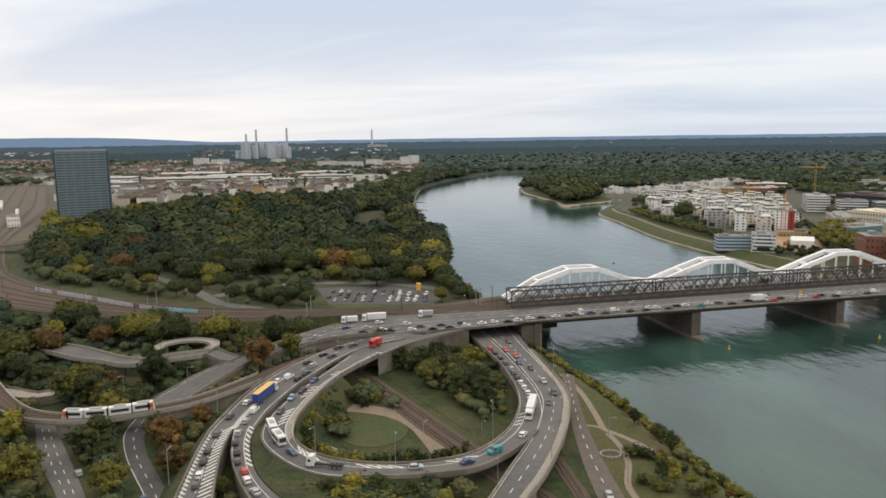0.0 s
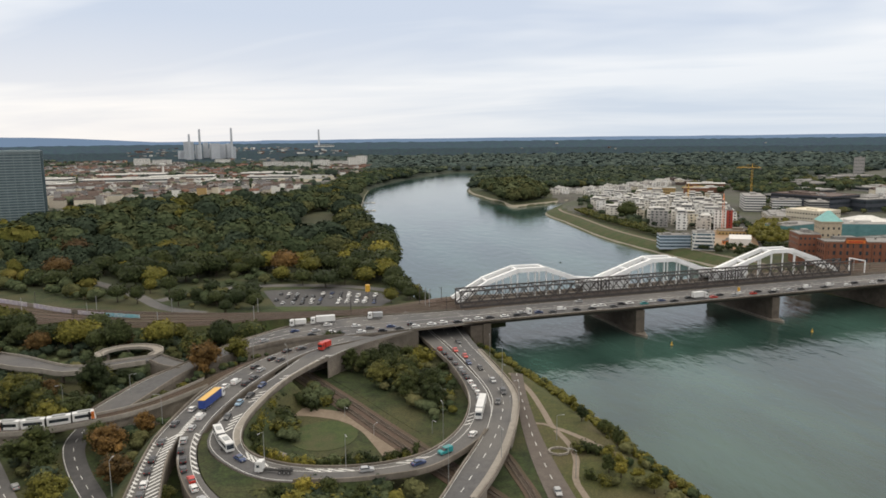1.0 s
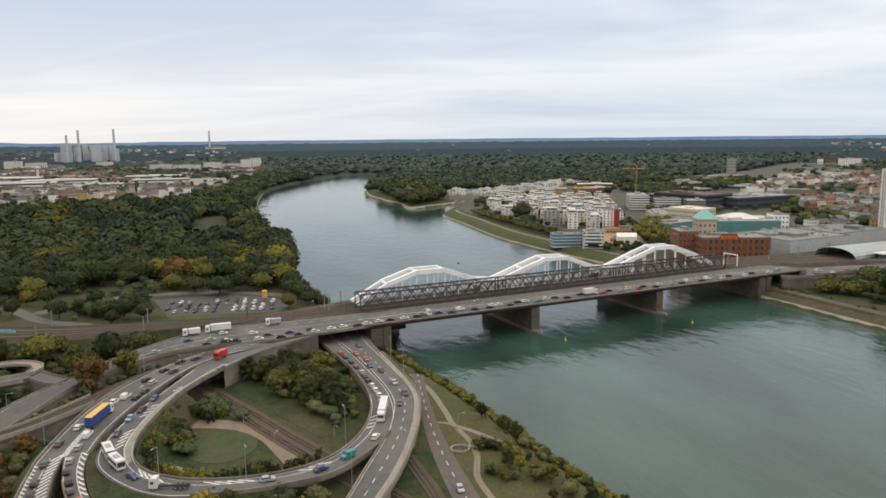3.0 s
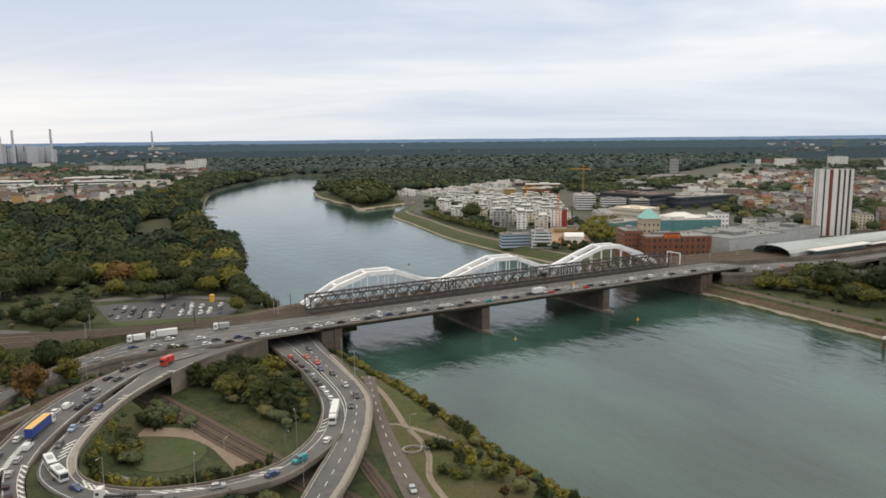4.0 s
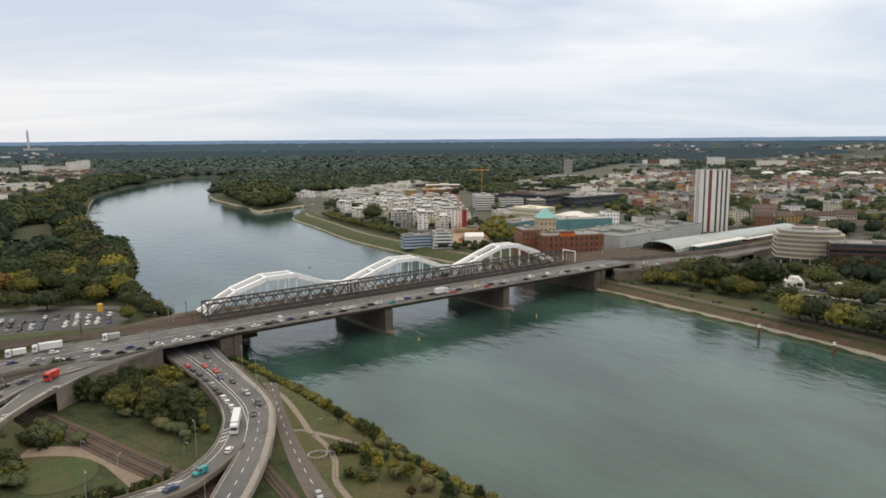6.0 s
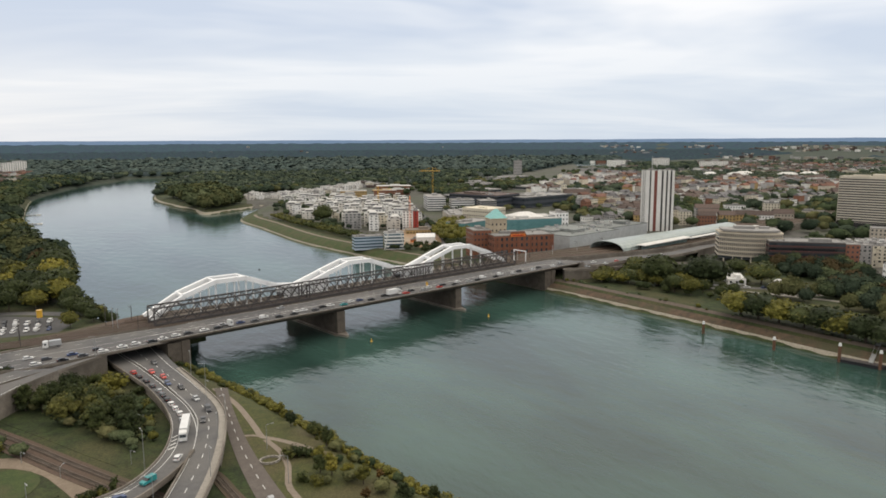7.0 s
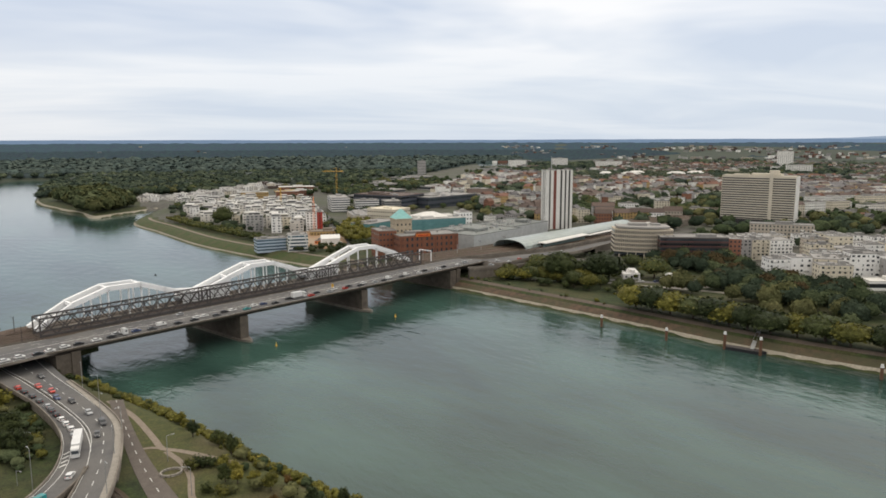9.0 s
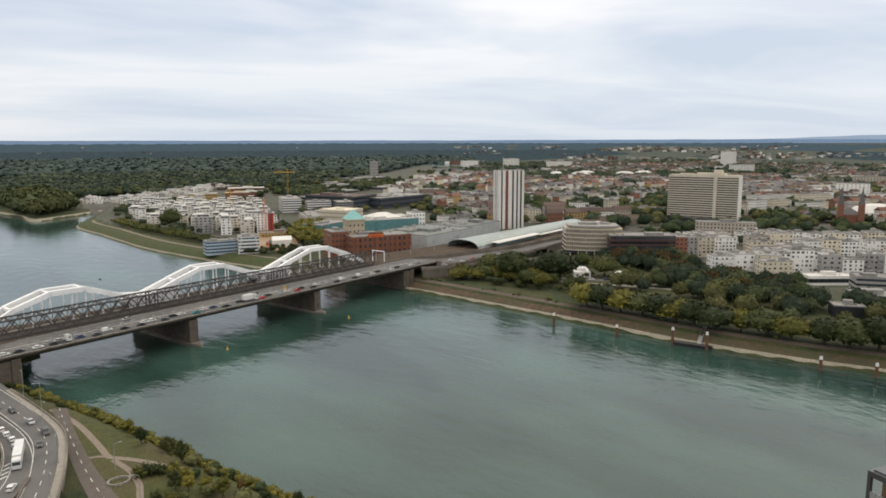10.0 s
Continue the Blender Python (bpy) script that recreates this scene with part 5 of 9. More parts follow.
grove([(-215, 395), (-148, 371), (-100, 360), (-62, 342), (-88, 320), (-100, 300), (-82, 262), (-80, 232), (-82, 176), (-90, 150), (-160, 170), (-225, 300)], 12.0, 10, 17, "between the ramps and the tramway", "trees by the ramps", 0.62, 8.5, 0.38, 0.05, 3, open_poly=FLYOVER_VIEW)
for x, y, h, k in ((-33, 185, 8, "green"), (-26, 186, 9, "yellow"), (-19, 184, 9, "green"), (-11, 182, 8, "green"), (-86, 240, 9, "rust"), (-65, 190, 7, "green"), (-57, 172, 9, "green"), (-62, 165, 9, "green")):
    tree(x, y, h, k, "beside the ramps", "trees by the ramps")
# between the railway and the woods
grove([(-200, 465), (-130, 425), (-100, 405), (-85, 405), (-90, 480), (-130, 470), (-170, 500)], 13, 8, 13, "beside the railway", "trees by the railway", 0.7, 7, 0.2, 0.05, 4)
grove([(-95, 475), (-90, 505), (-40, 500), (-2, 482), (10, 470), (12, 440), (2, 455), (-35, 490)], 10, 9, 14, "at the edge of the car park", "trees by the car park", 0.7, 6, 0.2, 0.02, 5, bank=2)
# riverside grass by the low road
grove([(56, 262), (70, 262), (78, 225), (84, 195), (92, 160), (110, 90), (62, 90), (55, 150), (58, 215)], 8.5, 4, 7.5, "on the riverside grass", "riverside trees", 0.6, 3.4, 0.3, 0.12, 7, bank=4)
rr = np.random.RandomState(8)
for p in lb_near[(lb_near[:, 1] > 60) & (lb_near[:, 1] < 345)]:
    for _ in range(2):
        d = rr.uniform(2.5, 11)
        q = offset_line(np.array([p - [0.5, -2, 0], p, p + [0.5, -2, 0]]), d)[1] + rr.uniform(-3, 3, 2)
        if river_distance(*q)[0] > 2.4:
            bush(q[0], q[1], rr.uniform(0.7, 1.7))
# right bank: quay trees and park
ln = offset_line(rb_near, -20)
c = np.column_stack([ln, np.zeros(len(ln))])
s = 3.0
while s < length(c) - 5:
    p, _, _ = along(c, s)
    s += 12.0 * rr.uniform(0.8, 1.25)
    if p[1] > 275 or p[1] < 20:
        continue
    tree(p[0] + rr.uniform(-2, 2), p[1], rr.uniform(14, 18.5), "yellow" if rr.uniform() < 0.4 else "green", "on the riverside promenade", "promenade trees", wide=1.35, low=1.4)
for x, y in ((338, 387), (350, 376), (357, 366), (363, 358), (372, 355), (346, 392), (375, 346)):
    tree(x + rr.uniform(-2, 2), y + rr.uniform(-2, 2), rr.uniform(10, 13), "yellow", "beside the bridge end", "promenade trees", wide=1.45, low=1.5)
for x, y, h in ((366, 359, 24), (352, 374, 13), (393, 361, 14), (401, 370, 13), (388, 337, 25), (432, 326, 18), (386, 312, 8), (452, 362, 12), (462, 372, 11), (372, 392, 13), (384, 398, 15)):
    tree(x, y, h, "green", "in the park behind the promenade", "park trees", wide=1.25, low=1.0)
RIGHT_PARK = [(384, 262), (380, 240), (385, 180), (400, 100), (430, 60), (470, 100), (480, 150), (500, 205), (470, 262), (480, 296), (440, 330), (400, 300)]
grove([(350, 350), (346, 290), (352, 255), (378, 262), (385, 310), (375, 350)], 13.0, 8, 13, "on the park lawn", "park trees", 0.42, 4, 0.3, 0.0, 10)
# ---- woods too far off to count ----
def wood_mass(name, label, places, heights, lumps, cards, size, material, seed, wide=1.0, fine=0):
    """Many small crowns joined; each place is x, y, ground height. With fine, each crown is one full dome."""
    if isinstance(material, list):
        # one mesh for each kind of tree
        u = np.random.RandomState(seed + 500).uniform(size=len(places))
        lo = 0.0
        for nm, mt, share, word in material:
            sel_ = (u >= lo) & (u < lo + share)
            lo += share
            if sel_.any():
                wood_mass(nm + "_" + name, word + " trees: " + label, np.asarray(places)[sel_], np.asarray(heights)[sel_], lumps, cards, size, mt, seed + len(nm), wide, fine)
        return None
    protos = [dome_crown(seed + i, cards, size, rz=5.2, cz=5.8, fine=fine, jit=0.45) if fine else crown(seed + i, lumps, cards, size, dome=lumps > 3) for i in range(6)]
    r = np.random.RandomState(seed)
    V, F, k = [], [], 0
    for (x, y, z), h in zip(places, heights):
        v, f = protos[r.randint(6)]
        a, s = r.uniform(0, 6.28), h / 10.2
        wx = wide * r.uniform(0.85, 1.18)
        ca, sa = math.cos(a) * s * wx, math.sin(a) * s * wx
        w = np.empty_like(v)
        w[:, 0], w[:, 1], w[:, 2] = v[:, 0] * ca - v[:, 1] * sa + x, v[:, 0] * sa + v[:, 1] * ca + y, (v[:, 2] - 1.2) * s + z
        V.append(w)
        F.append(f + k)
        k += len(v)
    return tagged(new(name, np_mesh(name, np.concatenate(V), np.concatenate(F), [material], True)), label, "woodland", kind="stuff")


def fill(poly, step, seed, keep=1.0, test=None, bank=5.0):
    r = np.random.RandomState(seed)
    xs, ys = [p[0] for p in poly], [p[1] for p in poly]
    gx, gy = np.meshgrid(np.arange(min(xs), max(xs), step), np.arange(min(ys), max(ys), step))
    x, y = gx.ravel() + r.uniform(-0.45, 0.45, gx.size) * step, gy.ravel() + r.uniform(-0.45, 0.45, gx.size) * step
    ok = inside(poly, x, y) & (r.uniform(size=x.size) < keep)
    if test is not None:
        ok &= test(x, y)
    x, y = x[ok], y[ok]
    d = river_distance(x, y) > bank
    x, y = x[d], y[d]
    return np.column_stack([x, y, ground_z(x, y)])


def clearing(x, y):
    """The long meadow in the park woods stays open."""
    return ~inside([(-112, 1000), (-85, 1015), (-60, 900), (-64, 800), (-76, 735), (-100, 750), (-114, 810)], x, y)


pw = fill(WOOD_LEFT, 20.5, 21, 0.95, lambda x, y: clearing(x, y) & (y > 640))
wood_mass("park_woods", "deep park woodland of broadleaf trees", pw, np.random.RandomState(31).uniform(13, 26, len(pw)) + 5.0 * (np.random.RandomState(32).uniform(size=len(pw)) < 0.14), 0, 165, 1.8, SPECIES, 40, 1.12, 7)
pf = fill(WOOD_LEFT, 14.5, 22, 0.93, lambda x, y: (y <= 640) & (y > 0) & np.array([clear_of_roads(a, b, 8) for a, b in zip(x, y)]))
pf = pf[np.argsort(np.hypot(pf[:, 0], pf[:, 1]))]
for x, y, z in pf[:70]:
    tree(x, y, R_T.uniform(11, 20), pick(0.18, 0.012), "at the edge of the park woodland", "park woodland trees", z=z, lod="mid", wide=1.2, low=1.0)
wood_mass("park_woods_edge", "near edge of the park woodland", pf[70:], np.random.RandomState(36).uniform(12, 22, len(pf) - 70), 0, 230, 1.4, SPECIES, 44, 1.08, 7)
pr = fill(RIGHT_PARK, 16.0, 28, 0.7, lambda x, y: ~inside([(392, 330), (440, 362), (462, 312), (440, 276), (408, 290)], x, y) & np.array([clear_of_roads(a, b, 5) for a, b in zip(x, y)]))
wood_mass("park_trees_right", "tall park trees behind the promenade", pr, np.random.RandomState(47).uniform(9, 16, len(pr)), 0, 260, 1.25, SPECIES, 46, 1.05, 7)
PARK_BACK = [(500, 384), (540, 335), (500, 290), (478, 262), (492, 240), (486, 212), (452, 196), (423, 212), (420, 235), (422, 258), (448, 290), (476, 312), (470, 335), (484, 374)]
OFFICE_PLOT = [(487, 384), (548, 330), (572, 356), (510, 410)]
pb = fill(PARK_BACK, 9.5, 33, 0.95, lambda x, y: ~inside(OFFICE_PLOT, x, y) & np.array([clear_of_roads(a, b, 5) for a, b in zip(x, y)]))
wood_mass("park_trees_back", "dense dark trees of the park before the offices", pb, np.random.RandomState(49).uniform(8, 14, len(pb)), 0, 200, 1.25, [SPECIES[0][:2] + (0.50,) + SPECIES[0][3:], SPECIES[1][:2] + (0.30,) + SPECIES[1][3:], SPECIES[4][:2] + (0.20,) + SPECIES[4][3:]], 50, 1.1, 5)
sp = fill([(176, 1390), (182, 1215), (180, 1130), (196, 1078), (222, 1115), (258, 1195), (268, 1440)], 14.5, 24, 0.97)
wood_mass("spit_woods", "rounded green trees on the wooded spit", sp, R_T.uniform(19, 27, len(sp)), 0, 120, 2.0, [SPECIES[2][:2] + (0.5,) + SPECIES[2][3:], SPECIES[1][:2] + (0.5,) + SPECIES[1][3:]], 48, 1.1, 5)
lw = fill([(-225, 300), (-160, 170), (-200, 90), (-420, 250), (-330, 420), (-215, 395)], 14, 25, 0.7)
wood_mass("bushy_woods", "scrubby trees beside the railway", lw, R_T.uniform(9, 14, len(lw)), 0, 120, 1.5, SPECIES, 52, 1.15, 5)
rows_ = curve_pts([(247, 940, 0), (248, 860, 0), (257, 775, 0), (262, 725, 0), (270, 672, 0)], 7)
rw = np.concatenate([rows_ + [0, 0, 6.5], rows_ + [9, 3, 6.5]])
wood_mass("promenade_rows", "two clipped rows of green trees on the upstream promenade", rw, R_T.uniform(7, 9.5, len(rw)), 5, 14, 1.8, M_LEAF, 56)
tree(281, 832, 25, "green", "standing alone before white apartment blocks", "solitary tree", lod="mid")
st = fill([(330, 605), (372, 625), (432, 752), (412, 765), (345, 660)], 11, 26, 0.9)
wood_mass("street_grove", "dense yellow-green trees beside the street", st, R_T.uniform(11, 16, len(st)), 7, 14, 1.4, M_LEAF_YELLOW, 57)
pl_ = np.concatenate([fill([(262, 585), (300, 560), (325, 590), (300, 640), (285, 625)], 12, 27, 0.7), fill([(276, 600), (300, 570), (308, 578), (284, 610)], 7, 29, 0.9), fill([(330, 560), (350, 600), (372, 690), (356, 690), (340, 630), (322, 585)], 9, 30, 0.85)])
wood_mass("plot_shrubs", "dark small trees on the building plot", pl_, R_T.uniform(5, 9, len(pl_)), 5, 14, 1.6, M_LEAF, 58)
FAR = []
# wooded land upstream on both sides, thinning out to the horizon
for r0, r1, step, a0, a1 in ((1480, 2000, 17, -3, 30), (2000, 2700, 23, -6, 38), (2700, 3500, 32, -8, 42)):
    r = np.random.RandomState(int(r0))
    rr_ = r0
    while rr_ < r1:
        for a in np.arange(radians(a0), radians(a1), step / rr_):
            q, b = rr_ + r.uniform(-0.5, 0.5) * step, a + r.uniform(-0.5, 0.5) * step / rr_
            FAR.append((q * math.sin(b), q * math.cos(b), step))
        rr_ += step * 1.25
FAR = np.array(FAR)
ok = river_distance(FAR[:, 0], FAR[:, 1]) > 8
ok &= ~inside(TOWN_LEFT, FAR[:, 0], FAR[:, 1]) & ~inside([p for p in TOWN_RIGHT], FAR[:, 0], FAR[:, 1])
open_ = np.array([noise.noise(Vector((x * 0.0016, y * 0.0016, 3.3))) for x, y, _ in FAR])
TERRACES = [(270, 1220), (285, 1345), (410, 1375), (520, 1450), (640, 1560), (720, 1540), (560, 1380), (440, 1240)]
ok &= ~inside(TERRACES, FAR[:, 0], FAR[:, 1])
ok &= open_ < np.where(np.hypot(FAR[:, 0], FAR[:, 1]) > 2600, np.where(FAR[:, 0] > FAR[:, 1], 0.12, 0.62), 0.75)
FAR = FAR[ok]
fz = ground_z(FAR[:, 0], FAR[:, 1])
far_r = np.hypot(FAR[:, 0], FAR[:, 1])
sel = far_r < 2300
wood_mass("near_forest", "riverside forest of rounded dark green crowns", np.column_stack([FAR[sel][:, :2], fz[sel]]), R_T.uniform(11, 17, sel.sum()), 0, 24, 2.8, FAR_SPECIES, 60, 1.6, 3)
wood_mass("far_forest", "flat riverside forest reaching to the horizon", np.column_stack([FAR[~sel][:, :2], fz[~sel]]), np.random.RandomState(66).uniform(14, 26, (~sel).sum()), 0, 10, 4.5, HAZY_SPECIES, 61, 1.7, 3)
# the uneven closed canopy of the woods beyond, painted hazier and bluer outwards
for nm_, lb_, ra, mt_, lo_, hi_ in (("canopy", "closed canopy of the dark woodland", np.arange(1490, 2310, 20), M_WOODS_NEAR, 7.5, 10.5), ("far_woods", "flat dark woodland with an uneven canopy", np.arange(2280, 3320, 15), M_WOODS_FAR, 5, 13), ("horizon_woods", "woodland before the horizon, tinted blue-green as haze", np.arange(3300, 4260, 24), M_WOODS_HAZE, 0, 9), ("horizon_plain", "distant woods and fields along the horizon, painted haze blue", np.arange(4240, 4895, 26), M_HORIZON, 0, 7)):
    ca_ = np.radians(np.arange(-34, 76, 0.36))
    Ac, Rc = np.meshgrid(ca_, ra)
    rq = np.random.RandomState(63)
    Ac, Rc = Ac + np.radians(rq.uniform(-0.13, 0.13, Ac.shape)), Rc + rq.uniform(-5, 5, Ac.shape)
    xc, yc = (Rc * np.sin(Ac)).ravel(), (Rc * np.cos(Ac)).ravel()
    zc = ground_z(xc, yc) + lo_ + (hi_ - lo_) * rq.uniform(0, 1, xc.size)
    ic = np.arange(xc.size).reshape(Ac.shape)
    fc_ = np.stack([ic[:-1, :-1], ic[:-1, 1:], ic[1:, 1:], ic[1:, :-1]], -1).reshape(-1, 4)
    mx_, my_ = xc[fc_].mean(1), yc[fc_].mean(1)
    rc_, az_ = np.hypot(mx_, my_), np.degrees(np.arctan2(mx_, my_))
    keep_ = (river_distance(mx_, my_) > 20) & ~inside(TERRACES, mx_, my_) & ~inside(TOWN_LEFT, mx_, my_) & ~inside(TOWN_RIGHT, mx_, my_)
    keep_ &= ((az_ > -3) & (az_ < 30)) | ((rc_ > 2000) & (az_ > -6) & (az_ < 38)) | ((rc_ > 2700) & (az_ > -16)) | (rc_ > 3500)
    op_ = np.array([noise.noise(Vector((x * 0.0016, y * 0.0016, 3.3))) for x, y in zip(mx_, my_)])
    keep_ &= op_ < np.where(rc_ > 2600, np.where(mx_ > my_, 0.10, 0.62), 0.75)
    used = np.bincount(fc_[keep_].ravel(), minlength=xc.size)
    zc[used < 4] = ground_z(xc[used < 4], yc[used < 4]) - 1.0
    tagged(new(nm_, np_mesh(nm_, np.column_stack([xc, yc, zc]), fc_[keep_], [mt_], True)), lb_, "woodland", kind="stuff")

# scrub and undergrowth between trees, ramps and tracks
def scrub(name, label, poly, step, keep, seed, h0, h1, gap=6.0, material=None, z=None):
    p = fill(poly, step, seed, keep, lambda x, y: np.array([clear_of_roads(a, b, gap) for a, b in zip(x, y)]), 1.8)
    if z is not None:
        p[:, 2] = z
    wood_mass(name, label, p, np.random.RandomState(seed).uniform(h0, h1, len(p)), 0, 48, 1.8, material or SPECIES[1:4], seed, 1.25, 3)


scrub("scrub_loop", "dense low scrub on the slope inside the loop", [(-24, 338), (4, 308), (17, 268), (20, 240), (12, 236), (-2, 268), (-24, 304), (-34, 326)], 4.2, 0.9, 101, 2.5, 5.5, 6.0)
scrub("scrub_ramps", "low scrub between the ramps and the tramway", [(-215, 395), (-148, 371), (-100, 360), (-62, 342), (-60, 322), (-88, 300), (-76, 262), (-79, 232), (-80, 176), (-90, 150), (-160, 170), (-225, 300)], 5.6, 0.88, 102, 2.6, 6.0, 6.5, SPECIES[:3])
scrub("scrub_wedge_upper", "dark shrubs between the descending road and the tramway", [(-56, 314), (-70, 297), (-78, 284), (-84, 276), (-84, 284), (-78, 291), (-70, 302), (-61, 313)], 2.4, 0.9, 121, 2.0, 4.0, 0.3, z=11.0)
scrub("scrub_wedge_lower", "dark shrubs below the descending road", [(-82, 278), (-88, 266), (-94, 256), (-94, 264), (-90, 275), (-84, 284)], 2.4, 0.9, 122, 2.0, 3.6, 0.3, z=8.5)
scrub("scrub_tram", "dark shrubs between the tramway and the ramp", [(-44, 306), (-58, 297), (-70, 272), (-78, 250), (-84, 232), (-80, 228), (-77, 240), (-72, 262), (-62, 285)], 3.0, 0.7, 103, 2.0, 3.6, 0.5, z=11.5)
scrub("scrub_verge", "tall shrubs outside the loop wall", [(-40, 186), (-22, 184), (-4, 186), (8, 192), (6, 184), (-8, 178), (-24, 176), (-40, 180)], 2.8, 0.95, 104, 3.0, 5.0, 3.5, z=8.0)
scrub("scrub_wedge", "shrubs in the wedge between the ramps", [(-66, 208), (-64, 200), (-56, 178), (-44, 160), (-54, 150), (-60, 176)], 3.2, 0.8, 105, 2.5, 5.0, 0.5)
scrub("scrub_yard_edge", "dense dark shrubs and small trees beside the railway", [(-383, 644), (-311, 533), (-271, 500), (-226, 480), (-190, 458), (-185, 480), (-228, 515), (-262, 548), (-300, 600), (-372, 690)], 8.0, 0.9, 111, 5, 11, 5.5)
scrub("scrub_park_road", "dark shrubs between the park road and the woods", [(-240, 545), (-195, 512), (-160, 486), (-130, 492), (-90, 500), (-40, 494), (-4, 476), (-2, 500), (-40, 520), (-107, 545), (-170, 500), (-250, 560)], 8.0, 0.55, 119, 3, 8, 6.0)
scrub("scrub_car_park", "dense dark bushes between the park road and the railway", [(-136, 478), (-112, 478), (-96, 470), (-90, 440), (-99, 424), (-118, 428), (-130, 446)], 6.0, 0.85, 120, 5, 9, 5.0)
scrub("scrub_railway", "low scrub along the railway embankment", [(-330, 545), (-250, 492), (-180, 455), (-130, 425), (-85, 405), (-88, 430), (-130, 470), (-170, 500), (-240, 545), (-330, 600)], 7, 0.5, 106, 1.8, 4.5, 5.5)
scrub("scrub_railway_near", "low scrub at the foot of the embankment", [(-270, 415), (-205, 388), (-149, 368), (-101, 358), (-70, 355), (-72, 348), (-100, 345), (-150, 350), (-230, 370)], 5.0, 0.8, 107, 2.5, 5.0, 4.5)
q_edge = [tuple(p) for p in offset_line(rb_near, -13.5)[::6]] + [tuple(p) for p in offset_line(rb_near, -19)[::-6]]
scrub("scrub_park_right", "dark shrubs and young trees on the park lawn", [(335, 398), (345, 350), (362, 318), (372, 300), (425, 325), (430, 390), (390, 410)], 8.0, 0.38, 123, 3, 7, 4.0, M_LEAF)
scrub("scrub_quay", "low weeds and shrubs along the top of the embankment", q_edge, 4.0, 0.45, 112, 1.2, 3.2, 1.0)
scrub("scrub_hedge", "continuous dark shrubs along the foot of the loop road", [(-47, 222), (-44, 213), (-30, 204), (-8, 203), (-6, 211), (-28, 213), (-40, 220)], 2.6, 0.95, 113, 2.2, 4.2, 0.5)
scrub("scrub_lawn_side", "dense rounded shrubs beside the lawn", [(-45, 252), (-44, 236), (-36, 226), (-33, 232), (-37, 246), (-40, 254)], 3.2, 0.95, 115, 3.0, 5.0, 0.5)
scrub("scrub_island", "dense shrubs between the path and the tracks", [(-41, 286), (-42, 261), (-30, 259), (-20, 254), (-19, 258), (-26, 272), (-34, 284)], 3.2, 0.92, 116, 2.6, 4.8, 2.5)
scrub("scrub_slope_top", "dark shrubs below the loop road", [(16, 236), (22, 250), (24, 275), (18, 300), (6, 316), (14, 290), (17, 262), (10, 240)], 3.4, 0.9, 117, 2.0, 4.0, 3.5)
scrub("scrub_outer_verge", "bushy verge below the loop wall", [(-40, 196), (-30, 194), (-8, 196), (-2, 190), (-6, 176), (-30, 176), (-40, 184)], 2.8, 0.9, 114, 3.0, 5.6, 1.0, SPECIES[:2], z=7.5)
b_edge = [tuple(p) for p in offset_line(lb_near, -1.8)[::4]] + [tuple(p) for p in offset_line(lb_near, -9.0)[::-4]]
b_edge = [p for p in b_edge if 70 < p[1] < 350]
scrub("scrub_waterside", "dense bright green shrubs along the water's edge", b_edge, 2.6, 0.85, 118, 1.6, 3.6, 2.0, M_LEAF_YELLOW)
for x, y, s_ in ((58, 213, 2.0), (61, 213, 2.2), (64, 211, 2.2), (66, 207, 2.4), (68, 203, 2.0), (57, 194, 2.4), (60, 190, 2.0)):
    bush(x, y, s_, label="dark rounded shrub on the riverside grass")
scrub("scrub_bank", "tangled shrubs on the river bank", [(54, 300), (62, 300), (74, 250), (84, 200), (92, 165), (106, 110), (96, 110), (80, 180), (70, 230), (60, 270)], 3.4, 0.28, 108, 1.4, 2.8, 2.0, M_LEAF_YELLOW)
scrub("scrub_low_road", "low scrub between the river road and the low road", [(42, 214), (44, 240), (47, 250), (45, 232), (41, 205)], 3, 0.6, 109, 1.5, 2.6, 1.0)
scrub("scrub_river_park", "dark shrubs around a clearing by the river", [(62, 222), (74, 222), (82, 200), (90, 170), (96, 130), (62, 130), (60, 190)], 5.0, 0.5, 110, 2.5, 4.6, 3.0)


# ---- road markings ----
def marks(road_name, lines=(), hatches=()):
    """lines: (fraction across, dash or 0, from, to); hatches: (from, to, fraction, fraction, step, slant)."""
    ob, a, b = EDGES[road_name]
    k = len(a)
    mid = (a + b) / 2
    d = np.concatenate([[0], np.cumsum(np.linalg.norm(np.diff(mid[:, :2], axis=0), axis=1))])
    mb = MB()

    def at(s, f):
        return np.array([np.interp(s, d, a[:, i] * (1 - f) + b[:, i] * f) for i in range(3)]) + [0, 0, 0.05]

    def bar(p, q, w):
        t = (q - p) / (np.linalg.norm(q - p) + 1e-6)
        o = np.array([-t[1], t[0], 0]) * w / 2
        mb.add([p - o, q - o, q + o, p + o], [(0, 1, 2, 3)])

    for f, dash, t0, t1 in lines:
        s = d[-1] * t0
        while s < d[-1] * t1 - 1:
            e_ = min(s + (dash or 3.0), d[-1] * t1)
            bar(at(s, f), at(e_, f), 0.22 if dash else 0.2)
            s += dash * 2.6 if dash else 3.0
    for t0, t1, f0, f1, step, slant in hatches:
        s = d[-1] * t0
        while s < d[-1] * t1:
            bar(at(s, f0), at(s + slant, f1), 0.6)
            s += step
    tagged(part("lane_marking", mb, M_PAINT, ob), kind="stuff")


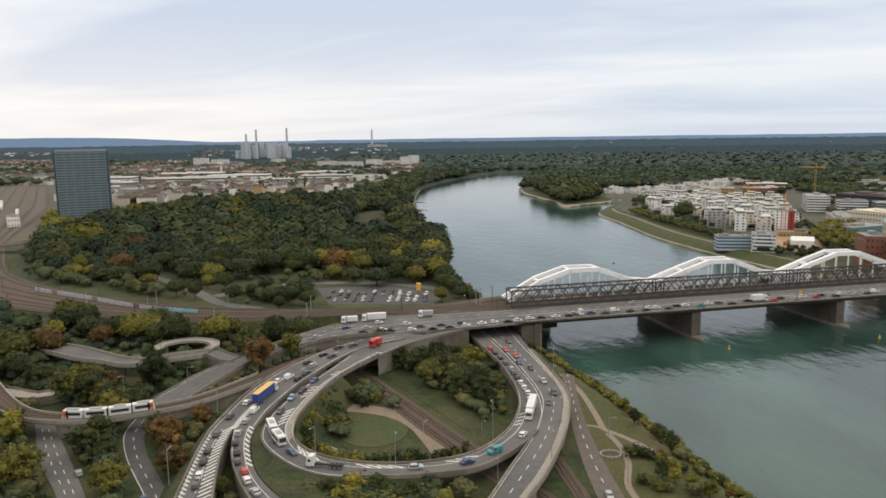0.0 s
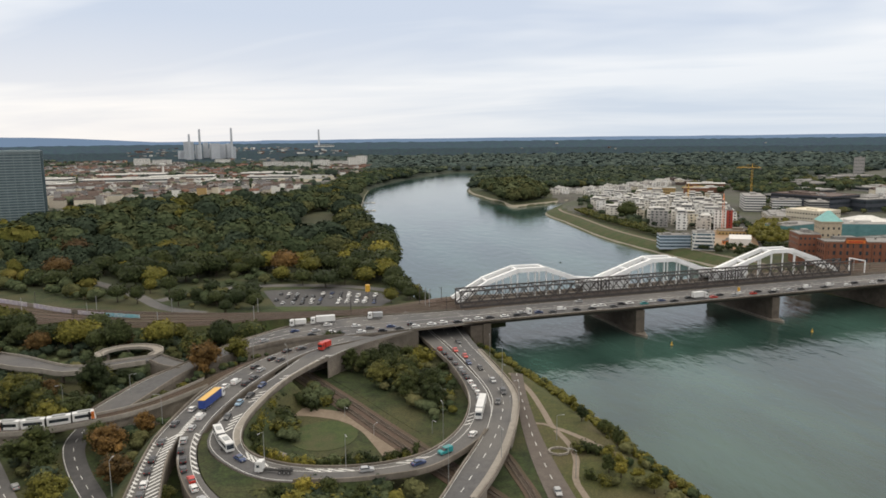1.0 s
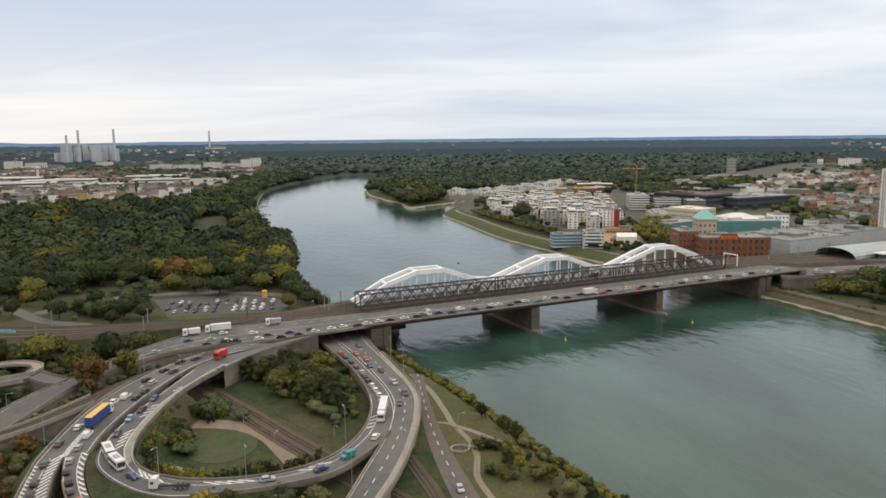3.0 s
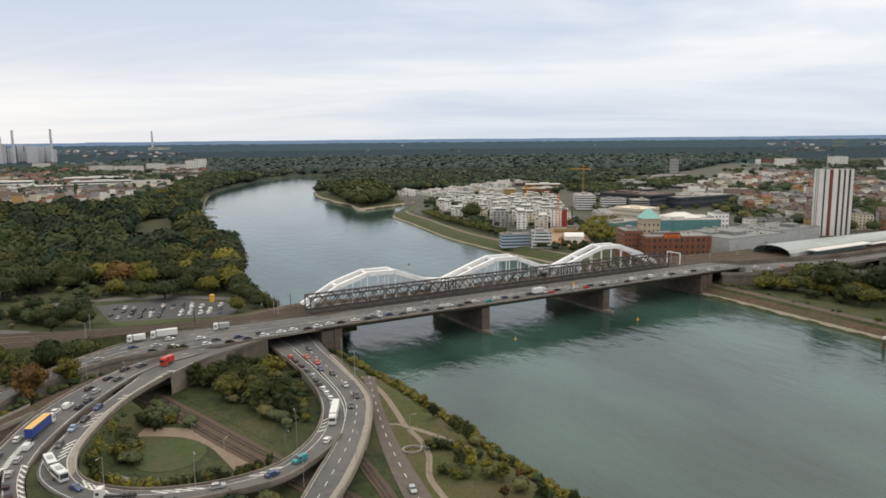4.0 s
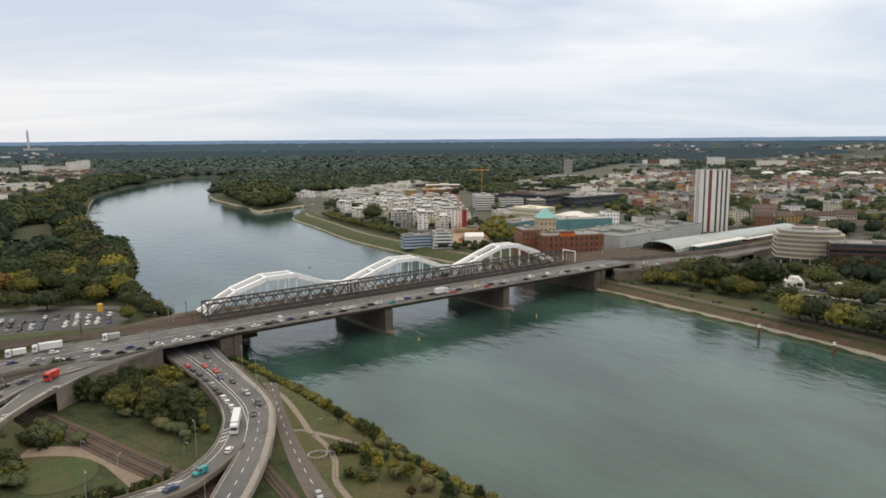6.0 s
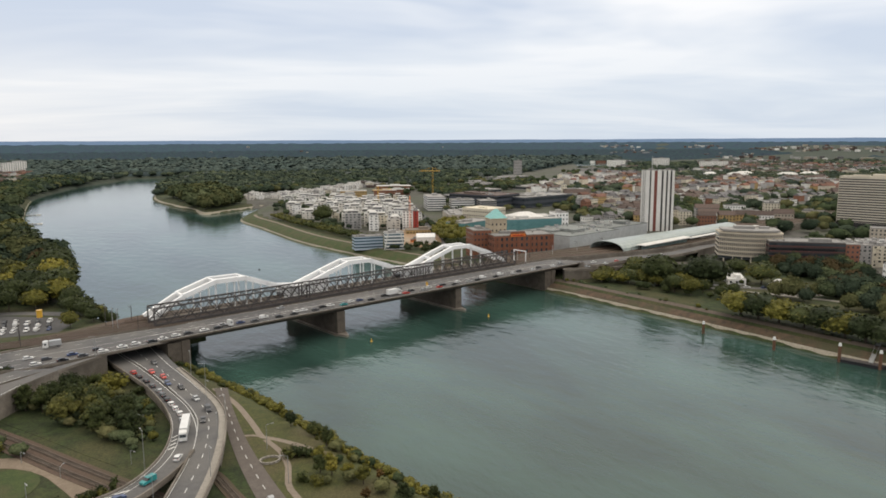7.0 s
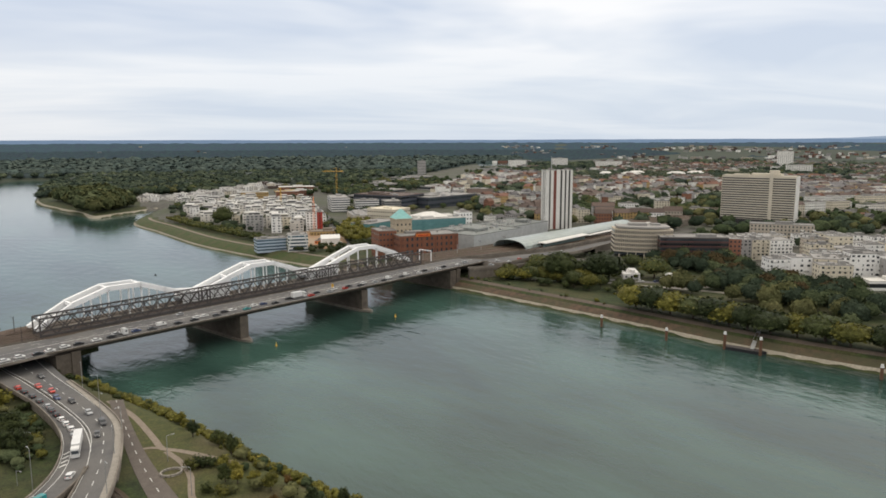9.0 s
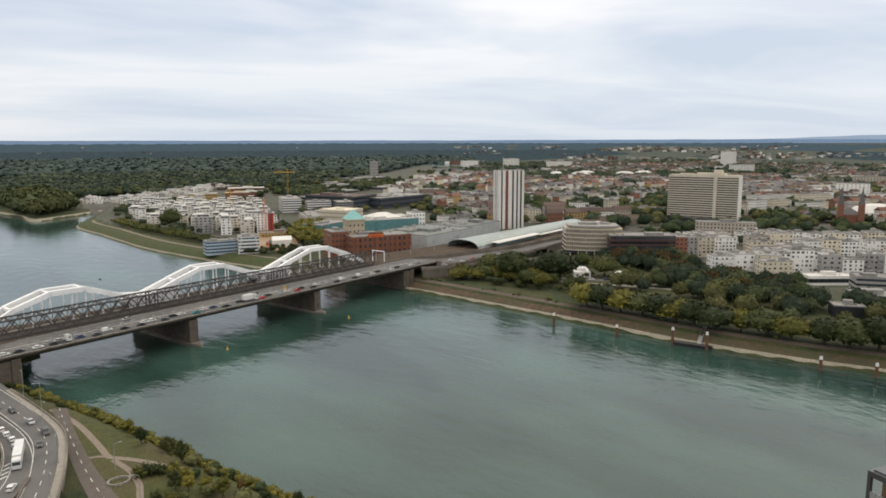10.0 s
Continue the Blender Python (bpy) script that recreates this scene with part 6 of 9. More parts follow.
marks("road_loop", ((0.06, 0, 0.1, 1), (0.94, 0, 0.12, 1), (0.32, 0, 0.12, 0.66)), ((0.13, 0.15, 0.1, 0.3, 3.4, -2), (0.19, 0.205, 0.38, 0.58, 3.2, -2), (0.235, 0.26, 0.38, 0.6, 3.0, -1.5), (0.29, 0.32, 0.38, 0.6, 2.8, 0), (0.38, 0.405, 0.08, 0.3, 2.6, 3), (0.44, 0.47, 0.1, 0.3, 3.2, 4), (0.51, 0.535, 0.1, 0.3, 3.4, 4), (0.61, 0.64, 0.1, 0.28, 3.4, 3)))
marks("road_river", ((0.05, 0, 0, 1), (0.80, 0, 0, 1), (0.42, 3.0, 0, 1)))
marks("road_low", ((0.5, 3.0, 0, 1),))
marks("road_main", ((0.05, 0, 0, 1), (0.95, 0, 0, 1), (0.5, 0, 0, 0.6), (0.25, 3.0, 0, 0.6), (0.75, 3.0, 0, 0.6)))
marks("road_ramp_outer", ((0.06, 0, 0.1, 1), (0.94, 0, 0.1, 1), (0.5, 3.0, 0, 0.75)), ((0.78, 1.0, 0.42, 0.55, 1.6, 2),))
marks("road_ramp_left", ((0.5, 0, 0, 1), (0.9, 0, 0, 1)), ((0.0, 0.95, 0.06, 0.42, 2.3, 2.6), (0.05, 0.95, 0.78, 0.95, 2.3, -2.0)))
marks("road_ramp_right", ((0.32, 0, 0, 1), (0.93, 0, 0, 1)), ((0.02, 0.3, 0.04, 0.3, 3.4, -3), (0.55, 0.75, 0.04, 0.3, 3.4, -3)))
marks("road_park_wide", ((0.36, 3.0, 0, 1), (0.66, 3.0, 0, 1)))
marks("road_park_narrow", ((0.95, 0, 0, 1), (0.5, 3.0, 0, 1)))

_, la, lb_ = EDGES["road_loop"]
i0, i1 = int(len(la) * 0.15), int(len(la) * 0.37)
q_ = la * 0.66 + lb_ * 0.34
n_ = i1 - i0
part("shoulder", MB().add(np.concatenate([la[i0:i1] * 0.97 + lb_[i0:i1] * 0.03 + [0, 0, 0.03], q_[i0:i1] + [0, 0, 0.03]]).tolist(), [(i, n_ + i, n_ + i + 1, i + 1) for i in range(n_ - 1)]), M_PAVE, EDGES["road_loop"][0], "pale worn concrete shoulder")

# ---- vehicles ----
PAINTS = {k: mat("car_paint_" + k, c, tuple(x * 0.9 for x in c), 1.0, 0.3, 0.28, 0.1, 0.0, spec=0.5) for k, c in (("white", (0.72, 0.72, 0.71)), ("black", (0.022, 0.022, 0.025)), ("dark_grey", (0.07, 0.072, 0.078)), ("silver", (0.38, 0.39, 0.40)), ("blue", (0.045, 0.07, 0.16)), ("light_blue", (0.22, 0.34, 0.46)), ("red", (0.50, 0.045, 0.03)), ("teal", (0.03, 0.26, 0.27)), ("yellow", (0.72, 0.42, 0.06)), ("orange", (0.75, 0.22, 0.05)), ("deep_blue", (0.035, 0.07, 0.28)), ("green", (0.05, 0.3, 0.08)))}
M_LAMP_W = plain("headlamp_lens", (0.75, 0.75, 0.72), 0.2)
M_LAMP_R = plain("tail_lamp_lens", (0.42, 0.03, 0.025), 0.25)
M_RIM = plain("wheel_rim", (0.45, 0.45, 0.46), 0.35, metal=0.6)


def wheel_mesh(r, w):
    mb = MB()
    k = 12
    ringv = [(r * math.cos(6.2832 * i / k), r * math.sin(6.2832 * i / k)) for i in range(k)]
    v = [(x, -w / 2, z) for x, z in ringv] + [(x, w / 2, z) for x, z in ringv]
    mb.add(v, [(i, i + k, (i + 1) % k + k, (i + 1) % k) for i in range(k)] + [tuple(range(k)), tuple(range(2 * k - 1, k - 1, -1))], 0)
    v = [(x * 0.6, s * (w / 2 + 0.01), z * 0.6) for s in (-1, 1) for x, z in ringv]
    mb.add(v, [tuple(range(k)), tuple(range(2 * k - 1, k - 1, -1))], 1)
    return mb.mesh("wheel", [M_RUBBER, M_RIM])


W_CAR, W_TRUCK = wheel_mesh(0.33, 0.22), wheel_mesh(0.5, 0.32)


def section(mb, outline, w, inset=0.06, mi=0):
    """A body from its side outline (x, z), w wide, with edges drawn in a little at both sides."""
    k = len(outline)
    cx, cz = sum(p[0] for p in outline) / k, sum(p[1] for p in outline) / k
    v = []
    for y, s in ((-w / 2, 1 - inset), (-w / 2 + 0.12, 1), (w / 2 - 0.12, 1), (w / 2, 1 - inset)):
        v += [(cx + (x - cx) * s, y, cz + (z - cz) * s) for x, z in outline]
    f = [(j * k + i, j * k + (i + 1) % k, (j + 1) * k + (i + 1) % k, (j + 1) * k + i) for j in range(3) for i in range(k)]
    mb.add(v, f + [tuple(range(k - 1, -1, -1)), tuple(range(3 * k, 4 * k))], mi)
    return mb


def car_meshes(style, paint):
    L, W = (4.3, 1.8) if style == "hatch" else (4.6, 1.82) if style == "saloon" else (4.9, 1.95)
    h = L / 2
    hood, belt, roof = (0.92, 1.0, 1.48) if style != "van" else (1.15, 1.2, 1.95)
    back = {"hatch": 0.05, "saloon": 0.55, "van": 0.02}[style]
    body = section(MB(), [(-h, 0.32), (h - 0.1, 0.3), (h, 0.55), (h - 0.08, hood - 0.12), (h - 1.15, belt), (-h + 0.25, belt + 0.03), (-h, belt - 0.12)], W)
    glass = section(MB(), [(h - 1.2, belt - 0.03), (h - 1.95, roof - 0.05), (-h + back + 0.55, roof - 0.05), (-h + back + 0.1, belt)], W - 0.16)
    top = section(MB(), [(h - 1.85, roof - 0.07), (h - 2.05, roof), (-h + back + 0.65, roof), (-h + back + 0.45, roof - 0.07)], W - 0.2)
    if style == "van":
        top.box(-h * 0.45, 0, belt, L * 0.5, W - 0.12, roof - belt - 0.04)
    return dict(body=body.mesh("body", [PAINTS[paint]]), cabin_glass=glass.mesh("cabin_glass", [M_GLASS]), roof=top.mesh("roof", [PAINTS[paint]])), L, W


HL = MB().box(0, 0, 0, 0.12, 0.34, 0.16).mesh("headlight", [M_LAMP_W])
TL = MB().box(0, 0, 0, 0.1, 0.3, 0.22).mesh("tail_light", [M_LAMP_R])
CAR_LABEL = {"hatch": "small {} hatchback car", "saloon": "{} saloon car", "van": "{} delivery van"}
PROTO = {}


def place_car(x, y, z, heading, style="hatch", paint="silver", where="in the traffic queue on the road", group="cars in traffic", simple=False):
    key = (style, paint, simple)
    if key not in PROTO:
        m, L, W = car_meshes(style, paint)
        PROTO[key] = (m, L, W)
    m, L, W = PROTO[key]
    nm = "van" if style == "van" else "car"
    c = thing(nm, CAR_LABEL[style].format(paint.replace("_", " ")) + " " + where, nm, x, y, z, heading, group)
    for k_, me in m.items():
        part(k_, me, None, c)
    for sx in (-1, 1):
        for sy in (-1, 1):
            part("wheel", W_CAR, None, c, at=pose(sx * (L / 2 - 0.85), sy * (W / 2 - 0.14), 0.33))
    if not simple:
        for sy in (-1, 1):
            part("headlight", HL, None, c, at=pose(L / 2 - 0.08, sy * (W / 2 - 0.3), 0.62))
            part("tail_light", TL, None, c, at=pose(-L / 2 + 0.03, sy * (W / 2 - 0.25), 0.75))
    return c


RC = np.random.RandomState(31)
COMMON = ["black", "dark_grey", "dark_grey", "silver", "white", "white", "black", "dark_grey", "blue", "silver", "black"]


def some_car():
    return ("saloon" if RC.uniform() < 0.4 else "hatch"), COMMON[RC.randint(len(COMMON))]


def nearest_heading(edge_name, x, y, flip=False):
    _, a, b = EDGES[edge_name]
    mid = (a + b) / 2
    i = int(np.argmin(np.hypot(mid[:, 0] - x, mid[:, 1] - y)))
    i0, i1 = max(i - 1, 0), min(i + 1, len(mid) - 1)
    t = mid[i1] - mid[i0]
    # height across the carriageway at this place
    return math.degrees(math.atan2(t[1], t[0])) + (180 if flip else 0), float(mid[i][2])


def cars_on(edge_name, spots, flip, where, group):
    for x, y, spec in spots:
        style, paint = spec if spec else some_car()
        hd, z = nearest_heading(edge_name, x, y, flip)
        place_car(x, y, z + 0.02, hd + RC.uniform(-2, 2), style, paint, where, group)


cars_on("road_ramp_outer", [(-47, 303, None), (-52, 293, None), (-57, 283, None), (-41, 306, ("saloon", "dark_grey")), (-48, 291, None), (-54, 279, ("hatch", "silver")), (-61, 266, ("van", "white")), (-64, 262, ("hatch", "white")), (-55, 270, None), (-57, 264, ("hatch", "black")), (-70.5, 241, ("hatch", "white")), (-66, 234, ("van", "white")), (-73, 229, ("saloon", "dark_grey")), (-66.5, 225, ("hatch", "silver")), (-68, 248, None)], True, "queueing on the exit ramp", "cars on the ramps")
cars_on("road_ramp_left", [(-73, 215, ("saloon", "dark_grey")), (-72, 203, None), (-71, 196, ("saloon", "black")), (-69.5, 188, ("hatch", "white")), (-68.5, 182, None), (-67, 175, ("hatch", "dark_grey"))], True, "on the hatched exit ramp", "cars on the ramps")
cars_on("road_ramp_right", [(-66.5, 216, ("hatch", "silver")), (-65.5, 209, ("hatch", "black")), (-63, 202.5, ("saloon", "black")), (-61.5, 197, ("hatch", "dark_grey")), (-57.5, 190.5, ("hatch", "red")), (-55.5, 185.5, ("hatch", "white")), (-51.5, 179, ("saloon", "silver")), (-48, 174.5, ("hatch", "dark_grey"))], True, "queueing on the exit ramp", "cars on the ramps")
cars_on("road_loop", [(-50.5, 262, ("hatch", "blue")), (-53, 252, ("saloon", "black")), (-55.5, 245, ("hatch", "light_blue")), (-57, 233, ("hatch", "dark_grey")), (-46.5, 202, ("saloon", "blue")), (-9, 193.5, ("hatch", "silver")), (6, 197.5, ("saloon", "blue")), (24.5, 218, ("hatch", "white")), (30.5, 251, ("hatch", "silver")), (30.7, 258, ("hatch", "white")), (30, 264, ("hatch", "white")), (29.3, 270, None), (28.6, 276, ("hatch", "black")), (27.8, 282, ("saloon", "dark_grey")), (27.2, 288, ("hatch", "silver")), (25.5, 296, None), (24, 304, ("hatch", "black")), (22, 312, None), (20.5, 319, ("hatch", "red"))], False, "queueing on the loop ramp", "cars on the loop")
cars_on("road_river", [(27.5, 316, ("saloon", "red")), (31, 306, ("hatch", "red")), (31.5, 296, ("hatch", "blue")), (35.5, 288, ("saloon", "black")), (38.5, 271, ("hatch", "silver")), (40.5, 257, ("van", "dark_grey")), (37, 247, ("saloon", "dark_grey")), (30, 330, None)], False, "on the two-lane river road", "cars on the river road")
cars_on("road_main", [(-48, 336, ("hatch", "blue")), (-60, 322, ("hatch", "silver")), (-38, 335, ("saloon", "silver")), (-26, 329, ("saloon", "black")), (-39, 328, None), (-19, 341, ("hatch", "white")), (-6, 331, ("saloon", "black")), (-16, 330, None), (2, 334, ("saloon", "dark_grey")), (10, 337, ("hatch", "white")), (-33, 345, ("hatch", "white")), (-12, 336, ("hatch", "dark_grey")), (-2, 338, None), (8, 341, None), (18, 340, ("saloon", "white")), (24, 342.5, ("hatch", "white")), (31, 343, ("saloon", "black")), (36, 345, ("saloon", "white")), (-30, 331, ("hatch", "white"))], True, "on the main road", "cars on the main road")
cars_on("road_park_wide", [(-112, 204, ("hatch", "silver"))], True, "on the three-lane park road", "cars on the park roads")
cars_on("road_park_narrow", [(-85, 187, ("saloon", "blue"))], False, "on the dark park road", "cars on the park roads")
cars_on("road_low", [(45, 186, ("hatch", "silver"))], False, "on the narrow low road", "cars on the park roads")
# the bridge queue, in bridge metres
for s, n, spec in ((-5, 3.2, ("hatch", "white")), (1, 3.4, ("saloon", "black")), (9, 3.2, ("saloon", "white")), (16, 3.3, ("hatch", "black")), (20, 6.8, None), (29, 5.2, ("saloon", "blue")), (36, 3.3, None), (43, 6.9, ("van", "white")), (50, 3.3, ("hatch", "black")), (59, 3.2, ("saloon", "black")), (63, 6.8, ("saloon", "white")), (67, 6.6, ("hatch", "white")), (72, 3.2, ("hatch", "dark_grey")), (79, 6.8, None), (84, 6.6, ("saloon", "white")), (91, 3.4, ("saloon", "teal")), (98, 6.6, ("hatch", "white")), (104, 6.5, ("hatch", "blue")), (110, 3.3, ("saloon", "black")), (122, 6.8, ("saloon", "black")), (136, 3.4, ("saloon", "red")), (143, 6.8, ("hatch", "black")), (150, 3.2, None), (157, 6.7, ("hatch", "white")), (163, 3.3, ("hatch", "red")), (169, 6.8, ("saloon", "black")), (176, 3.2, ("saloon", "black")), (182, 6.8, ("hatch", "white")), (189, 3.4, ("saloon", "silver")), (197, 3.2, ("hatch", "black")), (205, 6.7, ("van", "white")), (214, 3.3, ("saloon", "black")), (222, 6.8, ("van", "white")), (232, 3.4, ("hatch", "white")), (241, 6.7, ("saloon", "black")), (252, 3.4, ("hatch", "white")), (262, 6.6, ("hatch", "black")), (275, 3.5, ("saloon", "white")), (287, 6.8, ("hatch", "silver")), (60, 20, ("hatch", "silver")), (140, 16, ("saloon", "dark_grey"))):
    style, paint = spec or some_car()
    x, y, z = br(s, n, 16.06)
    place_car(x, y, z, 13.4 if n < 12 else 193.4, style, paint, "in the queue on the road bridge", "cars on the bridge", simple=True)
# parked cars
for i in range(46):
    row, col = divmod(i, 12)
    x, y = -74 + col * 5.6 + RC.uniform(-0.5, 0.5), 436 + row * 9 + RC.uniform(-1, 1) - col * 0.25
    if RC.uniform() < 0.12 or not inside([(-88, 478), (-72, 430), (-8, 424), (4, 452), (-38, 482)], np.array([x]), np.array([y]))[0]:
        continue
    style, paint = some_car()
    if col > 7 and RC.uniform() < 0.5:
        style, paint = "van", "white"
    place_car(x, y, 6.57, 75 + 180 * (i % 2) + RC.uniform(-4, 4), style, paint, "parked on the asphalt car park", "parked cars", simple=True)


def lorry(x, y, z, heading, cab, box, label, length_=13.0, tarp_top=None, box_h=2.9):
    t = thing("lorry", label, "lorry", x, y, z, heading, "lorries")
    o = -length_ / 2
    half = (length_ + 2.6) / 2
    c = section(MB(), [(half - 2.3, 0.6), (half, 0.55), (half, 1.6), (half - 0.25, 3.2), (half - 0.7, 3.5), (half - 2.3, 3.6)], 2.45, 0.03)
    cabp = part("cab", c, PAINTS[cab], t)
    part("windscreen", MB().box(half - 0.08, 0, 1.75, 0.22, 2.1, 1.0), M_GLASS, cabp)
    for sy in (-1, 1):
        part("side_window", MB().box(half - 1.0, sy * 1.22, 1.8, 0.9, 0.06, 0.8), M_GLASS, cabp)
    bx = -half + length_ / 2
    part("chassis", MB().box(0, 0, 0.7, 2 * half - 0.6, 0.9, 0.35), M_RUBBER, t)
    if box:
        part("load_box", section(MB(), [(-half, 1.1), (half - 2.75, 1.1), (half - 2.75, 1.1 + box_h), (-half, 1.1 + box_h)], 2.5, 0.015), PAINTS[box], t)
        if tarp_top:
            part("tarpaulin_roof", MB().box(bx, 0, 1.1 + box_h + 0.01, length_, 2.52, 0.12), PAINTS[tarp_top], t)
    for wx in (half - 1.2, -half + 1.2, -half + 2.5, -half + 3.8) if length_ > 8 else (half - 1.2, -half + 1.3):
        for sy in (-1, 1):
            part("wheel", W_TRUCK, None, t, at=pose(wx, sy * 1.05, 0.5))
    return t


lorry(-65.2, 246.5, 14.65, 78, "white", "deep_blue", "articulated lorry with blue sides and yellow tarpaulin roof", 13.2, "yellow")
lorry(29.6, 238.5, 10.85, -103, "white", "white", "long white articulated lorry on the loop ramp", 13.2)
lorry(-31, 305.5, 15.75, 238, "red", "red", "small red lorry at the top of the ramp", 4.0, box_h=2.4)
lorry(-36, 350.5, 15.75, 191, "white", "white", "white lorry parked on the main road", 9.5)
lorry(-48, 347.5, 15.55, 195, "white", "white", "short white lorry on the main road", 5.5, box_h=2.3)
lorry(-10, 356, 15.98, 188, "white", "silver", "white box lorry on the main road", 5.0, box_h=2.3)
x, y, z = br(128, 5.0, 16.06)
lorry(x, y, z, 13.4, "white", "white", "white box lorry in the bridge queue", 7.0)
x, y, z = br(20, 3.6, 16.06)
lorry(x, y, z, 13.4, "white", None, "white lorry with an empty dark flatbed", 5.0)
lorry(-35, 193.6, 13.05, 170, "white", None, "white lorry cab pulling an empty dark chassis", 8.5)
x, y, z = br(158, 9.5, 16.06)
t = thing("works_trailer", "small yellow road works trailer with a warning board", "trailer", x, y, z, 13.4)
part("base", MB().box(0, 0, 0.4, 2.2, 1.6, 0.3), M_RUBBER, t)
part("warning_board", MB().box(0, 0, 0.9, 0.15, 2.0, 2.4), PAINTS["yellow"], t)
for sy in (-0.8, 0.8):
    part("wheel", W_CAR, None, t, at=pose(0, sy, 0.33))
place_car(14.5, 205, 11.55, 215, "van", "teal", "turning onto the loop ramp", "cars on the loop")

# articulated bus on the loop
bus = thing("articulated_bus", "white articulated city bus with dark windows", "bus", -54.5, 214.0, 13.75, 112)
for nm, x0, x1, bend in (("front_section", 0.6, 9.0, 0), ("rear_section", -8.6, -0.6, 8)):
    m = pose(0, 0, 0, 0, 0, bend)
    s = part(nm, section(MB(), [(x0, 0.4), (x1, 0.4), (x1, 2.9), (x1 - 0.3, 3.05), (x0, 3.05)], 2.5, 0.02), PAINTS["white"], bus, at=m)
    for sy in (-1, 1):
        part("side_glass", MB().box((x0 + x1) / 2, sy * 1.24, 1.35, x1 - x0 - 0.8, 0.06, 1.0), M_GLASS, s)
    part("roof_unit", MB().box((x0 + x1) / 2, 0, 3.05, 2.6, 1.5, 0.25), M_GALV, s)
    part("end_glass", MB().box(x1 if x1 > 5 else x0, 0, 1.2, 0.1, 2.2, 1.4), M_GLASS, s)
part("bellows", MB().box(0, 0, 0.5, 1.5, 2.3, 2.4), M_RUBBER, bus)
for wx in (7.0, 1.8, -5.2):
    for sy in (-1, 1):
        part("wheel", W_TRUCK, None, bus, at=pose(wx, sy * 1.05, 0.5))

# tram on the viaduct
_, ta, tb = EDGES["tramway"]
tl = (ta + tb) / 2
i0 = int(np.argmin(np.hypot(tl[:, 0] + 134, tl[:, 1] - 234)))
s0 = length(tl[: i0 + 1])
tram = thing("tram", "white low-floor tram with orange and dark end panels", "tram")
for i in range(4):
    p, h, _ = along(tl, s0 - 3.6 - i * 7.6)
    m = pose(p[0], p[1], p[2] + 0.2, 0, 0, h)
    L_ = 7.2
    end = i in (0, 3)
    sec = part("section", section(MB(), [(-L_ / 2, 0.35), (L_ / 2, 0.35), (L_ / 2 - (0.6 if i == 0 else 0), 3.2), (-L_ / 2 + (0.6 if i == 3 else 0), 3.2)], 2.4, 0.02), PAINTS["white"], tram, at=m)
    for sy in (-1, 1):
        part("side_glass", MB().box(0, sy * 1.2, 1.35, L_ - 1.4, 0.06, 1.05), M_GLASS, sec)
    part("roof_gear", MB().box(0, 0, 3.2, 4.0, 1.5, 0.35), M_GALV, sec)
    if end:
        sg = 1 if i == 0 else -1
        part("end_panel", MB().box(sg * (L_ / 2 - 1.0), 0, 0.5, 1.0, 2.46, 2.5), PAINTS["orange"], sec)
        part("end_stripe", MB().box(sg * (L_ / 2 - 2.0), 0, 0.5, 0.7, 2.46, 2.6), PAINTS["black"], sec)
    else:
        part("bellows", MB().box(-L_ / 2 - 0.2, 0, 0.5, 0.6, 2.2, 2.6), M_RUBBER, sec)
for f in (0.27, 0.73):
    track(ta * (1 - f) + tb * f + np.array([0, 0, 0.03]), "tram_track", "steel tram rails on ballast", sleepers=False)


# ---- lamps, masts, gantries ----
def street_lamp(x, y, z, h, heading, label="slim grey street lamp on the verge"):
    t = thing("street_lamp", label, "street lamp", x, y, z, heading, "street lamps")
    part("pole", MB().cyl(0, 0, -0.3, 0.11, h, 0.07, 7), M_GALV, t)
    part("arm", MB().beam((0, 0, h - 0.35), (1.7, 0, h - 0.1), 0.09), M_GALV, t)
    part("lamp_head", MB().box(2.1, 0, h - 0.2, 0.9, 0.3, 0.14), M_GALV, t)


for x, y, z, h in ((-122, 259, 6.5, 13), (-76.5, 184, 13.3, 10), (-78, 232, 14, 10), (-39, 200, 13, 10), (-15, 195, 12.5, 11), (15, 221, 6.5, 15), (14, 186, 6.5, 16), (41, 263, 10.5, 10), (44.5, 285, 10.2, 10), (42, 305, 9.9, 10), (38.5, 228, 11, 10), (31, 200, 11.5, 10), (44.5, 246, 10.8, 9), (53, 222, 6.5, 9), (52.5, 195, 6.5, 9), (-44, 284, 15.3, 9), (-84, 292, 13.3, 9), (-101, 268, 10.6, 9), (-60, 296, 15.4, 9), (7, 333, 16, 9), (-8, 232, 6.5, 4), (-19, 250, 6.5, 4), (19, 262, 6.5, 5), (12, 232, 6.5, 5)):
    street_lamp(x, y, z, h, RC.uniform(0, 360))


def mast(x, y, z, h, heading, label="grey railway catenary mast with a bracket arm"):
    t = thing("catenary_mast", label, "mast", x, y, z, heading, "catenary masts")
    part("post", MB().box(0, 0, -0.3, 0.26, 0.26, h), M_GALV if RC.uniform() < 0.4 else M_STEEL_DARK, t)
    part("bracket", MB().beam((0, 0, h - 1.2), (3.2, 0, h - 0.8), 0.1).beam((0, 0, h - 2.4), (3.2, 0, h - 0.8), 0.07), M_STEEL_DARK, t)


for i in range(6, 106, 9):
    for f in (0.0, 0.42, 1.0):
        p = RN[i] * (1 - f) + RS[i] * f
        if f == 0.42 and i < 40:
            continue
        mast(p[0], p[1], p[2], 8.5, RC.uniform(60, 120))
for x, y in ((17, 384), (19, 380), (14, 388)):
    mast(x, y, 15.9, 10, 70)
for s_ in (276, 290, 318, 350, 385):
    x, y, z = br(s_, 40, 16)
    mast(x, y, z, 8, 100)
x, y, z = br(272, 34, 16.2)
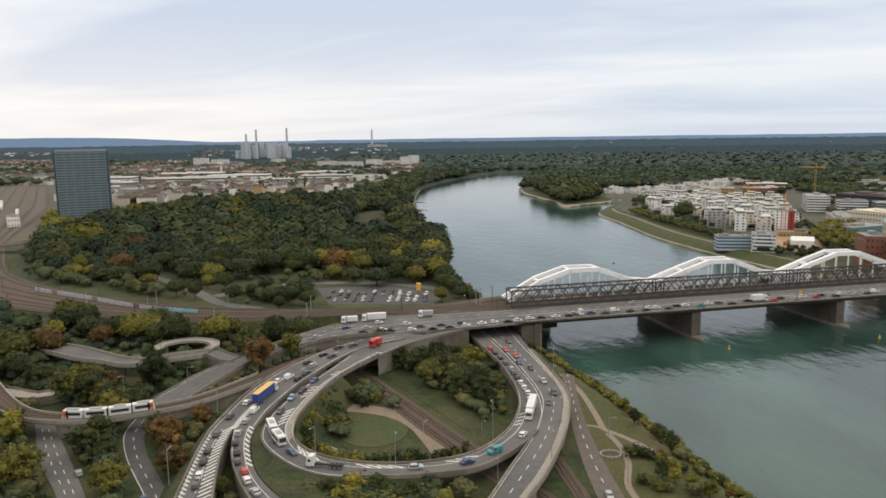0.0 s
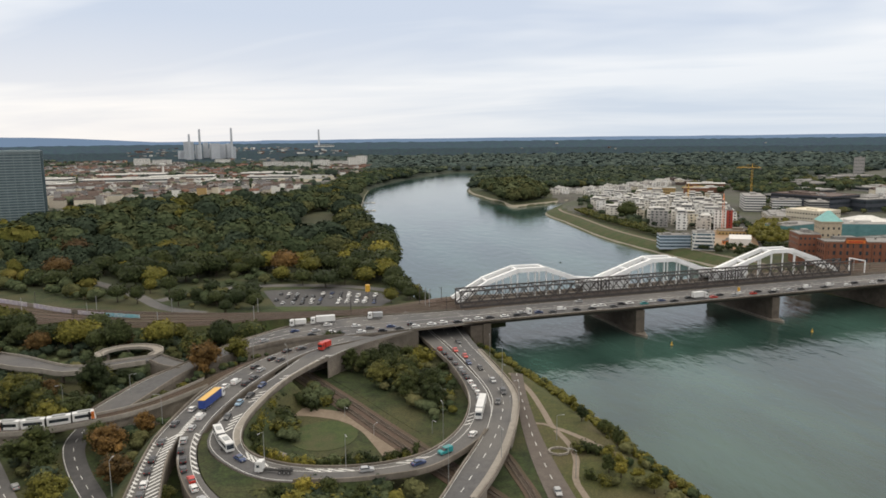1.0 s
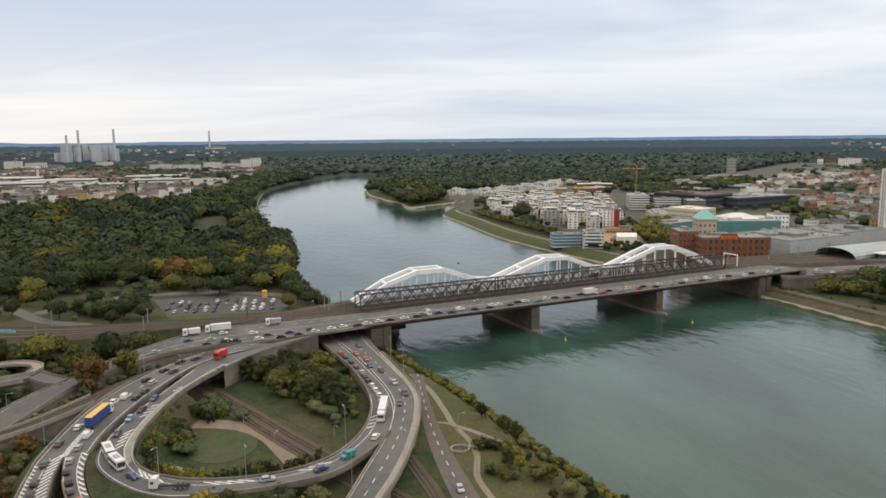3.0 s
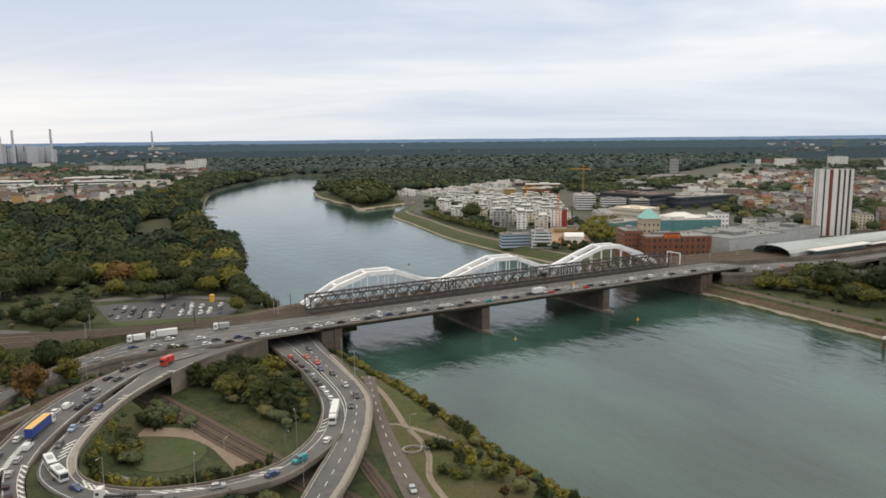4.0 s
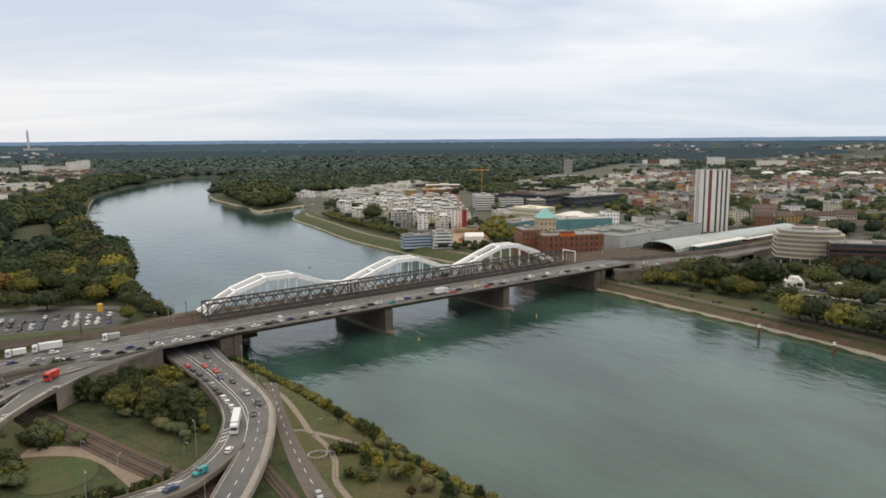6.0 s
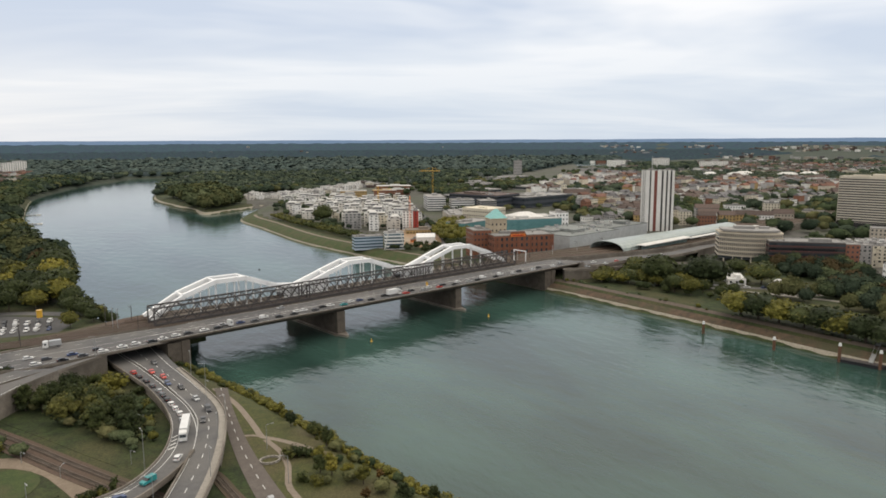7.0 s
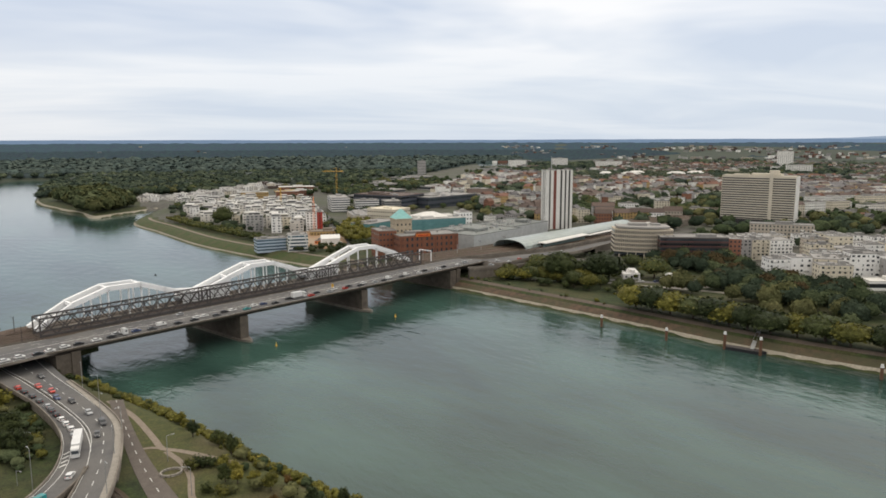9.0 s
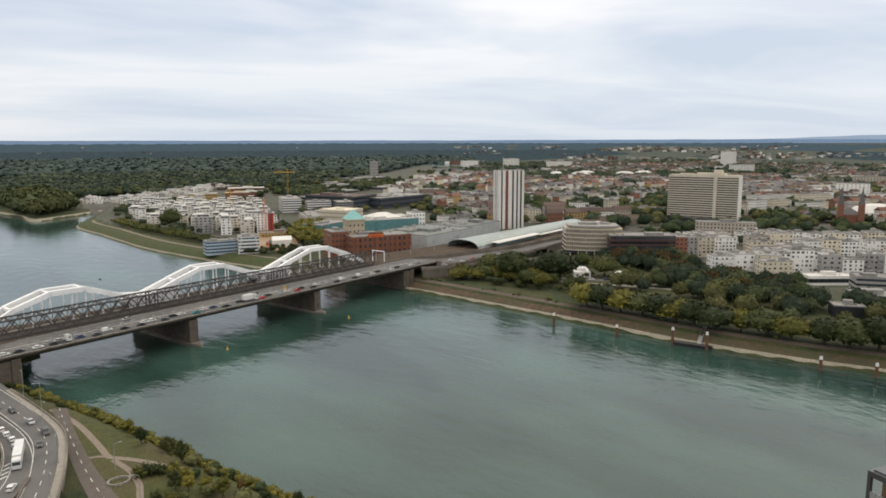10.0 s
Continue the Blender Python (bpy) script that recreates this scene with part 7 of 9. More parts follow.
g = thing("signal_gantry", "white steel portal over the railway tracks", "gantry", x, y, z, 13.4)
for o in (-6, 6):
    part("post", MB().box(0, o, 0, 0.5, 0.5, 8.5), M_WHITE_STEEL, g)
part("beam", MB().box(0, 0, 8.3, 0.6, 12.5, 0.6), M_WHITE_STEEL, g)
# graffiti wall beside the tracks
M_SPRAY = mat("sprayed_concrete", (0.56, 0.52, 0.54), (0.26, 0.24, 0.27), 0.55, 0.22, 0.85, where="World", third=(0.36, 0.33, 0.42))
M_SPRAY_BLUE = mat("blue_sprayed_concrete", (0.50, 0.60, 0.62), (0.10, 0.26, 0.36), 0.6, 0.25, 0.85, where="World", third=(0.16, 0.42, 0.50))
gw = thing("graffiti_wall", "low concrete wall with pale, blue and white graffiti", "wall")
wl_ = curve_pts([(-276, 471, 8.8), (-226, 440, 9.4), (-180, 410, 9.9), (-140, 393, 10.3)], 6)
for i in range(len(wl_) - 1):
    p, q = wl_[i], wl_[i + 1]
    c = M_SPRAY_BLUE if i in (21, 22, 23, 24) else M_SPRAY if i % 7 != 3 else M_CONC
    part("wall_panel", MB().beam(p + [0, 0, 1.0], q + [0, 0, 1.0], 0.3, 2.6), c, gw, "painted with pale graffiti" if c is not M_CONC else "")
# stone-edged planting bed by the low road
bed = thing("planting_bed", "low oval planting bed with a pale stone kerb", "planting bed", 51.6, 213, 6.55)
for i in range(14):
    a0 = i * 6.2832 / 14
    part("kerb_stone", MB().beam((3.2 * math.cos(a0), 2.6 * math.sin(a0), 0.3), (3.2 * math.cos(a0 + 0.38), 2.6 * math.sin(a0 + 0.38), 0.3), 0.5, 0.7), M_PAVE, bed)
# yellow sign pole / inflatable at the car park
t = thing("advertising_balloon", "tall yellow advertising box on a pole", "sign", -17, 452, 6.5)
part("pole", MB().cyl(0, 0, 0, 0.15, 3.5, 0.15, 8), M_GALV, t)
part("box", MB().cyl(0, 0, 3.3, 1.5, 4.4, 1.6, 10), PAINTS["yellow"], t)
# brown retaining wall and arches under the main road, black panels as their shade
for x, y, w in ((-6, 329, 5), (-14, 325, 4)):
    t = thing("arch_opening", "arch in the abutment wall, its inner shade a black panel", "arch", x, y, 6.5, 40)
    part("arch_frame", MB().box(-w / 2, 0, 0, 0.7, 1.2, 4).box(w / 2, 0, 0, 0.7, 1.2, 4).prism([(-w / 2, -0.6), (w / 2, -0.6), (w / 2, 0.6), (-w / 2, 0.6)], 3.8, 5.2, taper=0.7), M_CONC, t)
    part("recess", MB().box(0, 0.3, 0, w - 0.5, 0.4, 4.2), M_RUBBER, t)

# ---- on the river ----
for x, y in ((142, 346), (227, 362)):
    t = thing("buoy", "small yellow river buoy", "buoy", x, y, 0)
    part("float", MB().cyl(0, 0, -0.4, 0.7, 0.8, 0.6, 12), PAINTS["yellow"], t)
    part("topmark", MB().cyl(0, 0, 0.4, 0.35, 1.6, 0.1, 8), PAINTS["yellow"], t)
M_RUST = plain("rusty_brown_steel", (0.14, 0.075, 0.045), 0.8)
for x, y, h in ((312, 270, 7), (318.5, 229.5, 7), (344, 131, 7), (353, 110, 7), (329, 201, 9.5), (334, 184, 9.5)):
    t = thing("mooring_post", "brown steel mooring post with a white cap", "mooring post", x, y, 0, group="mooring posts")
    part("post", MB().cyl(0, 0, -3, 0.75, h + 1.6, 0.75, 12), M_RUST, t)
    part("cap", MB().cyl(0, 0, h - 1.4, 0.85, 1.5, 0.6, 12), PAINTS["white"], t)
t = thing("pontoon", "dark floating landing stage with a grey gangway", "pontoon", 334, 193, 0, -72)
part("hull", MB().prism([(-10, -2.6), (9, -2.6), (11, 0), (9, 2.6), (-10, 2.6), (-10.6, 0)], -0.5, 1.5), PAINTS["black"], t)
part("deck_plate", MB().box(-0.5, 0, 1.5, 18, 4.4, 0.15), M_STEEL_DARK, t)
part("gangway", MB().beam((4, 0, 1.8), (3.0, 17.5, 7.0), 1.9, 0.5), M_GALV, t)
for o in (-0.9, 0.9):
    part("handrail", MB().beam((4 + o, 0, 2.9), (3.0 + o, 17.5, 8.1), 0.14), M_GALV, t)
t = thing("small_boat", "small dark motor boat on the river", "boat", 143, 596, 0, 100)
part("hull", MB().prism([(-1.5, -0.5), (0.8, -0.5), (1.8, 0), (0.8, 0.5), (-1.5, 0.5)], -0.2, 0.35), PAINTS["dark_grey"], t)
part("cabin", MB().box(-0.3, 0, 0.35, 0.7, 0.6, 0.5), M_GLASS, t)


# ---- buildings ----
WIN = {}


def window_mesh(w, d, h, floors, bay=3.2, ww=1.5, wh=1.6, z0=1.0, material=None, uneven=0):
    """Windows of a block, each standing a little proud of its wall with its own sill line."""
    mb = MB()
    fh = h / floors
    r = np.random.RandomState(uneven + 7)
    w_std = ww
    for f in range(floors):
        z = f * fh + z0
        for side in range(4):
            L_ = w if side % 2 == 0 else d
            k = max(1, int(L_ / bay))
            for i in range(k):
                u = -L_ / 2 + (i + 0.5) * L_ / k
                if uneven:
                    if r.uniform() < 0.14:
                        continue
                    ww = w_std * r.choice([0.55, 1.0, 1.0, 1.35])
                    u += r.uniform(-0.3, 0.3)
                o = (d if side % 2 == 0 else w) / 2 + 0.03
                p = [(u - ww / 2, -o), (u + ww / 2, -o)]
                if side == 1:
                    p = [(o, u - ww / 2), (o, u + ww / 2)]
                elif side == 2:
                    p = [(u + ww / 2, o), (u - ww / 2, o)]
                elif side == 3:
                    p = [(-o, u + ww / 2), (-o, u - ww / 2)]
                top = min(wh, fh - 0.6)
                mb.add([(*p[0], z), (*p[1], z), (*p[1], z + top), (*p[0], z + top)], [(0, 1, 2, 3)])
    return mb.mesh("window_grid", [material or M_GLASS])


def flat_roof(mb, w, d, h, penthouse=True, seed=0):
    r = np.random.RandomState(seed)
    mb.box(0, 0, h, w - 0.6, d - 0.6, 0.12)
    for sx, sy, a, b in ((0, -1, w, 0.35), (0, 1, w, 0.35), (-1, 0, 0.35, d - 0.7), (1, 0, 0.35, d - 0.7)):
        mb.box(sx * (w / 2 - 0.17), sy * (d / 2 - 0.17), h, a, b, 0.7)
    if penthouse:
        for _ in range(1 + r.randint(2)):
            mb.box(r.uniform(-0.25, 0.25) * w, r.uniform(-0.25, 0.25) * d, h + 0.1, r.uniform(0.15, 0.3) * w, r.uniform(0.2, 0.35) * d, r.uniform(1.5, 3))
        for _ in range(4):
            mb.box(r.uniform(-0.4, 0.4) * w, r.uniform(-0.38, 0.38) * d, h + 0.1, r.uniform(0.6, 1.8), r.uniform(0.6, 1.8), r.uniform(0.6, 1.5))
    return mb


def block(name, label, category, x, y, w, d, h, rot, wall, floors=None, roof="flat", roof_mat=None, group="", bay=3.2, ww=1.5, wh=1.6, bands=False, band_mat=None, seed=0, z=GROUND, glass=None, balconies=0, uneven=0):
    """A building with walls, roof and windows: strip windows storey by storey, or single windows."""
    t = thing(name, label, category, x, y, z, rot, group)
    floors = floors or max(1, int(h / 3.2))
    part("wall", MB().box(0, 0, -1, w, d, h + 1), wall, t)
    if roof == "flat":
        part("roof", flat_roof(MB(), w, d, h, True, seed), roof_mat or M_ROOF_FLAT, t)
    else:
        part("roof", MB().gable(w, d, h, min(d * 0.42, 6.5), hip=0.0 if roof == "gable" else d * 0.4), roof_mat or ROOFS[0], t)
    if bands:
        fh = h / floors
        me = MB().box(0, 0, 0, w + 0.12, d + 0.12, fh * 0.48).mesh("strip_window", [band_mat or M_GLASS])
        for f in range(floors):
            part("strip_window", me, None, t, at=pose(0, 0, f * fh + fh * 0.32))
    else:
        key = (round(w), round(d), round(h), floors, bay, ww, wh, glass, uneven)
        if key not in WIN:
            WIN[key] = window_mesh(w, d, h, floors, bay, ww, wh, material=glass, uneven=uneven)
        tagged(part("window_grid", WIN[key], None, t), kind="stuff")
    for b in range(balconies):
        part("balcony", MB().box(-w / 4 + (b % 2) * w / 2, -d / 2 - 0.7, 3 + (b // 2) * 3.0, 3.2, 1.4, 0.2).box(-w / 4 + (b % 2) * w / 2, -d / 2 - 1.35, 3 + (b // 2) * 3.0, 3.2, 0.1, 1.1), wall, t)
    return t


def facing(x, y, turn=0.0):
    """The turn at which a block's front looks along the line to the river bend, plus some degrees."""
    return math.degrees(math.atan2(y, x)) - 90 + turn


# white residential tower with dark and red window stripes
M_RED_PANEL = plain("dark_red_panels", (0.20, 0.055, 0.04), 0.6)
M_PIER_WHITE = plain("white_concrete_piers", (0.74, 0.73, 0.70), 0.8, 0.9)
t = thing("residential_tower", "tall white residential tower with dark and red window stripes", "tower block", 590, 588, GROUND, -25)
W_, D_, H_ = 31, 18, 67
part("core", MB().box(0, 0, -1, W_ - 0.8, D_ - 0.8, H_ + 0.5), M_WIN_DARK, t)
for i, (u, w) in enumerate(((-14.0, 3.0), (-9.0, 3.4), (-1.5, 4.6), (4.6, 3.0), (9.4, 2.6), (14.2, 2.6))):
    for sy in (-1, 1):
        part("white_pier", MB().box(u, sy * (D_ / 2 - 0.2), -1, w, 1.0, H_ + 1.6), M_PIER_WHITE, t)
part("red_stripe", MB().box(-5.6, -D_ / 2 + 0.25, 0, 3.6, 0.7, H_), M_RED_PANEL, t)
slab_me = MB().box(0, 0, 0, W_ - 0.5, D_ - 0.5, 0.45).mesh("floor_slab", [M_CONC])
for f in range(23):
    part("floor_slab", slab_me, None, t, at=pose(0, 0, f * 2.9))
for sx in (-1, 1):
    for v, w in ((-6.5, 4.4), (0, 2.6), (6.5, 4.4)):
        part("white_pier", MB().box(sx * (W_ / 2 - 0.2), v, -1, 1.0, w, H_ + 1.4), M_PIER_WHITE, t)
part("roof", flat_roof(MB(), W_, D_, H_, True, 3), M_ROOF_FLAT, t)
part("mast", MB().cyl(-6, 3, H_, 0.6, 16, 0.25, 8), M_GALV, t)

# beige slab high-rise
M_BEIGE = plain("beige_concrete_panels", (0.60, 0.55, 0.46), 0.85, 0.9)
t = thing("office_high_rise", "broad beige high-rise slab with horizontal window bands", "high-rise", 821, 474, GROUND, -72)
W_, D_, H_ = 84, 20, 58
part("wall", MB().box(0, 0, -1, W_, D_, H_ + 1), M_BEIGE, t)
me = MB().box(0, 0, 0, W_ - 1.0, D_ + 0.3, 1.35).mesh("strip_window", [M_WIN_DARK])
for f in range(18):
    part("strip_window", me, None, t, at=pose(0, 0, 6 + f * 2.85))
part("stair_core", MB().box(15, -D_ / 2, -1, 4, 2.4, H_ + 5), M_BEIGE, t)
part("end_wall", MB().box(W_ / 2 + 0.3, 0, -1, 0.8, D_ + 0.4, H_ + 1.4), M_PIER_WHITE, t)
part("plinth", MB().box(0, 0, -1, W_ + 0.8, D_ + 0.8, 6.5), M_WIN_DARK, t)
part("roof", flat_roof(MB(), W_, D_, H_, True, 8).box(8, 0, H_, 34, 12, 3.2).box(16, 0, H_, 10, 8, 7), M_BEIGE, t)

# curved cream office
t = thing("curved_office", "cream office building with a curved banded front", "office building", 507, 398, GROUND, facing(507, 398, 10))
arc = [(x_, -14 + 7 * (x_ / 25 - 0.1) ** 2) for x_ in np.linspace(25, -25, 15)]
poly = arc[::-1] + [(25, 14), (-25, 14)]
M_CREAM = plain("cream_stone_bands", (0.52, 0.46, 0.37), 0.8, 0.9)
part("glass_core", MB().prism([(p[0] * 0.985, p[1] * 0.985) for p in poly], 3, 24), M_GLASS, t)
for f in range(6):
    part("band", MB().prism(poly, 5 + f * 3.7, 6.25 + f * 3.7), M_CREAM, t)
for x_ in np.linspace(-24, 24, 33):
    part("window_pier", MB().box(x_, -13.75 + 7 * (x_ / 25 - 0.1) ** 2, 5, 0.55, 0.9, 19.5), M_CREAM, t)
for p in arc[1:-1:2]:
    part("column", MB().cyl(p[0] * 0.95, p[1] * 0.95, -1, 0.6, 6.2, 0.6, 8), M_CREAM, t)
part("roof", MB().prism([(p[0] * 0.9, p[1] * 0.9) for p in poly], 25.5, 27).box(-4, 3, 27, 16, 8, 2.2).box(12, 5, 27, 8, 6, 1.6), M_ROOF_FLAT, t)
# dark office beside it
M_DARK_CLAD = plain("dark_brown_cladding", (0.055, 0.04, 0.038), 0.4)
M_RUSSET = plain("russet_stone", (0.26, 0.11, 0.07), 0.8)
t = block("dark_office", "dark glazed office block with dull red bands", "office building", 527, 362, 56, 24, 20, facing(527, 362, 14), M_DARK_CLAD, 5, bands=True, seed=4)
for f in range(5):
    part("red_band", MB().box(0, 0, f * 4 + 0.4, 56.5, 24.5, 0.55), plain("dull_red_bands", (0.15, 0.05, 0.045), 0.6) if f == 0 else bpy.data.materials["dull_red_bands"], t)
block("russet_office", "narrow russet stone office front", "office building", 553, 340, 10, 24, 19, facing(553, 340, 14), M_RUSSET, 5)
M_GREEN_GLASS_PALE = mat("pale_green_glazing", (0.20, 0.27, 0.26), (0.13, 0.19, 0.185), 0.2, 0.05, 0.25, bump=0)
# station: long glazed vault on the viaduct
t = thing("station_hall", "long pale glazed vault of a railway station", "station", 409, 442, 15, 14)
n_seg = 18
M_VAULT = mat("grey_green_glazed_roof", (0.31, 0.35, 0.33), (0.22, 0.26, 0.25), 0.25, 0.05, 0.35, bump=0.02)
for i in range(n_seg):
    mb = MB()
    x0, x1 = i * 12.2, (i + 1) * 12.2 - 0.4
    hh, ww_ = (8.0 - i * 0.1), (17.0 - i * 0.35)
    pts = []
    for xx in (x0, x1):
        for a in np.linspace(0, math.pi, 11):
            pts.append((xx, 17 + ww_ * math.cos(a), hh * math.sin(a) ** 0.8))
    for xx in (x0, x1):
        for a in np.linspace(0, math.pi, 11):
            pts.append((xx, 17 + (ww_ - 0.5) * math.cos(a), (hh - 0.5) * math.sin(a) ** 0.8))
    mb.add(pts, [(j, j + 1, j + 12, j + 11) for j in range(10)] + [(22 + j + 11, 22 + j + 12, 22 + j + 1, 22 + j) for j in range(10)] + [(j + 1, j, 22 + j, 22 + j + 1) for j in range(10)] + [(11 + j, 12 + j, 34 + j, 33 + j) for j in range(10)])
    part("roof_bay", mb, M_VAULT, t)
    part("arch_rib", MB().beam((x0, 17 - ww_, 0), (x0, 17 - ww_, 2.5), 0.7).beam((x0, 17 + ww_, 0), (x0, 17 + ww_, 2.5), 0.7), M_GALV, t)
part("platform", MB().box(110, 17, -1.2, 222, 36, 1.1), M_PAVE, t)
part("side_glazing", MB().box(110, 1.2, 0, 210, 0.3, 3.0), M_GLASS, t)
part("front_canopy", MB().box(58, -4, 4.2, 78, 9, 0.6), M_ROOF_PALE, t)
part("canopy_glazing", MB().box(58, -4, 0, 74, 0.3, 4.2), M_GREEN_GLASS_PALE, t)
for o in (70, 150):
    part("canopy", MB().box(o + 60, -3, 2.6, 60, 5, 0.5), M_ROOF_PALE, t)
# viaduct deck and road east of the bridge
V_N = [br(262, 60, 16), br(300, 56, 16), (400, 480, 15.6), (520, 512, 15), (640, 545, 14), (840, 580, 12), (1050, 640, 9)]
V_S = [br(262, 27, 16), br(300, 24, 16), (410, 436, 15.6), (520, 452, 15), (640, 490, 14), (840, 535, 12), (1050, 600, 9)]
road("railway_viaduct", "railway viaduct with several tracks leading to the station", V_S, V_N, 1.4, M_BALLAST, (1, 1), 1.0, True)
_, va, vb = EDGES["railway_viaduct"]
for f in (0.15, 0.35, 0.6, 0.82):
    track(va * (1 - f) + vb * f + np.array([0, 0, 0.03]), sleepers=False)
road("road_east", "grey elevated road curving away from the bridge", [br(300, -0.8, 16), (345, 402, 15.6), (385, 410, 15), (437, 414, 14), (497, 432, 13), (560, 458, 11), (640, 484, 9)], [br(300, 22, 16), (350, 425, 15.6), (388, 428, 15), (437, 429, 14), (495, 445, 13), (556, 470, 11), (636, 496, 9)], 1.3, gaps=((440, 425, 40), (400, 418, 30)))
road("ramp_east", "lower slip road with a pale parapet", [(316, 401, 14.8), (350, 400, 13), (385, 404, 12), (420, 400, 10.5), (455, 388, 8)], [(318, 406, 14.8), (351, 406, 13), (387, 410, 12), (424, 406, 10.5), (460, 394, 8)], 1.2, gaps=((400, 405, 30),))
for (x, y, c) in ((372, 409, "red"), (352, 412, "white"), (395, 412, "dark_grey"), (430, 420, "white"), (356, 403, "white"), (335, 399, "silver")):
    hd, z = nearest_heading("road_east", x, y)
    place_car(x, y, z + 0.1, hd, "hatch", c, "on the elevated road beyond the bridge", "cars beyond the bridge", simple=True)

# brick mill, its tower and the shopping centre behind
M_BRICK = mat("red_brown_brick", (0.24, 0.10, 0.06), (0.17, 0.07, 0.042), 1.2, 0.08, 0.9, rnd=0.0)
M_TURQ = plain("turquoise_copper_roof", (0.25, 0.52, 0.50), 0.6)
M_GREEN_GLASS = mat("green_tinted_glazing", (0.13, 0.27, 0.28), (0.08, 0.19, 0.20), 0.2, 0.05, 0.2, bump=0)
t = block("brick_mill", "old red-brown brick mill with arched gable and tall windows", "mill building", 349, 508, 54, 26, 21, -14, M_BRICK, 4, bay=4.2, ww=1.8, wh=2.8, seed=2)
part("gable_front", MB().prism([(-14, -13.3), (2, -13.3), (2, -12.6), (-14, -12.6)], 21, 24.5, taper=0.75), M_BRICK, t)
part("orange_sign", MB().box(-6, -13.5, 20.2, 13, 0.3, 2.4), PAINTS["orange"], t, "orange lettering panel on the gable")
part("sign_bar", MB().box(-6, -13.7, 20.9, 10, 0.1, 0.9), PAINTS["red"], t)
for i in range(9):
    part("buttress", MB().box(-25 + i * 6.2, -13.2, -1, 0.9, 0.7, 21.5), M_BRICK, t)
t = thing("mill_tower", "pale square tower with a turquoise pyramid roof", "tower", 337, 527, GROUND, -14)
M_STONE = plain("pale_sandstone", (0.45, 0.38, 0.28), 0.85)
part("shaft", MB().box(0, 0, -1, 15, 15, 34), M_STONE, t)
tagged(part("window_grid", window_mesh(15, 15, 32, 6, 3.6, 1.3, 1.8), None, t), kind="stuff")
part("cornice", MB().box(0, 0, 33, 16.4, 16.4, 0.9), M_STONE, t)
part("roof", MB().prism([(-8, -8), (8, -8), (8, 8), (-8, 8)], 33.9, 41.5, taper=0.12), M_TURQ, t)
block("brick_wing", "darker brick wing beside the mill tower", "mill building", 322, 532, 16, 24, 24, -14, M_BRICK, 5)
M_SHEET = mat("grey_metal_sheet", (0.44, 0.455, 0.46), (0.34, 0.355, 0.36), 0.3, 0.06, 0.5, bump=0.03)
block("shopping_hall", "large grey metal-clad shopping hall with flat roofs", "shopping centre", 425, 535, 75, 60, 16, 14, M_SHEET, 1, ww=0.1, wh=0.1, roof_mat=M_ROOF_GREEN, seed=5)
block("shopping_annex", "grey metal-clad hall with a pale roof", "shopping centre", 505, 575, 80, 50, 13, 14, M_SHEET, 1, ww=0.1, wh=0.1, roof_mat=M_ROOF_GREEN, seed=6)
t = block("glass_arcade", "shopping arcade with green glass sides and a cream roof", "shopping centre", 425, 610, 64, 46, 22, -14, M_GREEN_GLASS, 4, bands=True, band_mat=M_GREEN_GLASS, roof_mat=M_ROOF_PALE, seed=7)
part("tent_roof", MB().gable(34, 26, 22.6, 5, hip=12), M_ROOF_PALE, t)
block("white_stair_tower", "white block with a rooftop plant room", "shopping centre", 462, 600, 14, 18, 26, -14, M_WHITE_APT, 6)
block("cream_hall", "cream coloured hall with a rounded pale roof", "hall", 452, 735, 34, 40, 20, 22, WALLS[1], 4, roof_mat=WALLS[1], seed=9)
block("low_green_hall", "low hall with a strip of turquoise glazing", "hall", 405, 690, 52, 26, 11, 22, M_GREEN_GLASS, 2, bands=True, band_mat=M_GREEN_GLASS, seed=10)
M_NAVY = plain("dark_blue_cladding", (0.060, 0.068, 0.088), 0.6)
block("dark_hall", "big dark blue industrial hall with a brown roof", "industrial hall", 575, 935, 60, 90, 20, 22, M_NAVY, 3, bands=True, roof_mat=ROOFS[0], seed=11)
block("long_dark_hall", "long dark industrial hall with pale roof lights", "industrial hall", 655, 915, 110, 60, 16, 12, M_NAVY, 2, bands=True, roof_mat=M_ROOF_FLAT, seed=12)
block("street_office", "white and black striped office block on the street", "office building", 488, 935, 26, 60, 20, -21, M_NAVY, 6, bands=True, band_mat=M_PIER_WHITE, seed=13)
block("stepped_office", "white stepped office block", "office building", 515, 900, 34, 24, 16, -21, M_WHITE_APT, 5, bands=True, seed=14)
block("stepped_office", "pale grey stepped office block", "office building", 545, 880, 24, 30, 15, -21, WALLS[2], 5, bands=True, seed=15)
block("workshop", "low grey workshop with a gravel roof", "workshop", 470, 790, 60, 46, 11, -21, WALLS[2], 2, bands=True, seed=16)
block("workshop", "low ochre and grey workshop", "workshop", 430, 770, 22, 60, 12, -21, WALLS[4], 3, seed=17)
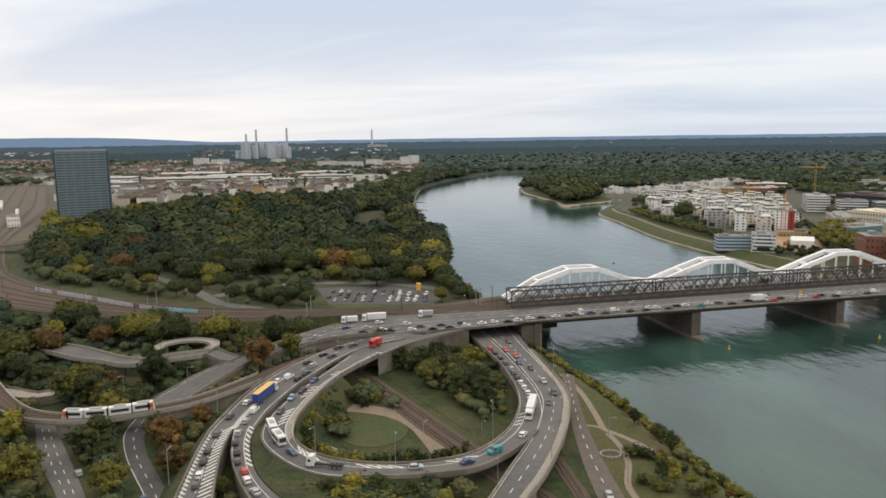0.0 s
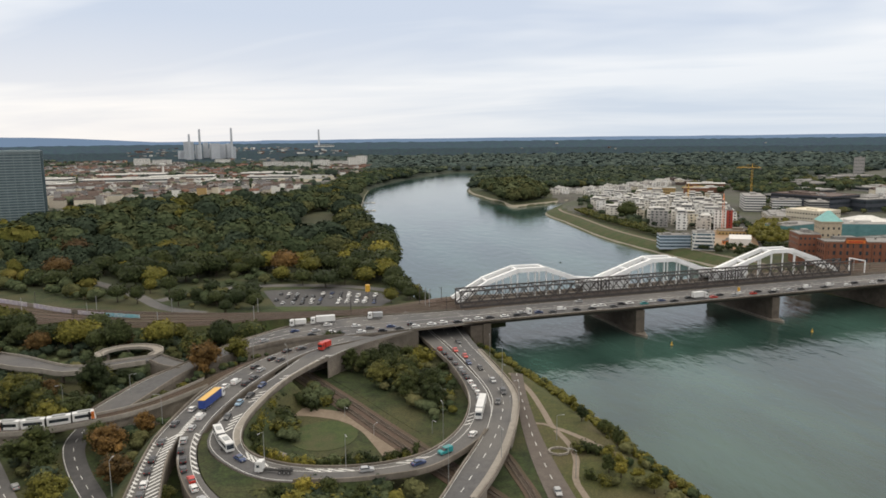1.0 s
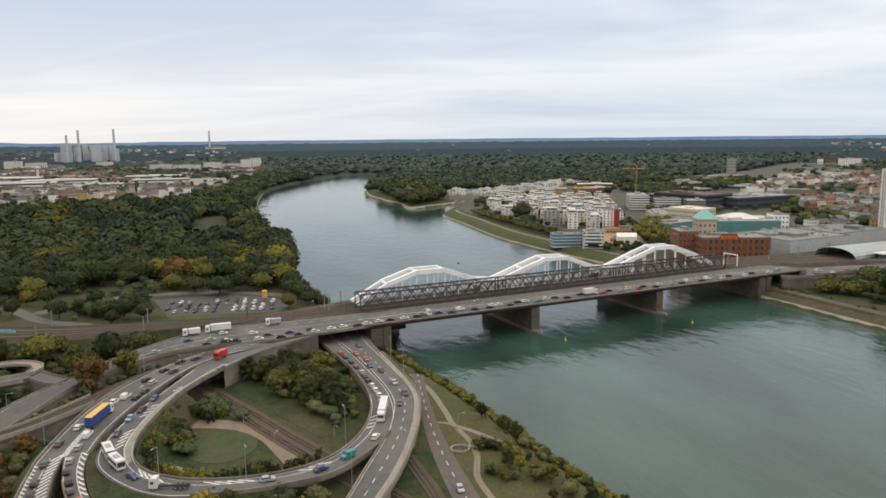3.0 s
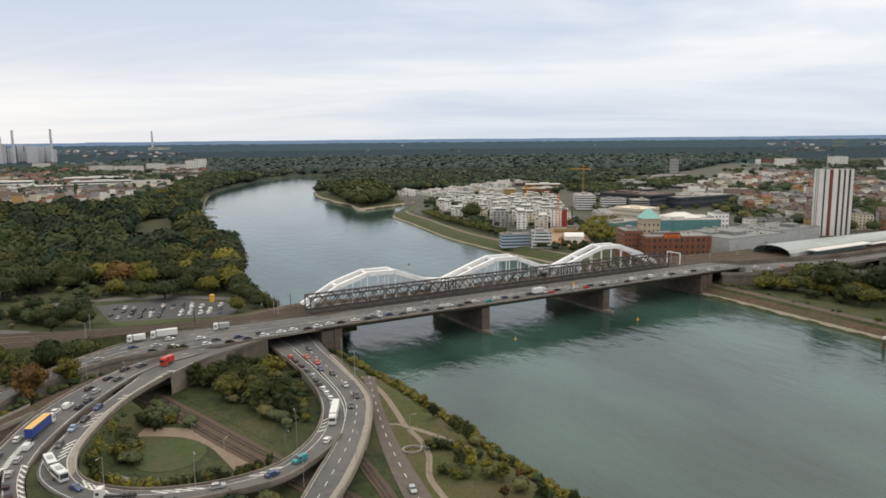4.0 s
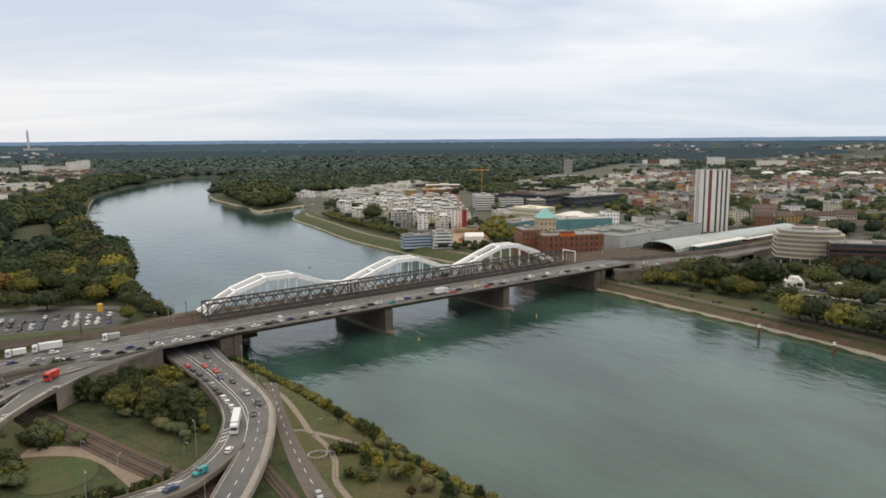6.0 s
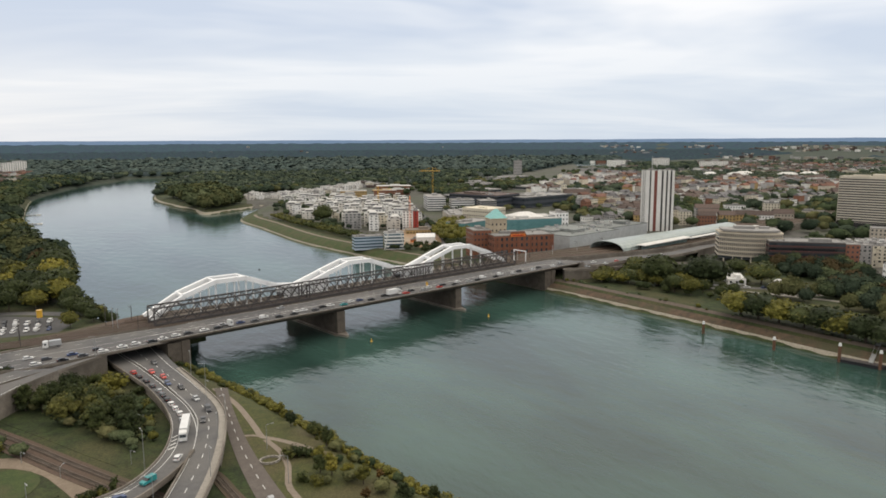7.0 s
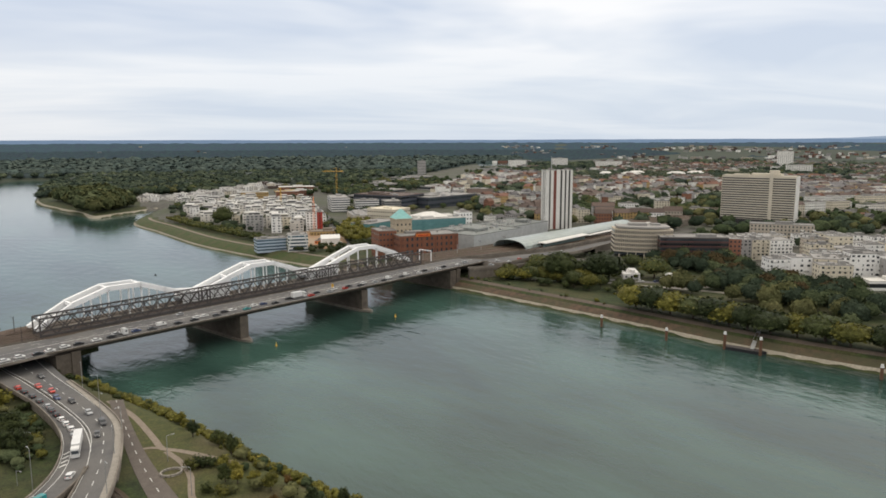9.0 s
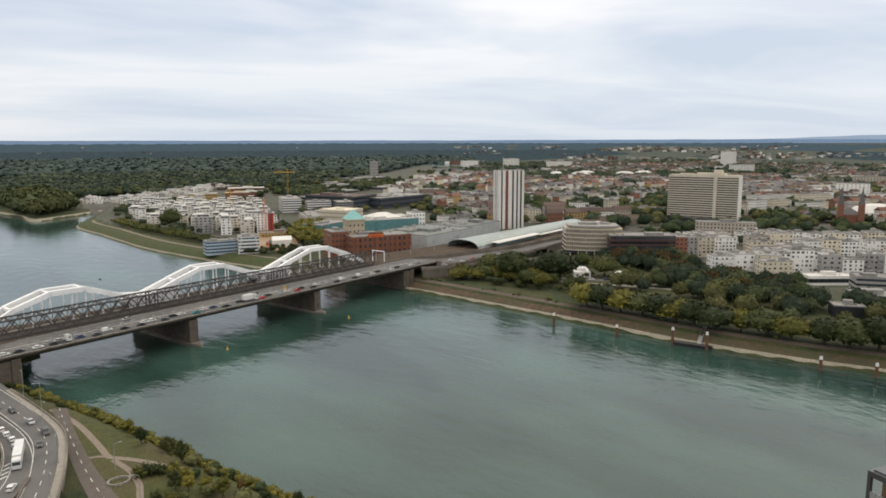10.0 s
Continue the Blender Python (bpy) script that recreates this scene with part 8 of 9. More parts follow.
# plant rooms, ducts and skylights on the big flat roofs
ru = np.random.RandomState(77)
for x, y, rot, w, d, z, n in ((425, 535, 14, 75, 60, 22.6, 16), (505, 575, 14, 80, 50, 19.6, 18), (655, 915, 12, 110, 60, 22.6, 14), (575, 935, 22, 60, 90, 26.6, 8), (470, 790, -21, 60, 46, 17.6, 8), (425, 610, -14, 64, 46, 28.6, 8)):
    ca_, sa_ = math.cos(radians(rot)), math.sin(radians(rot))
    for i in range(n):
        u, v = ru.uniform(-0.42, 0.42) * w, ru.uniform(-0.42, 0.42) * d
        a, b, h = ru.uniform(2, 7), ru.uniform(1.5, 4), ru.uniform(0.8, 2.6)
        t = thing("roof_unit", "grey plant unit on a flat roof" if i % 3 else "pale skylight on a flat roof", "roof unit", x + u * ca_ - v * sa_, y + u * sa_ + v * ca_, z - 0.1, rot, "roof units")
        part("casing", MB().box(0, 0, 0, a, b, h), M_GALV if i % 3 else M_ROOF_PALE, t)
        part("cap", MB().box(0, 0, h, a + 0.3, b + 0.3, 0.2), M_ROOF_FLAT, t)
# blue and white office by the river
M_PALE_BLUE = plain("pale_blue_panels", (0.44, 0.52, 0.62), 0.6)
block("riverside_office", "white and blue banded office block by the river", "office building", 255, 627, 27, 15, 11.5, -10, M_PALE_BLUE, 4, bands=True, band_mat=M_GLASS_BLUE, seed=18)
t = block("riverside_office", "blue glass and white office block with slanted corner", "office building", 275, 610, 18, 16, 15.5, -20, M_WHITE_APT, 5, bands=True, band_mat=M_GLASS_BLUE, seed=19)
for sx in (-1, 1):
    part("slanted_strut", MB().beam((sx * 9.5, -8.6, -0.5), (sx * 6, -8.6, 15.5), 0.9), M_PIER_WHITE, t)
# building plot with earth, white tent and containers
struct("building_plot", MB().prism([(285, 640), (300, 600), (335, 625), (385, 735), (322, 735)], 6.2, 6.62), mat("excavated_earth", (0.34, 0.22, 0.13), (0.24, 0.155, 0.09), 0.3, 0.05, 0.95, where="World", third=(0.30, 0.25, 0.19)), "brown earth building plot", "building site")
block("site_tent", "white rounded site hall", "tent", 318, 628, 18, 9, 6, -20, M_WHITE_APT, 1, ww=0.1, wh=0.1, roof="gable", roof_mat=M_WHITE_APT)
block("site_hut", "white site container block", "container", 300, 665, 14, 6, 6, -30, M_WHITE_APT, 2)
block("site_hut", "orange site container on bare earth", "container", 312, 640, 12, 3, 3, 30, PAINTS["orange"], 1)
block("site_shell", "orange-red unfinished brick shell", "building shell", 350, 700, 36, 20, 4, -21, WALLS[3], 1, roof_mat=M_PATH)

# white apartment quarter along the river
r = np.random.RandomState(41)
APT = [(278, 770), (305, 745), (372, 742), (455, 955), (525, 1170), (430, 1225), (330, 1195), (283, 1010), (274, 900)]
ca, sa = math.cos(radians(-21)), math.sin(radians(-21))
made = 0
COURTS = ((412, 1205, 30), (468, 1112, 26), (445, 1160, 24), (281, 832, 19), (330, 905, 16), (375, 1010, 18), (310, 1010, 16))


def apartment(x, y, w, d, h, rot, seed, balconies, low=False):
    """A white block with a set-back top storey."""
    wall = WALLS[2] if seed % 11 == 4 else M_APT_WARM if seed % 5 in (1, 3) else M_WHITE_APT if seed % 5 else WALLS[1 if seed % 2 else 0]
    t = block("apartment_block", "low white terraced house with a flat roof" if low else "bright white apartment block with a set-back top storey", "apartment block", x, y, w, d, h, rot, wall, h // 3, group="white apartment quarter", bay=3.9, ww=1.9, wh=1.35, uneven=1 + seed % 9, seed=seed, roof_mat=M_ROOF_PALE if seed % 3 else M_ROOF_FLAT, balconies=balconies)
    if not low:
        o = (seed % 3 - 1) * w * 0.12
        part("top_storey", MB().box(o, 0.8, h + 0.1, w * 0.62, d * 0.66, 2.9), wall, t)
        part("top_window", MB().box(o, 0.8, h + 0.9, w * 0.62 + 0.1, d * 0.66 + 0.1, 1.3), M_GLASS, t)
        part("top_roof", MB().box(o, 0.8, h + 3, w * 0.62 + 0.9, d * 0.66 + 0.9, 0.25), M_ROOF_PALE, t)


for i in range(-8, 18):
    for j in range(-2, 29):
        u, v = i * 27 + r.uniform(-4, 4) + (j % 2) * 9, j * 22.5 + r.uniform(-4, 4)
        x, y = 180 + u * ca - v * sa, 560 + u * sa + v * ca
        if not inside(APT, np.array([x]), np.array([y]))[0] or any(math.hypot(x - a, y - b) < q for a, b, q in COURTS) or r.uniform() < 0.02:
            continue
        apartment(x, y, float(r.choice([12, 15, 19, 24])), float(r.choice([11, 13, 16])), int(r.choice([9, 12, 15, 15, 18])) if y < 900 else int(r.choice([6, 9, 12, 12])), -21 + int(r.choice([0, 0, 90])) + r.uniform(-3, 3), made, 6 if y < 900 else 0)
        made += 1
for off in (0, 24, 48):
    ter = curve_pts([(285, 1262 + off, 0), (356, 1262 + off, 0), (423, 1300 + off, 0), (528, 1402 + off, 0), (640, 1500 + off, 0)], 5)
    k_ = 0.0
    while k_ < length(ter) - 16:
        p, hd, _ = along(ter, k_ + 9)
        apartment(p[0], p[1], 16.0, 11.0, int(r.choice([6, 6, 9])), -21 + int(r.choice([0, 90])) + r.uniform(-4, 4), made, 0, True)
        made += 1
        k_ += r.choice([17, 17, 26])
block("apartment_block", "white apartment block with a deep red end wall", "apartment block", 352, 742, 12, 12, 21, -21, M_WHITE_APT, 7, group="white apartment quarter", seed=60, balconies=4)
block("apartment_wing", "deep red end of an apartment block", "apartment block", 361, 739, 6, 12, 21, -21, plain("deep_red_render", (0.36, 0.05, 0.035)), 7, group="white apartment quarter", seed=61)
path("street_right", "straight grey town street with parked cars", [(317, 590), (352, 665), (386, 749), (462, 950), (556, 1217), (638, 1456)], 13, M_ASPHALT, 0.08, category="road")
sl = curve_pts([(317, 590, 6.6), (352, 665, 6.6), (386, 749, 6.6), (462, 950, 6.6), (556, 1217, 6.6)], 10)
for i in range(26):
    p, h, _ = along(sl, 8 + i * 15.5 + RC.uniform(-3, 3), RC.choice([-4.6, -1.8, 1.8, 4.6]))
    style, paint = some_car()
    place_car(p[0], p[1], 6.6, h, style, paint, "on the straight town street", "cars on the town street", simple=True)


def tower_crane(x, y, h, jib, heading, colour, label):
    t = thing("tower_crane", label, "crane", x, y, GROUND, heading)
    m = MB()
    for a in (-0.9, 0.9):
        for b in (-0.9, 0.9):
            m.beam((a, b, 0), (a, b, h), 0.25)
    for k_ in range(int(h / 3)):
        m.beam((-0.9, -0.9, k_ * 3), (0.9, -0.9, k_ * 3 + 3), 0.15).beam((0.9, -0.9, k_ * 3), (0.9, 0.9, k_ * 3 + 3), 0.15).beam((-0.9, 0.9, k_ * 3), (-0.9, -0.9, k_ * 3 + 3), 0.15)
    part("mast", m, PAINTS[colour], t)
    j = MB().beam((-12, 0, h), (jib, 0, h), 0.6).beam((0, 0, h + 6), (jib * 0.8, 0, h + 0.8), 0.2).beam((0, 0, h + 6), (-11, 0, h + 0.5), 0.2).beam((0, 0, h), (0, 0, h + 6), 0.7).beam((-12, 0, h + 0.9), (jib * 0.9, 0, h + 1.2), 0.35)
    part("jib", j, PAINTS[colour], t)
    part("counterweight", MB().box(-11, 0, h - 2.2, 2.5, 1.6, 2.2), M_CONC, t)
    part("cab", MB().box(1.2, 0.9, h - 2, 1.8, 1.4, 1.9), M_GLASS, t)


tower_crane(536, 1032, 52, 22, 150, "yellow", "tall yellow tower crane on a building site")
tower_crane(346, 722, 34, 6, 60, "orange", "slim orange crane mast on the building plot")
tower_crane(430, 1010, 26, 30, 20, "yellow", "low yellow tower crane among white blocks")
for x, y, w, d, h in ((455, 1180, 46, 22, 14), (520, 1190, 40, 20, 12), (560, 1230, 50, 24, 10), (600, 1330, 70, 30, 10)):
    block("building_shell", "orange-red brick building under construction", "building shell", x, y, w, d, h, -21, WALLS[3] if h > 13 else WALLS[5], 3, roof_mat=M_ROOF_PALE, group="building shells")
for x, y, w, d, h in ((700, 1180, 110, 40, 7), (790, 1330, 120, 50, 8), (640, 1090, 90, 36, 7), (900, 1420, 140, 50, 8), (860, 1200, 70, 60, 8), (1000, 1510, 120, 40, 10)):
    block("warehouse", "long low warehouse with a pale flat roof", "warehouse", x, y, w, d, h, 10, WALLS[2], 1, bands=True, roof_mat=M_ROOF_FLAT, group="warehouses")
block("silo_tower", "plain grey concrete silo tower", "silo", 1077, 1584, 22, 18, 46, facing(1077, 1584), WALLS[2], 6)
# blocks near the river park
for x, y, w, d, h, wl__, fl in ((499, 262, 30, 14, 17, 0, 5), (520, 245, 18, 26, 18, 1, 6), (505, 232, 22, 13, 16, 1, 5), (542, 240, 40, 13, 17, 0, 6), (560, 222, 15, 16, 19, 0, 6), (566, 205, 44, 14, 17, 2, 5), (600, 195, 26, 14, 16, 0, 5), (580, 262, 42, 13, 14, 0, 5), (640, 250, 46, 13, 16, 0, 5), (610, 285, 38, 14, 15, 1, 5), (655, 300, 60, 12, 14, 4, 4), (700, 330, 66, 12, 11, 0, 4), (600, 330, 26, 22, 15, 0, 5), (570, 335, 30, 16, 17, 2, 6), (625, 355, 40, 15, 14, 0, 4), (700, 270, 44, 14, 15, 0, 5), (740, 250, 50, 14, 14, 4, 5), (690, 220, 40, 14, 15, 0, 5), (655, 190, 40, 14, 15, 1, 5), (720, 190, 44, 14, 15, 1, 5), (770, 215, 40, 14, 14, 0, 4), (780, 170, 44, 14, 15, 1, 5)):
    rot_ = facing(x, y, 24 if w > 20 else 10)
    n_seg = 1 if w < 28 else 2 if w < 43 else 3
    for g_i in range(n_seg):
        # a long front is a row of houses, differing in height and paint
        wi = wl__ if g_i == 0 else (wl__, 0, 1, 0, 0)[(int(x) + 2 * g_i) % 5]
        o_ = (g_i - (n_seg - 1) / 2) * w / n_seg
        h_ = h + (0, 2.8, -2.8, 1.4)[(int(y) + g_i) % 4] * (g_i > 0)
        block("town_block", {0: "white town block with rows of windows", 1: "cream town block with rows of windows", 2: "grey-mauve town block with square windows", 3: "ochre rendered town block", 4: "sand-coloured town block with rows of windows"}[wi], "town block", x + o_ * math.cos(radians(rot_)), y + o_ * math.sin(radians(rot_)), w / n_seg - 0.05, d + (g_i % 2) * 1.6, h_, rot_, M_WHITE_APT if wi == 0 else WALLS[wi], fl, group="town blocks", bay=3.0 + (int(x) + g_i) % 3 * 0.4, ww=1.5, wh=1.5, seed=int(x) + g_i, uneven=1 + (int(x) + g_i) % 7, balconies=(0, 10, 6)[(int(x) + g_i) % 3])
block("beige_office", "long ochre stone office block", "office building", 690, 372, 58, 18, 18, facing(690, 372, 4), WALLS[4], 5, bay=3.4, ww=1.4, wh=1.7)
block("school_hall", "low white hall with a flat roof", "hall", 530, 205, 34, 14, 6, facing(530, 205, 30), M_WHITE_APT, 1, bands=True, roof_mat=M_ROOF_PALE)
block("glass_office", "grey office block with glass bands", "office building", 515, 165, 34, 18, 13, facing(515, 165, 16), WALLS[2], 4, bands=True, seed=31)
block("glass_office", "dark glass office block with a pale roof", "office building", 470, 150, 34, 18, 10, facing(470, 150, 16), M_NAVY, 3, bands=True, seed=32)
M_NIGHT = plain("near_black_cladding", (0.022, 0.024, 0.032), 0.5)
block("dark_cube", "dark windowless cube beside a blue glass front", "hall", 440, 157, 17, 12, 6.5, facing(440, 157, 16), M_NIGHT, 1, ww=0.1, wh=0.1)
block("blue_pavilion", "low blue glass pavilion", "pavilion", 458, 136, 24, 12, 9, facing(458, 136, 16), M_GLASS_BLUE, 2, bands=True, band_mat=M_GLASS_BLUE)
for x, y, w in ((470, 240, 9), (480, 205, 12)):
    block("park_kiosk", "small white flat-roofed pavilion in the park", "pavilion", x, y, w, 6, 3.4, facing(x, y, 30), M_WHITE_APT, 1, roof_mat=M_ROOF_PALE)
block("park_hall", "long low park hall with a bright white roof", "hall", 423, 342, 12, 25, 3.4, -41.6, M_WHITE_APT, 1, roof_mat=M_WHITE_APT, seed=71)
block("red_pavilion", "low pavilion with red walls and a white roof", "pavilion", 429, 309, 20, 9, 4.2, 20, plain("bright_red_render", (0.30, 0.045, 0.05)), 1, roof_mat=M_WHITE_APT, seed=72)
struct("park_square", MB().prism([(412, 302), (446, 312), (452, 300), (436, 280), (416, 284)], 6.2, 6.64), M_PAVE, "pale paved square in the park", "square")
path("path_park", "pale path through the park behind the promenade", [(372, 395), (392, 330), (415, 290), (440, 240), (470, 215)], 5, M_PAVE)
path("road_park_right", "grey park road with parked vehicles", [(345, 420), (380, 375), (410, 325), (450, 290), (500, 270)], 7, M_ASPHALT, 0.09, category="road")
for x, y in ((412, 322), (420, 315), (428, 309), (484, 214), (478, 196), (488, 190), (492, 203), (470, 228)):
    style, paint = some_car()
    place_car(x, y, 6.6, RC.uniform(0, 360), style, paint, "parked beside the park", "parked cars", simple=True)
# twin-spired church and white hall
t = thing("twin_spired_church", "red sandstone church with two slender spires", "church", 912, 336, GROUND, -62)
M_SANDSTONE = plain("red_sandstone", (0.24, 0.11, 0.075), 0.9)
for o in (-11, 11):
    part("tower", MB().box(o, 0, -1, 6.5, 6.5, 27), M_SANDSTONE, t)
    part("spire", MB().prism([(o - 3.2, -3.2), (o + 3.2, -3.2), (o + 3.2, 3.2), (o - 3.2, 3.2)], 26, 46, taper=0.05), ROOFS[2], t)
part("nave", MB().box(0, 22, -1, 18, 40, 14), M_SANDSTONE, t)
part("roof", MB().prism([(-10, 2), (10, 2), (10, 42), (-10, 42)], 13, 20, taper=0.3), ROOFS[2], t)
t = thing("domed_hall", "wide white hall with a low domed roof", "hall", 1003, 340, GROUND)
for i in range(5):
    a0, a1 = i * 0.26, (i + 1) * 0.26
    part("roof_ring", MB().cyl(0, 0, 8 + 13 * math.sin(a0), 32 * math.cos(a0), 13 * (math.sin(a1) - math.sin(a0)), 32 * math.cos(a1), 24), M_ROOF_PALE, t)
part("drum", MB().cyl(0, 0, -1, 31, 9.2, 31, 24), WALLS[0], t)
# near tower by the bank with dark balcony frames
M_TIMBER = plain("brown_timber_boards", (0.20, 0.13, 0.08), 0.8)
t = thing("riverside_tower", "near tower block with dark framed balconies and a pale roof", "tower block", 108, 15.2, 3, -18)
W_, D_, H_ = 24, 17, 57.8
part("wall", MB().box(0, 0, -1, W_ - 3, D_ - 3, H_), WALLS[2], t)
for f in range(17):
    z = 3.2 + f * 3.4
    part("balcony_slab", MB().box(0, 0, z, W_, D_, 0.35), PAINTS["dark_grey"], t)
    part("timber_wall", MB().box(0, 0, z + 0.35, W_ - 2.6, D_ - 2.6, 2.6), M_TIMBER, t)
    if f > 13:
        for sx in (-1, 1):
            for sy in (-1, 1):
                part("corner_post", MB().box(sx * (W_ / 2 - 0.25), sy * (D_ / 2 - 0.25), z, 0.5, 0.5, 3.4), PAINTS["dark_grey"], t)
        part("glass_rail", MB().box(0, -D_ / 2 + 0.1, z + 0.4, W_ - 1, 0.08, 1.0).box(-W_ / 2 + 0.1, 0, z + 0.4, 0.08, D_ - 1, 1.0), M_GALV, t)
part("roof", MB().box(0, 0, H_ + 3.2, W_, D_, 0.8).box(0, 0, H_ + 4, W_ - 1, D_ - 1, 0.2), PAINTS["dark_grey"], t)


# ---- town quarters of many houses ----
HOUSE = {}


def house_proto(kind, wi, ri, w, d, h):
    key = (kind, wi, ri, w, d, h)
    if key not in HOUSE:
        wall = MB().box(0, 0, -1, w, d, h + 1).mesh("wall", [WALLS[wi]])
        if kind == "gable":
            roof = MB().gable(w, d, h, d * 0.38).box(w * 0.25, d * 0.1, h + d * 0.18, 0.9, 0.9, d * 0.3).box(-w * 0.2, -d * 0.28, h + 0.6, 1.6, 1.6, 1.5).mesh("roof", [ROOFS[ri]])
        else:
            roof = flat_roof(MB(), w, d, h, True, int(w * 3 + d)).mesh("roof", [M_ROOF_FLAT])
        win = window_mesh(w, d, h, max(2, int(h / 3.1)), 3.0, 1.3, 1.5)
        HOUSE[key] = (wall, roof, win)
    return HOUSE[key]


GREEN = []
HALLS = [("long white goods hall with a pale roof", -620, 1760, 220, 46, 14), ("pale low industrial hall with flat roof", -430, 1690, 150, 40, 12), ("white flat-roofed goods hall beside the yard", -760, 1620, 120, 50, 13), ("tall cream hall beside the railway yard", -640, 1380, 40, 60, 16), ("low pale hall in the town", -300, 1850, 130, 36, 12), ("long white goods hall with a pale roof", -540, 1900, 160, 50, 13), ("pale low industrial hall with flat roof", -350, 2050, 140, 40, 12), ("long white goods hall with a pale roof", -720, 2050, 180, 60, 13), ("white flat-roofed goods hall beside the yard", -860, 1850, 120, 60, 13)]
PARKS = [(1440, 1190, 120), (1600, 1300, 150), (1760, 1180, 130), (1350, 1330, 80), (1150, 1540, 100), (880, 1130, 60), (1180, 980, 70), (1020, 760, 45)]
TAKEN = [(590, 588, 32), (821, 474, 58), (507, 398, 40), (527, 362, 40), (425, 535, 62), (505, 575, 62), (425, 610, 50), (452, 735, 34), (575, 935, 60), (655, 915, 70), (488, 935, 40), (470, 790, 45), (912, 336, 36), (1003, 340, 48), (690, 372, 42)]
TAKEN += [(o.matrix_basis.translation.x, o.matrix_basis.translation.y, 30) for o in bpy.data.objects if o.parent is None and o.name.split(".")[0] in ("town_block", "warehouse", "building_shell", "glass_office")]
TAKEN += [(1640, 1960, 150), (1760, 2100, 150), (1950, 2300, 190), (2150, 2600, 190)]
TAKEN += [(x + o * w * 0.33, y, w * 0.24 + 14) for _, x, y, w, d, h in HALLS for o in (-1, 0, 1)]


def quarter(name_group, poly, rot, row_gap, seed, thing_limit, wall_w, roof_w, flat=0.2, skip=0.12, hmin=9, hmax=15, where="in town", near_r=1300, stuff_name="town_houses", stuff_label="dense rows of distant town houses"):
    """Blocks of houses round courtyards: the nearer ones as things, the rest joined."""
    r = np.random.RandomState(seed)
    xs, ys = [p[0] for p in poly], [p[1] for p in poly]
    cx, cy = (min(xs) + max(xs)) / 2, (min(ys) + max(ys)) / 2
    R_ = max(max(xs) - min(xs), max(ys) - min(ys)) * 0.75
    c, s = math.cos(radians(rot)), math.sin(radians(rot))
    mb, todo = MB(), []

    def put(u, v, w, d, turn, kind, wi, ri, h):
        x, y = cx + u * c - v * s, cy + u * s + v * c
        if not inside(poly, np.array([x]), np.array([y]))[0] or any(math.hypot(x - a, y - b) < q for a, b, q in TAKEN + PARKS):
            return
        if np.min(np.hypot(ROAD2[:, 0] - x, ROAD2[:, 1] - y)) < 24:
            return
        todo.append((math.hypot(x, y), x, y, w, d, kind, wi, ri, h, rot + turn))

    def green(u, v, n, spread):
        for _ in range(n):
            a, b = u + r.uniform(-spread, spread), v + r.uniform(-spread, spread)
            x, y = cx + a * c - b * s, cy + a * s + b * c
            if inside(poly, np.array([x]), np.array([y]))[0] and not any(math.hypot(x - p, y - q_) < q * 0.9 for p, q_, q in TAKEN) and np.min(np.hypot(ROAD2[:, 0] - x, ROAD2[:, 1] - y)) > 16:
                GREEN.append((x, y))

    L_, B_ = row_gap * 2.6, row_gap * 1.75
    v = -R_
    while v < R_:
        u = -R_ + r.uniform(0, L_)
        while u < R_:
            l_ = L_ * r.choice([0.6, 1.0, 1.0, 1.3])
            mu, mv = u + l_ / 2, v + B_ / 2
            u += l_ + 13
            wx, wy = cx + mu * c - mv * s, cy + mu * s + mv * c
            if not inside(poly, np.array([wx]), np.array([wy]))[0]:
                continue
            turn = r.uniform(-7, 7)
            if noise.noise(Vector((wx * 0.0042, wy * 0.0042, seed))) > 0.34 - skip:
                green(mu, mv, int(4 + l_ * B_ / 420), l_ / 2)
                continue
            hb, rb_ = float(r.choice(np.arange(hmin, hmax + 1, 3))), int(r.choice(3, p=roof_w))
            if r.uniform() < flat * 0.6:
                put(mu - l_ * 0.2, mv - B_ * 0.2, l_ * 0.75 // 1, 15.0, turn, "flat", int(r.choice([0, 0, 1, 2])), 2, hb)
                put(mu + l_ * 0.3, mv + B_ * 0.2, 15.0, B_ * 0.6 // 1, turn, "flat", int(r.choice([0, 1, 2, 4])), 2, hb - 3)
                green(mu, mv, 3, l_ / 2)
                continue
            for side in range(4):
                span, off = (l_, B_ / 2 - 6) if side % 2 == 0 else (B_ - 24, l_ / 2 - 6)
                a = -span / 2
                while a < span / 2 - 6:
                    w = float(r.choice([10, 13, 16]))
                    a += w
                    if r.uniform() < 0.12:
                        continue
                    du, dv = (a - w / 2, off * (side - 1)) if side % 2 == 0 else (off * (2 - side), a - w / 2)
                    put(mu + du, mv + dv, w, 11.0, turn * 0.3 + (0 if side % 2 == 0 else 90), "flat" if r.uniform() < flat * 0.6 else "gable", int(r.choice(6, p=wall_w)), rb_ if r.uniform() < 0.7 else int(r.choice(3, p=roof_w)), hb + float(r.choice([-3, 0, 0, 0, 3])))
            green(mu, mv, 4, min(l_, B_) * 0.35)
        v += B_ + 13
    todo.sort()
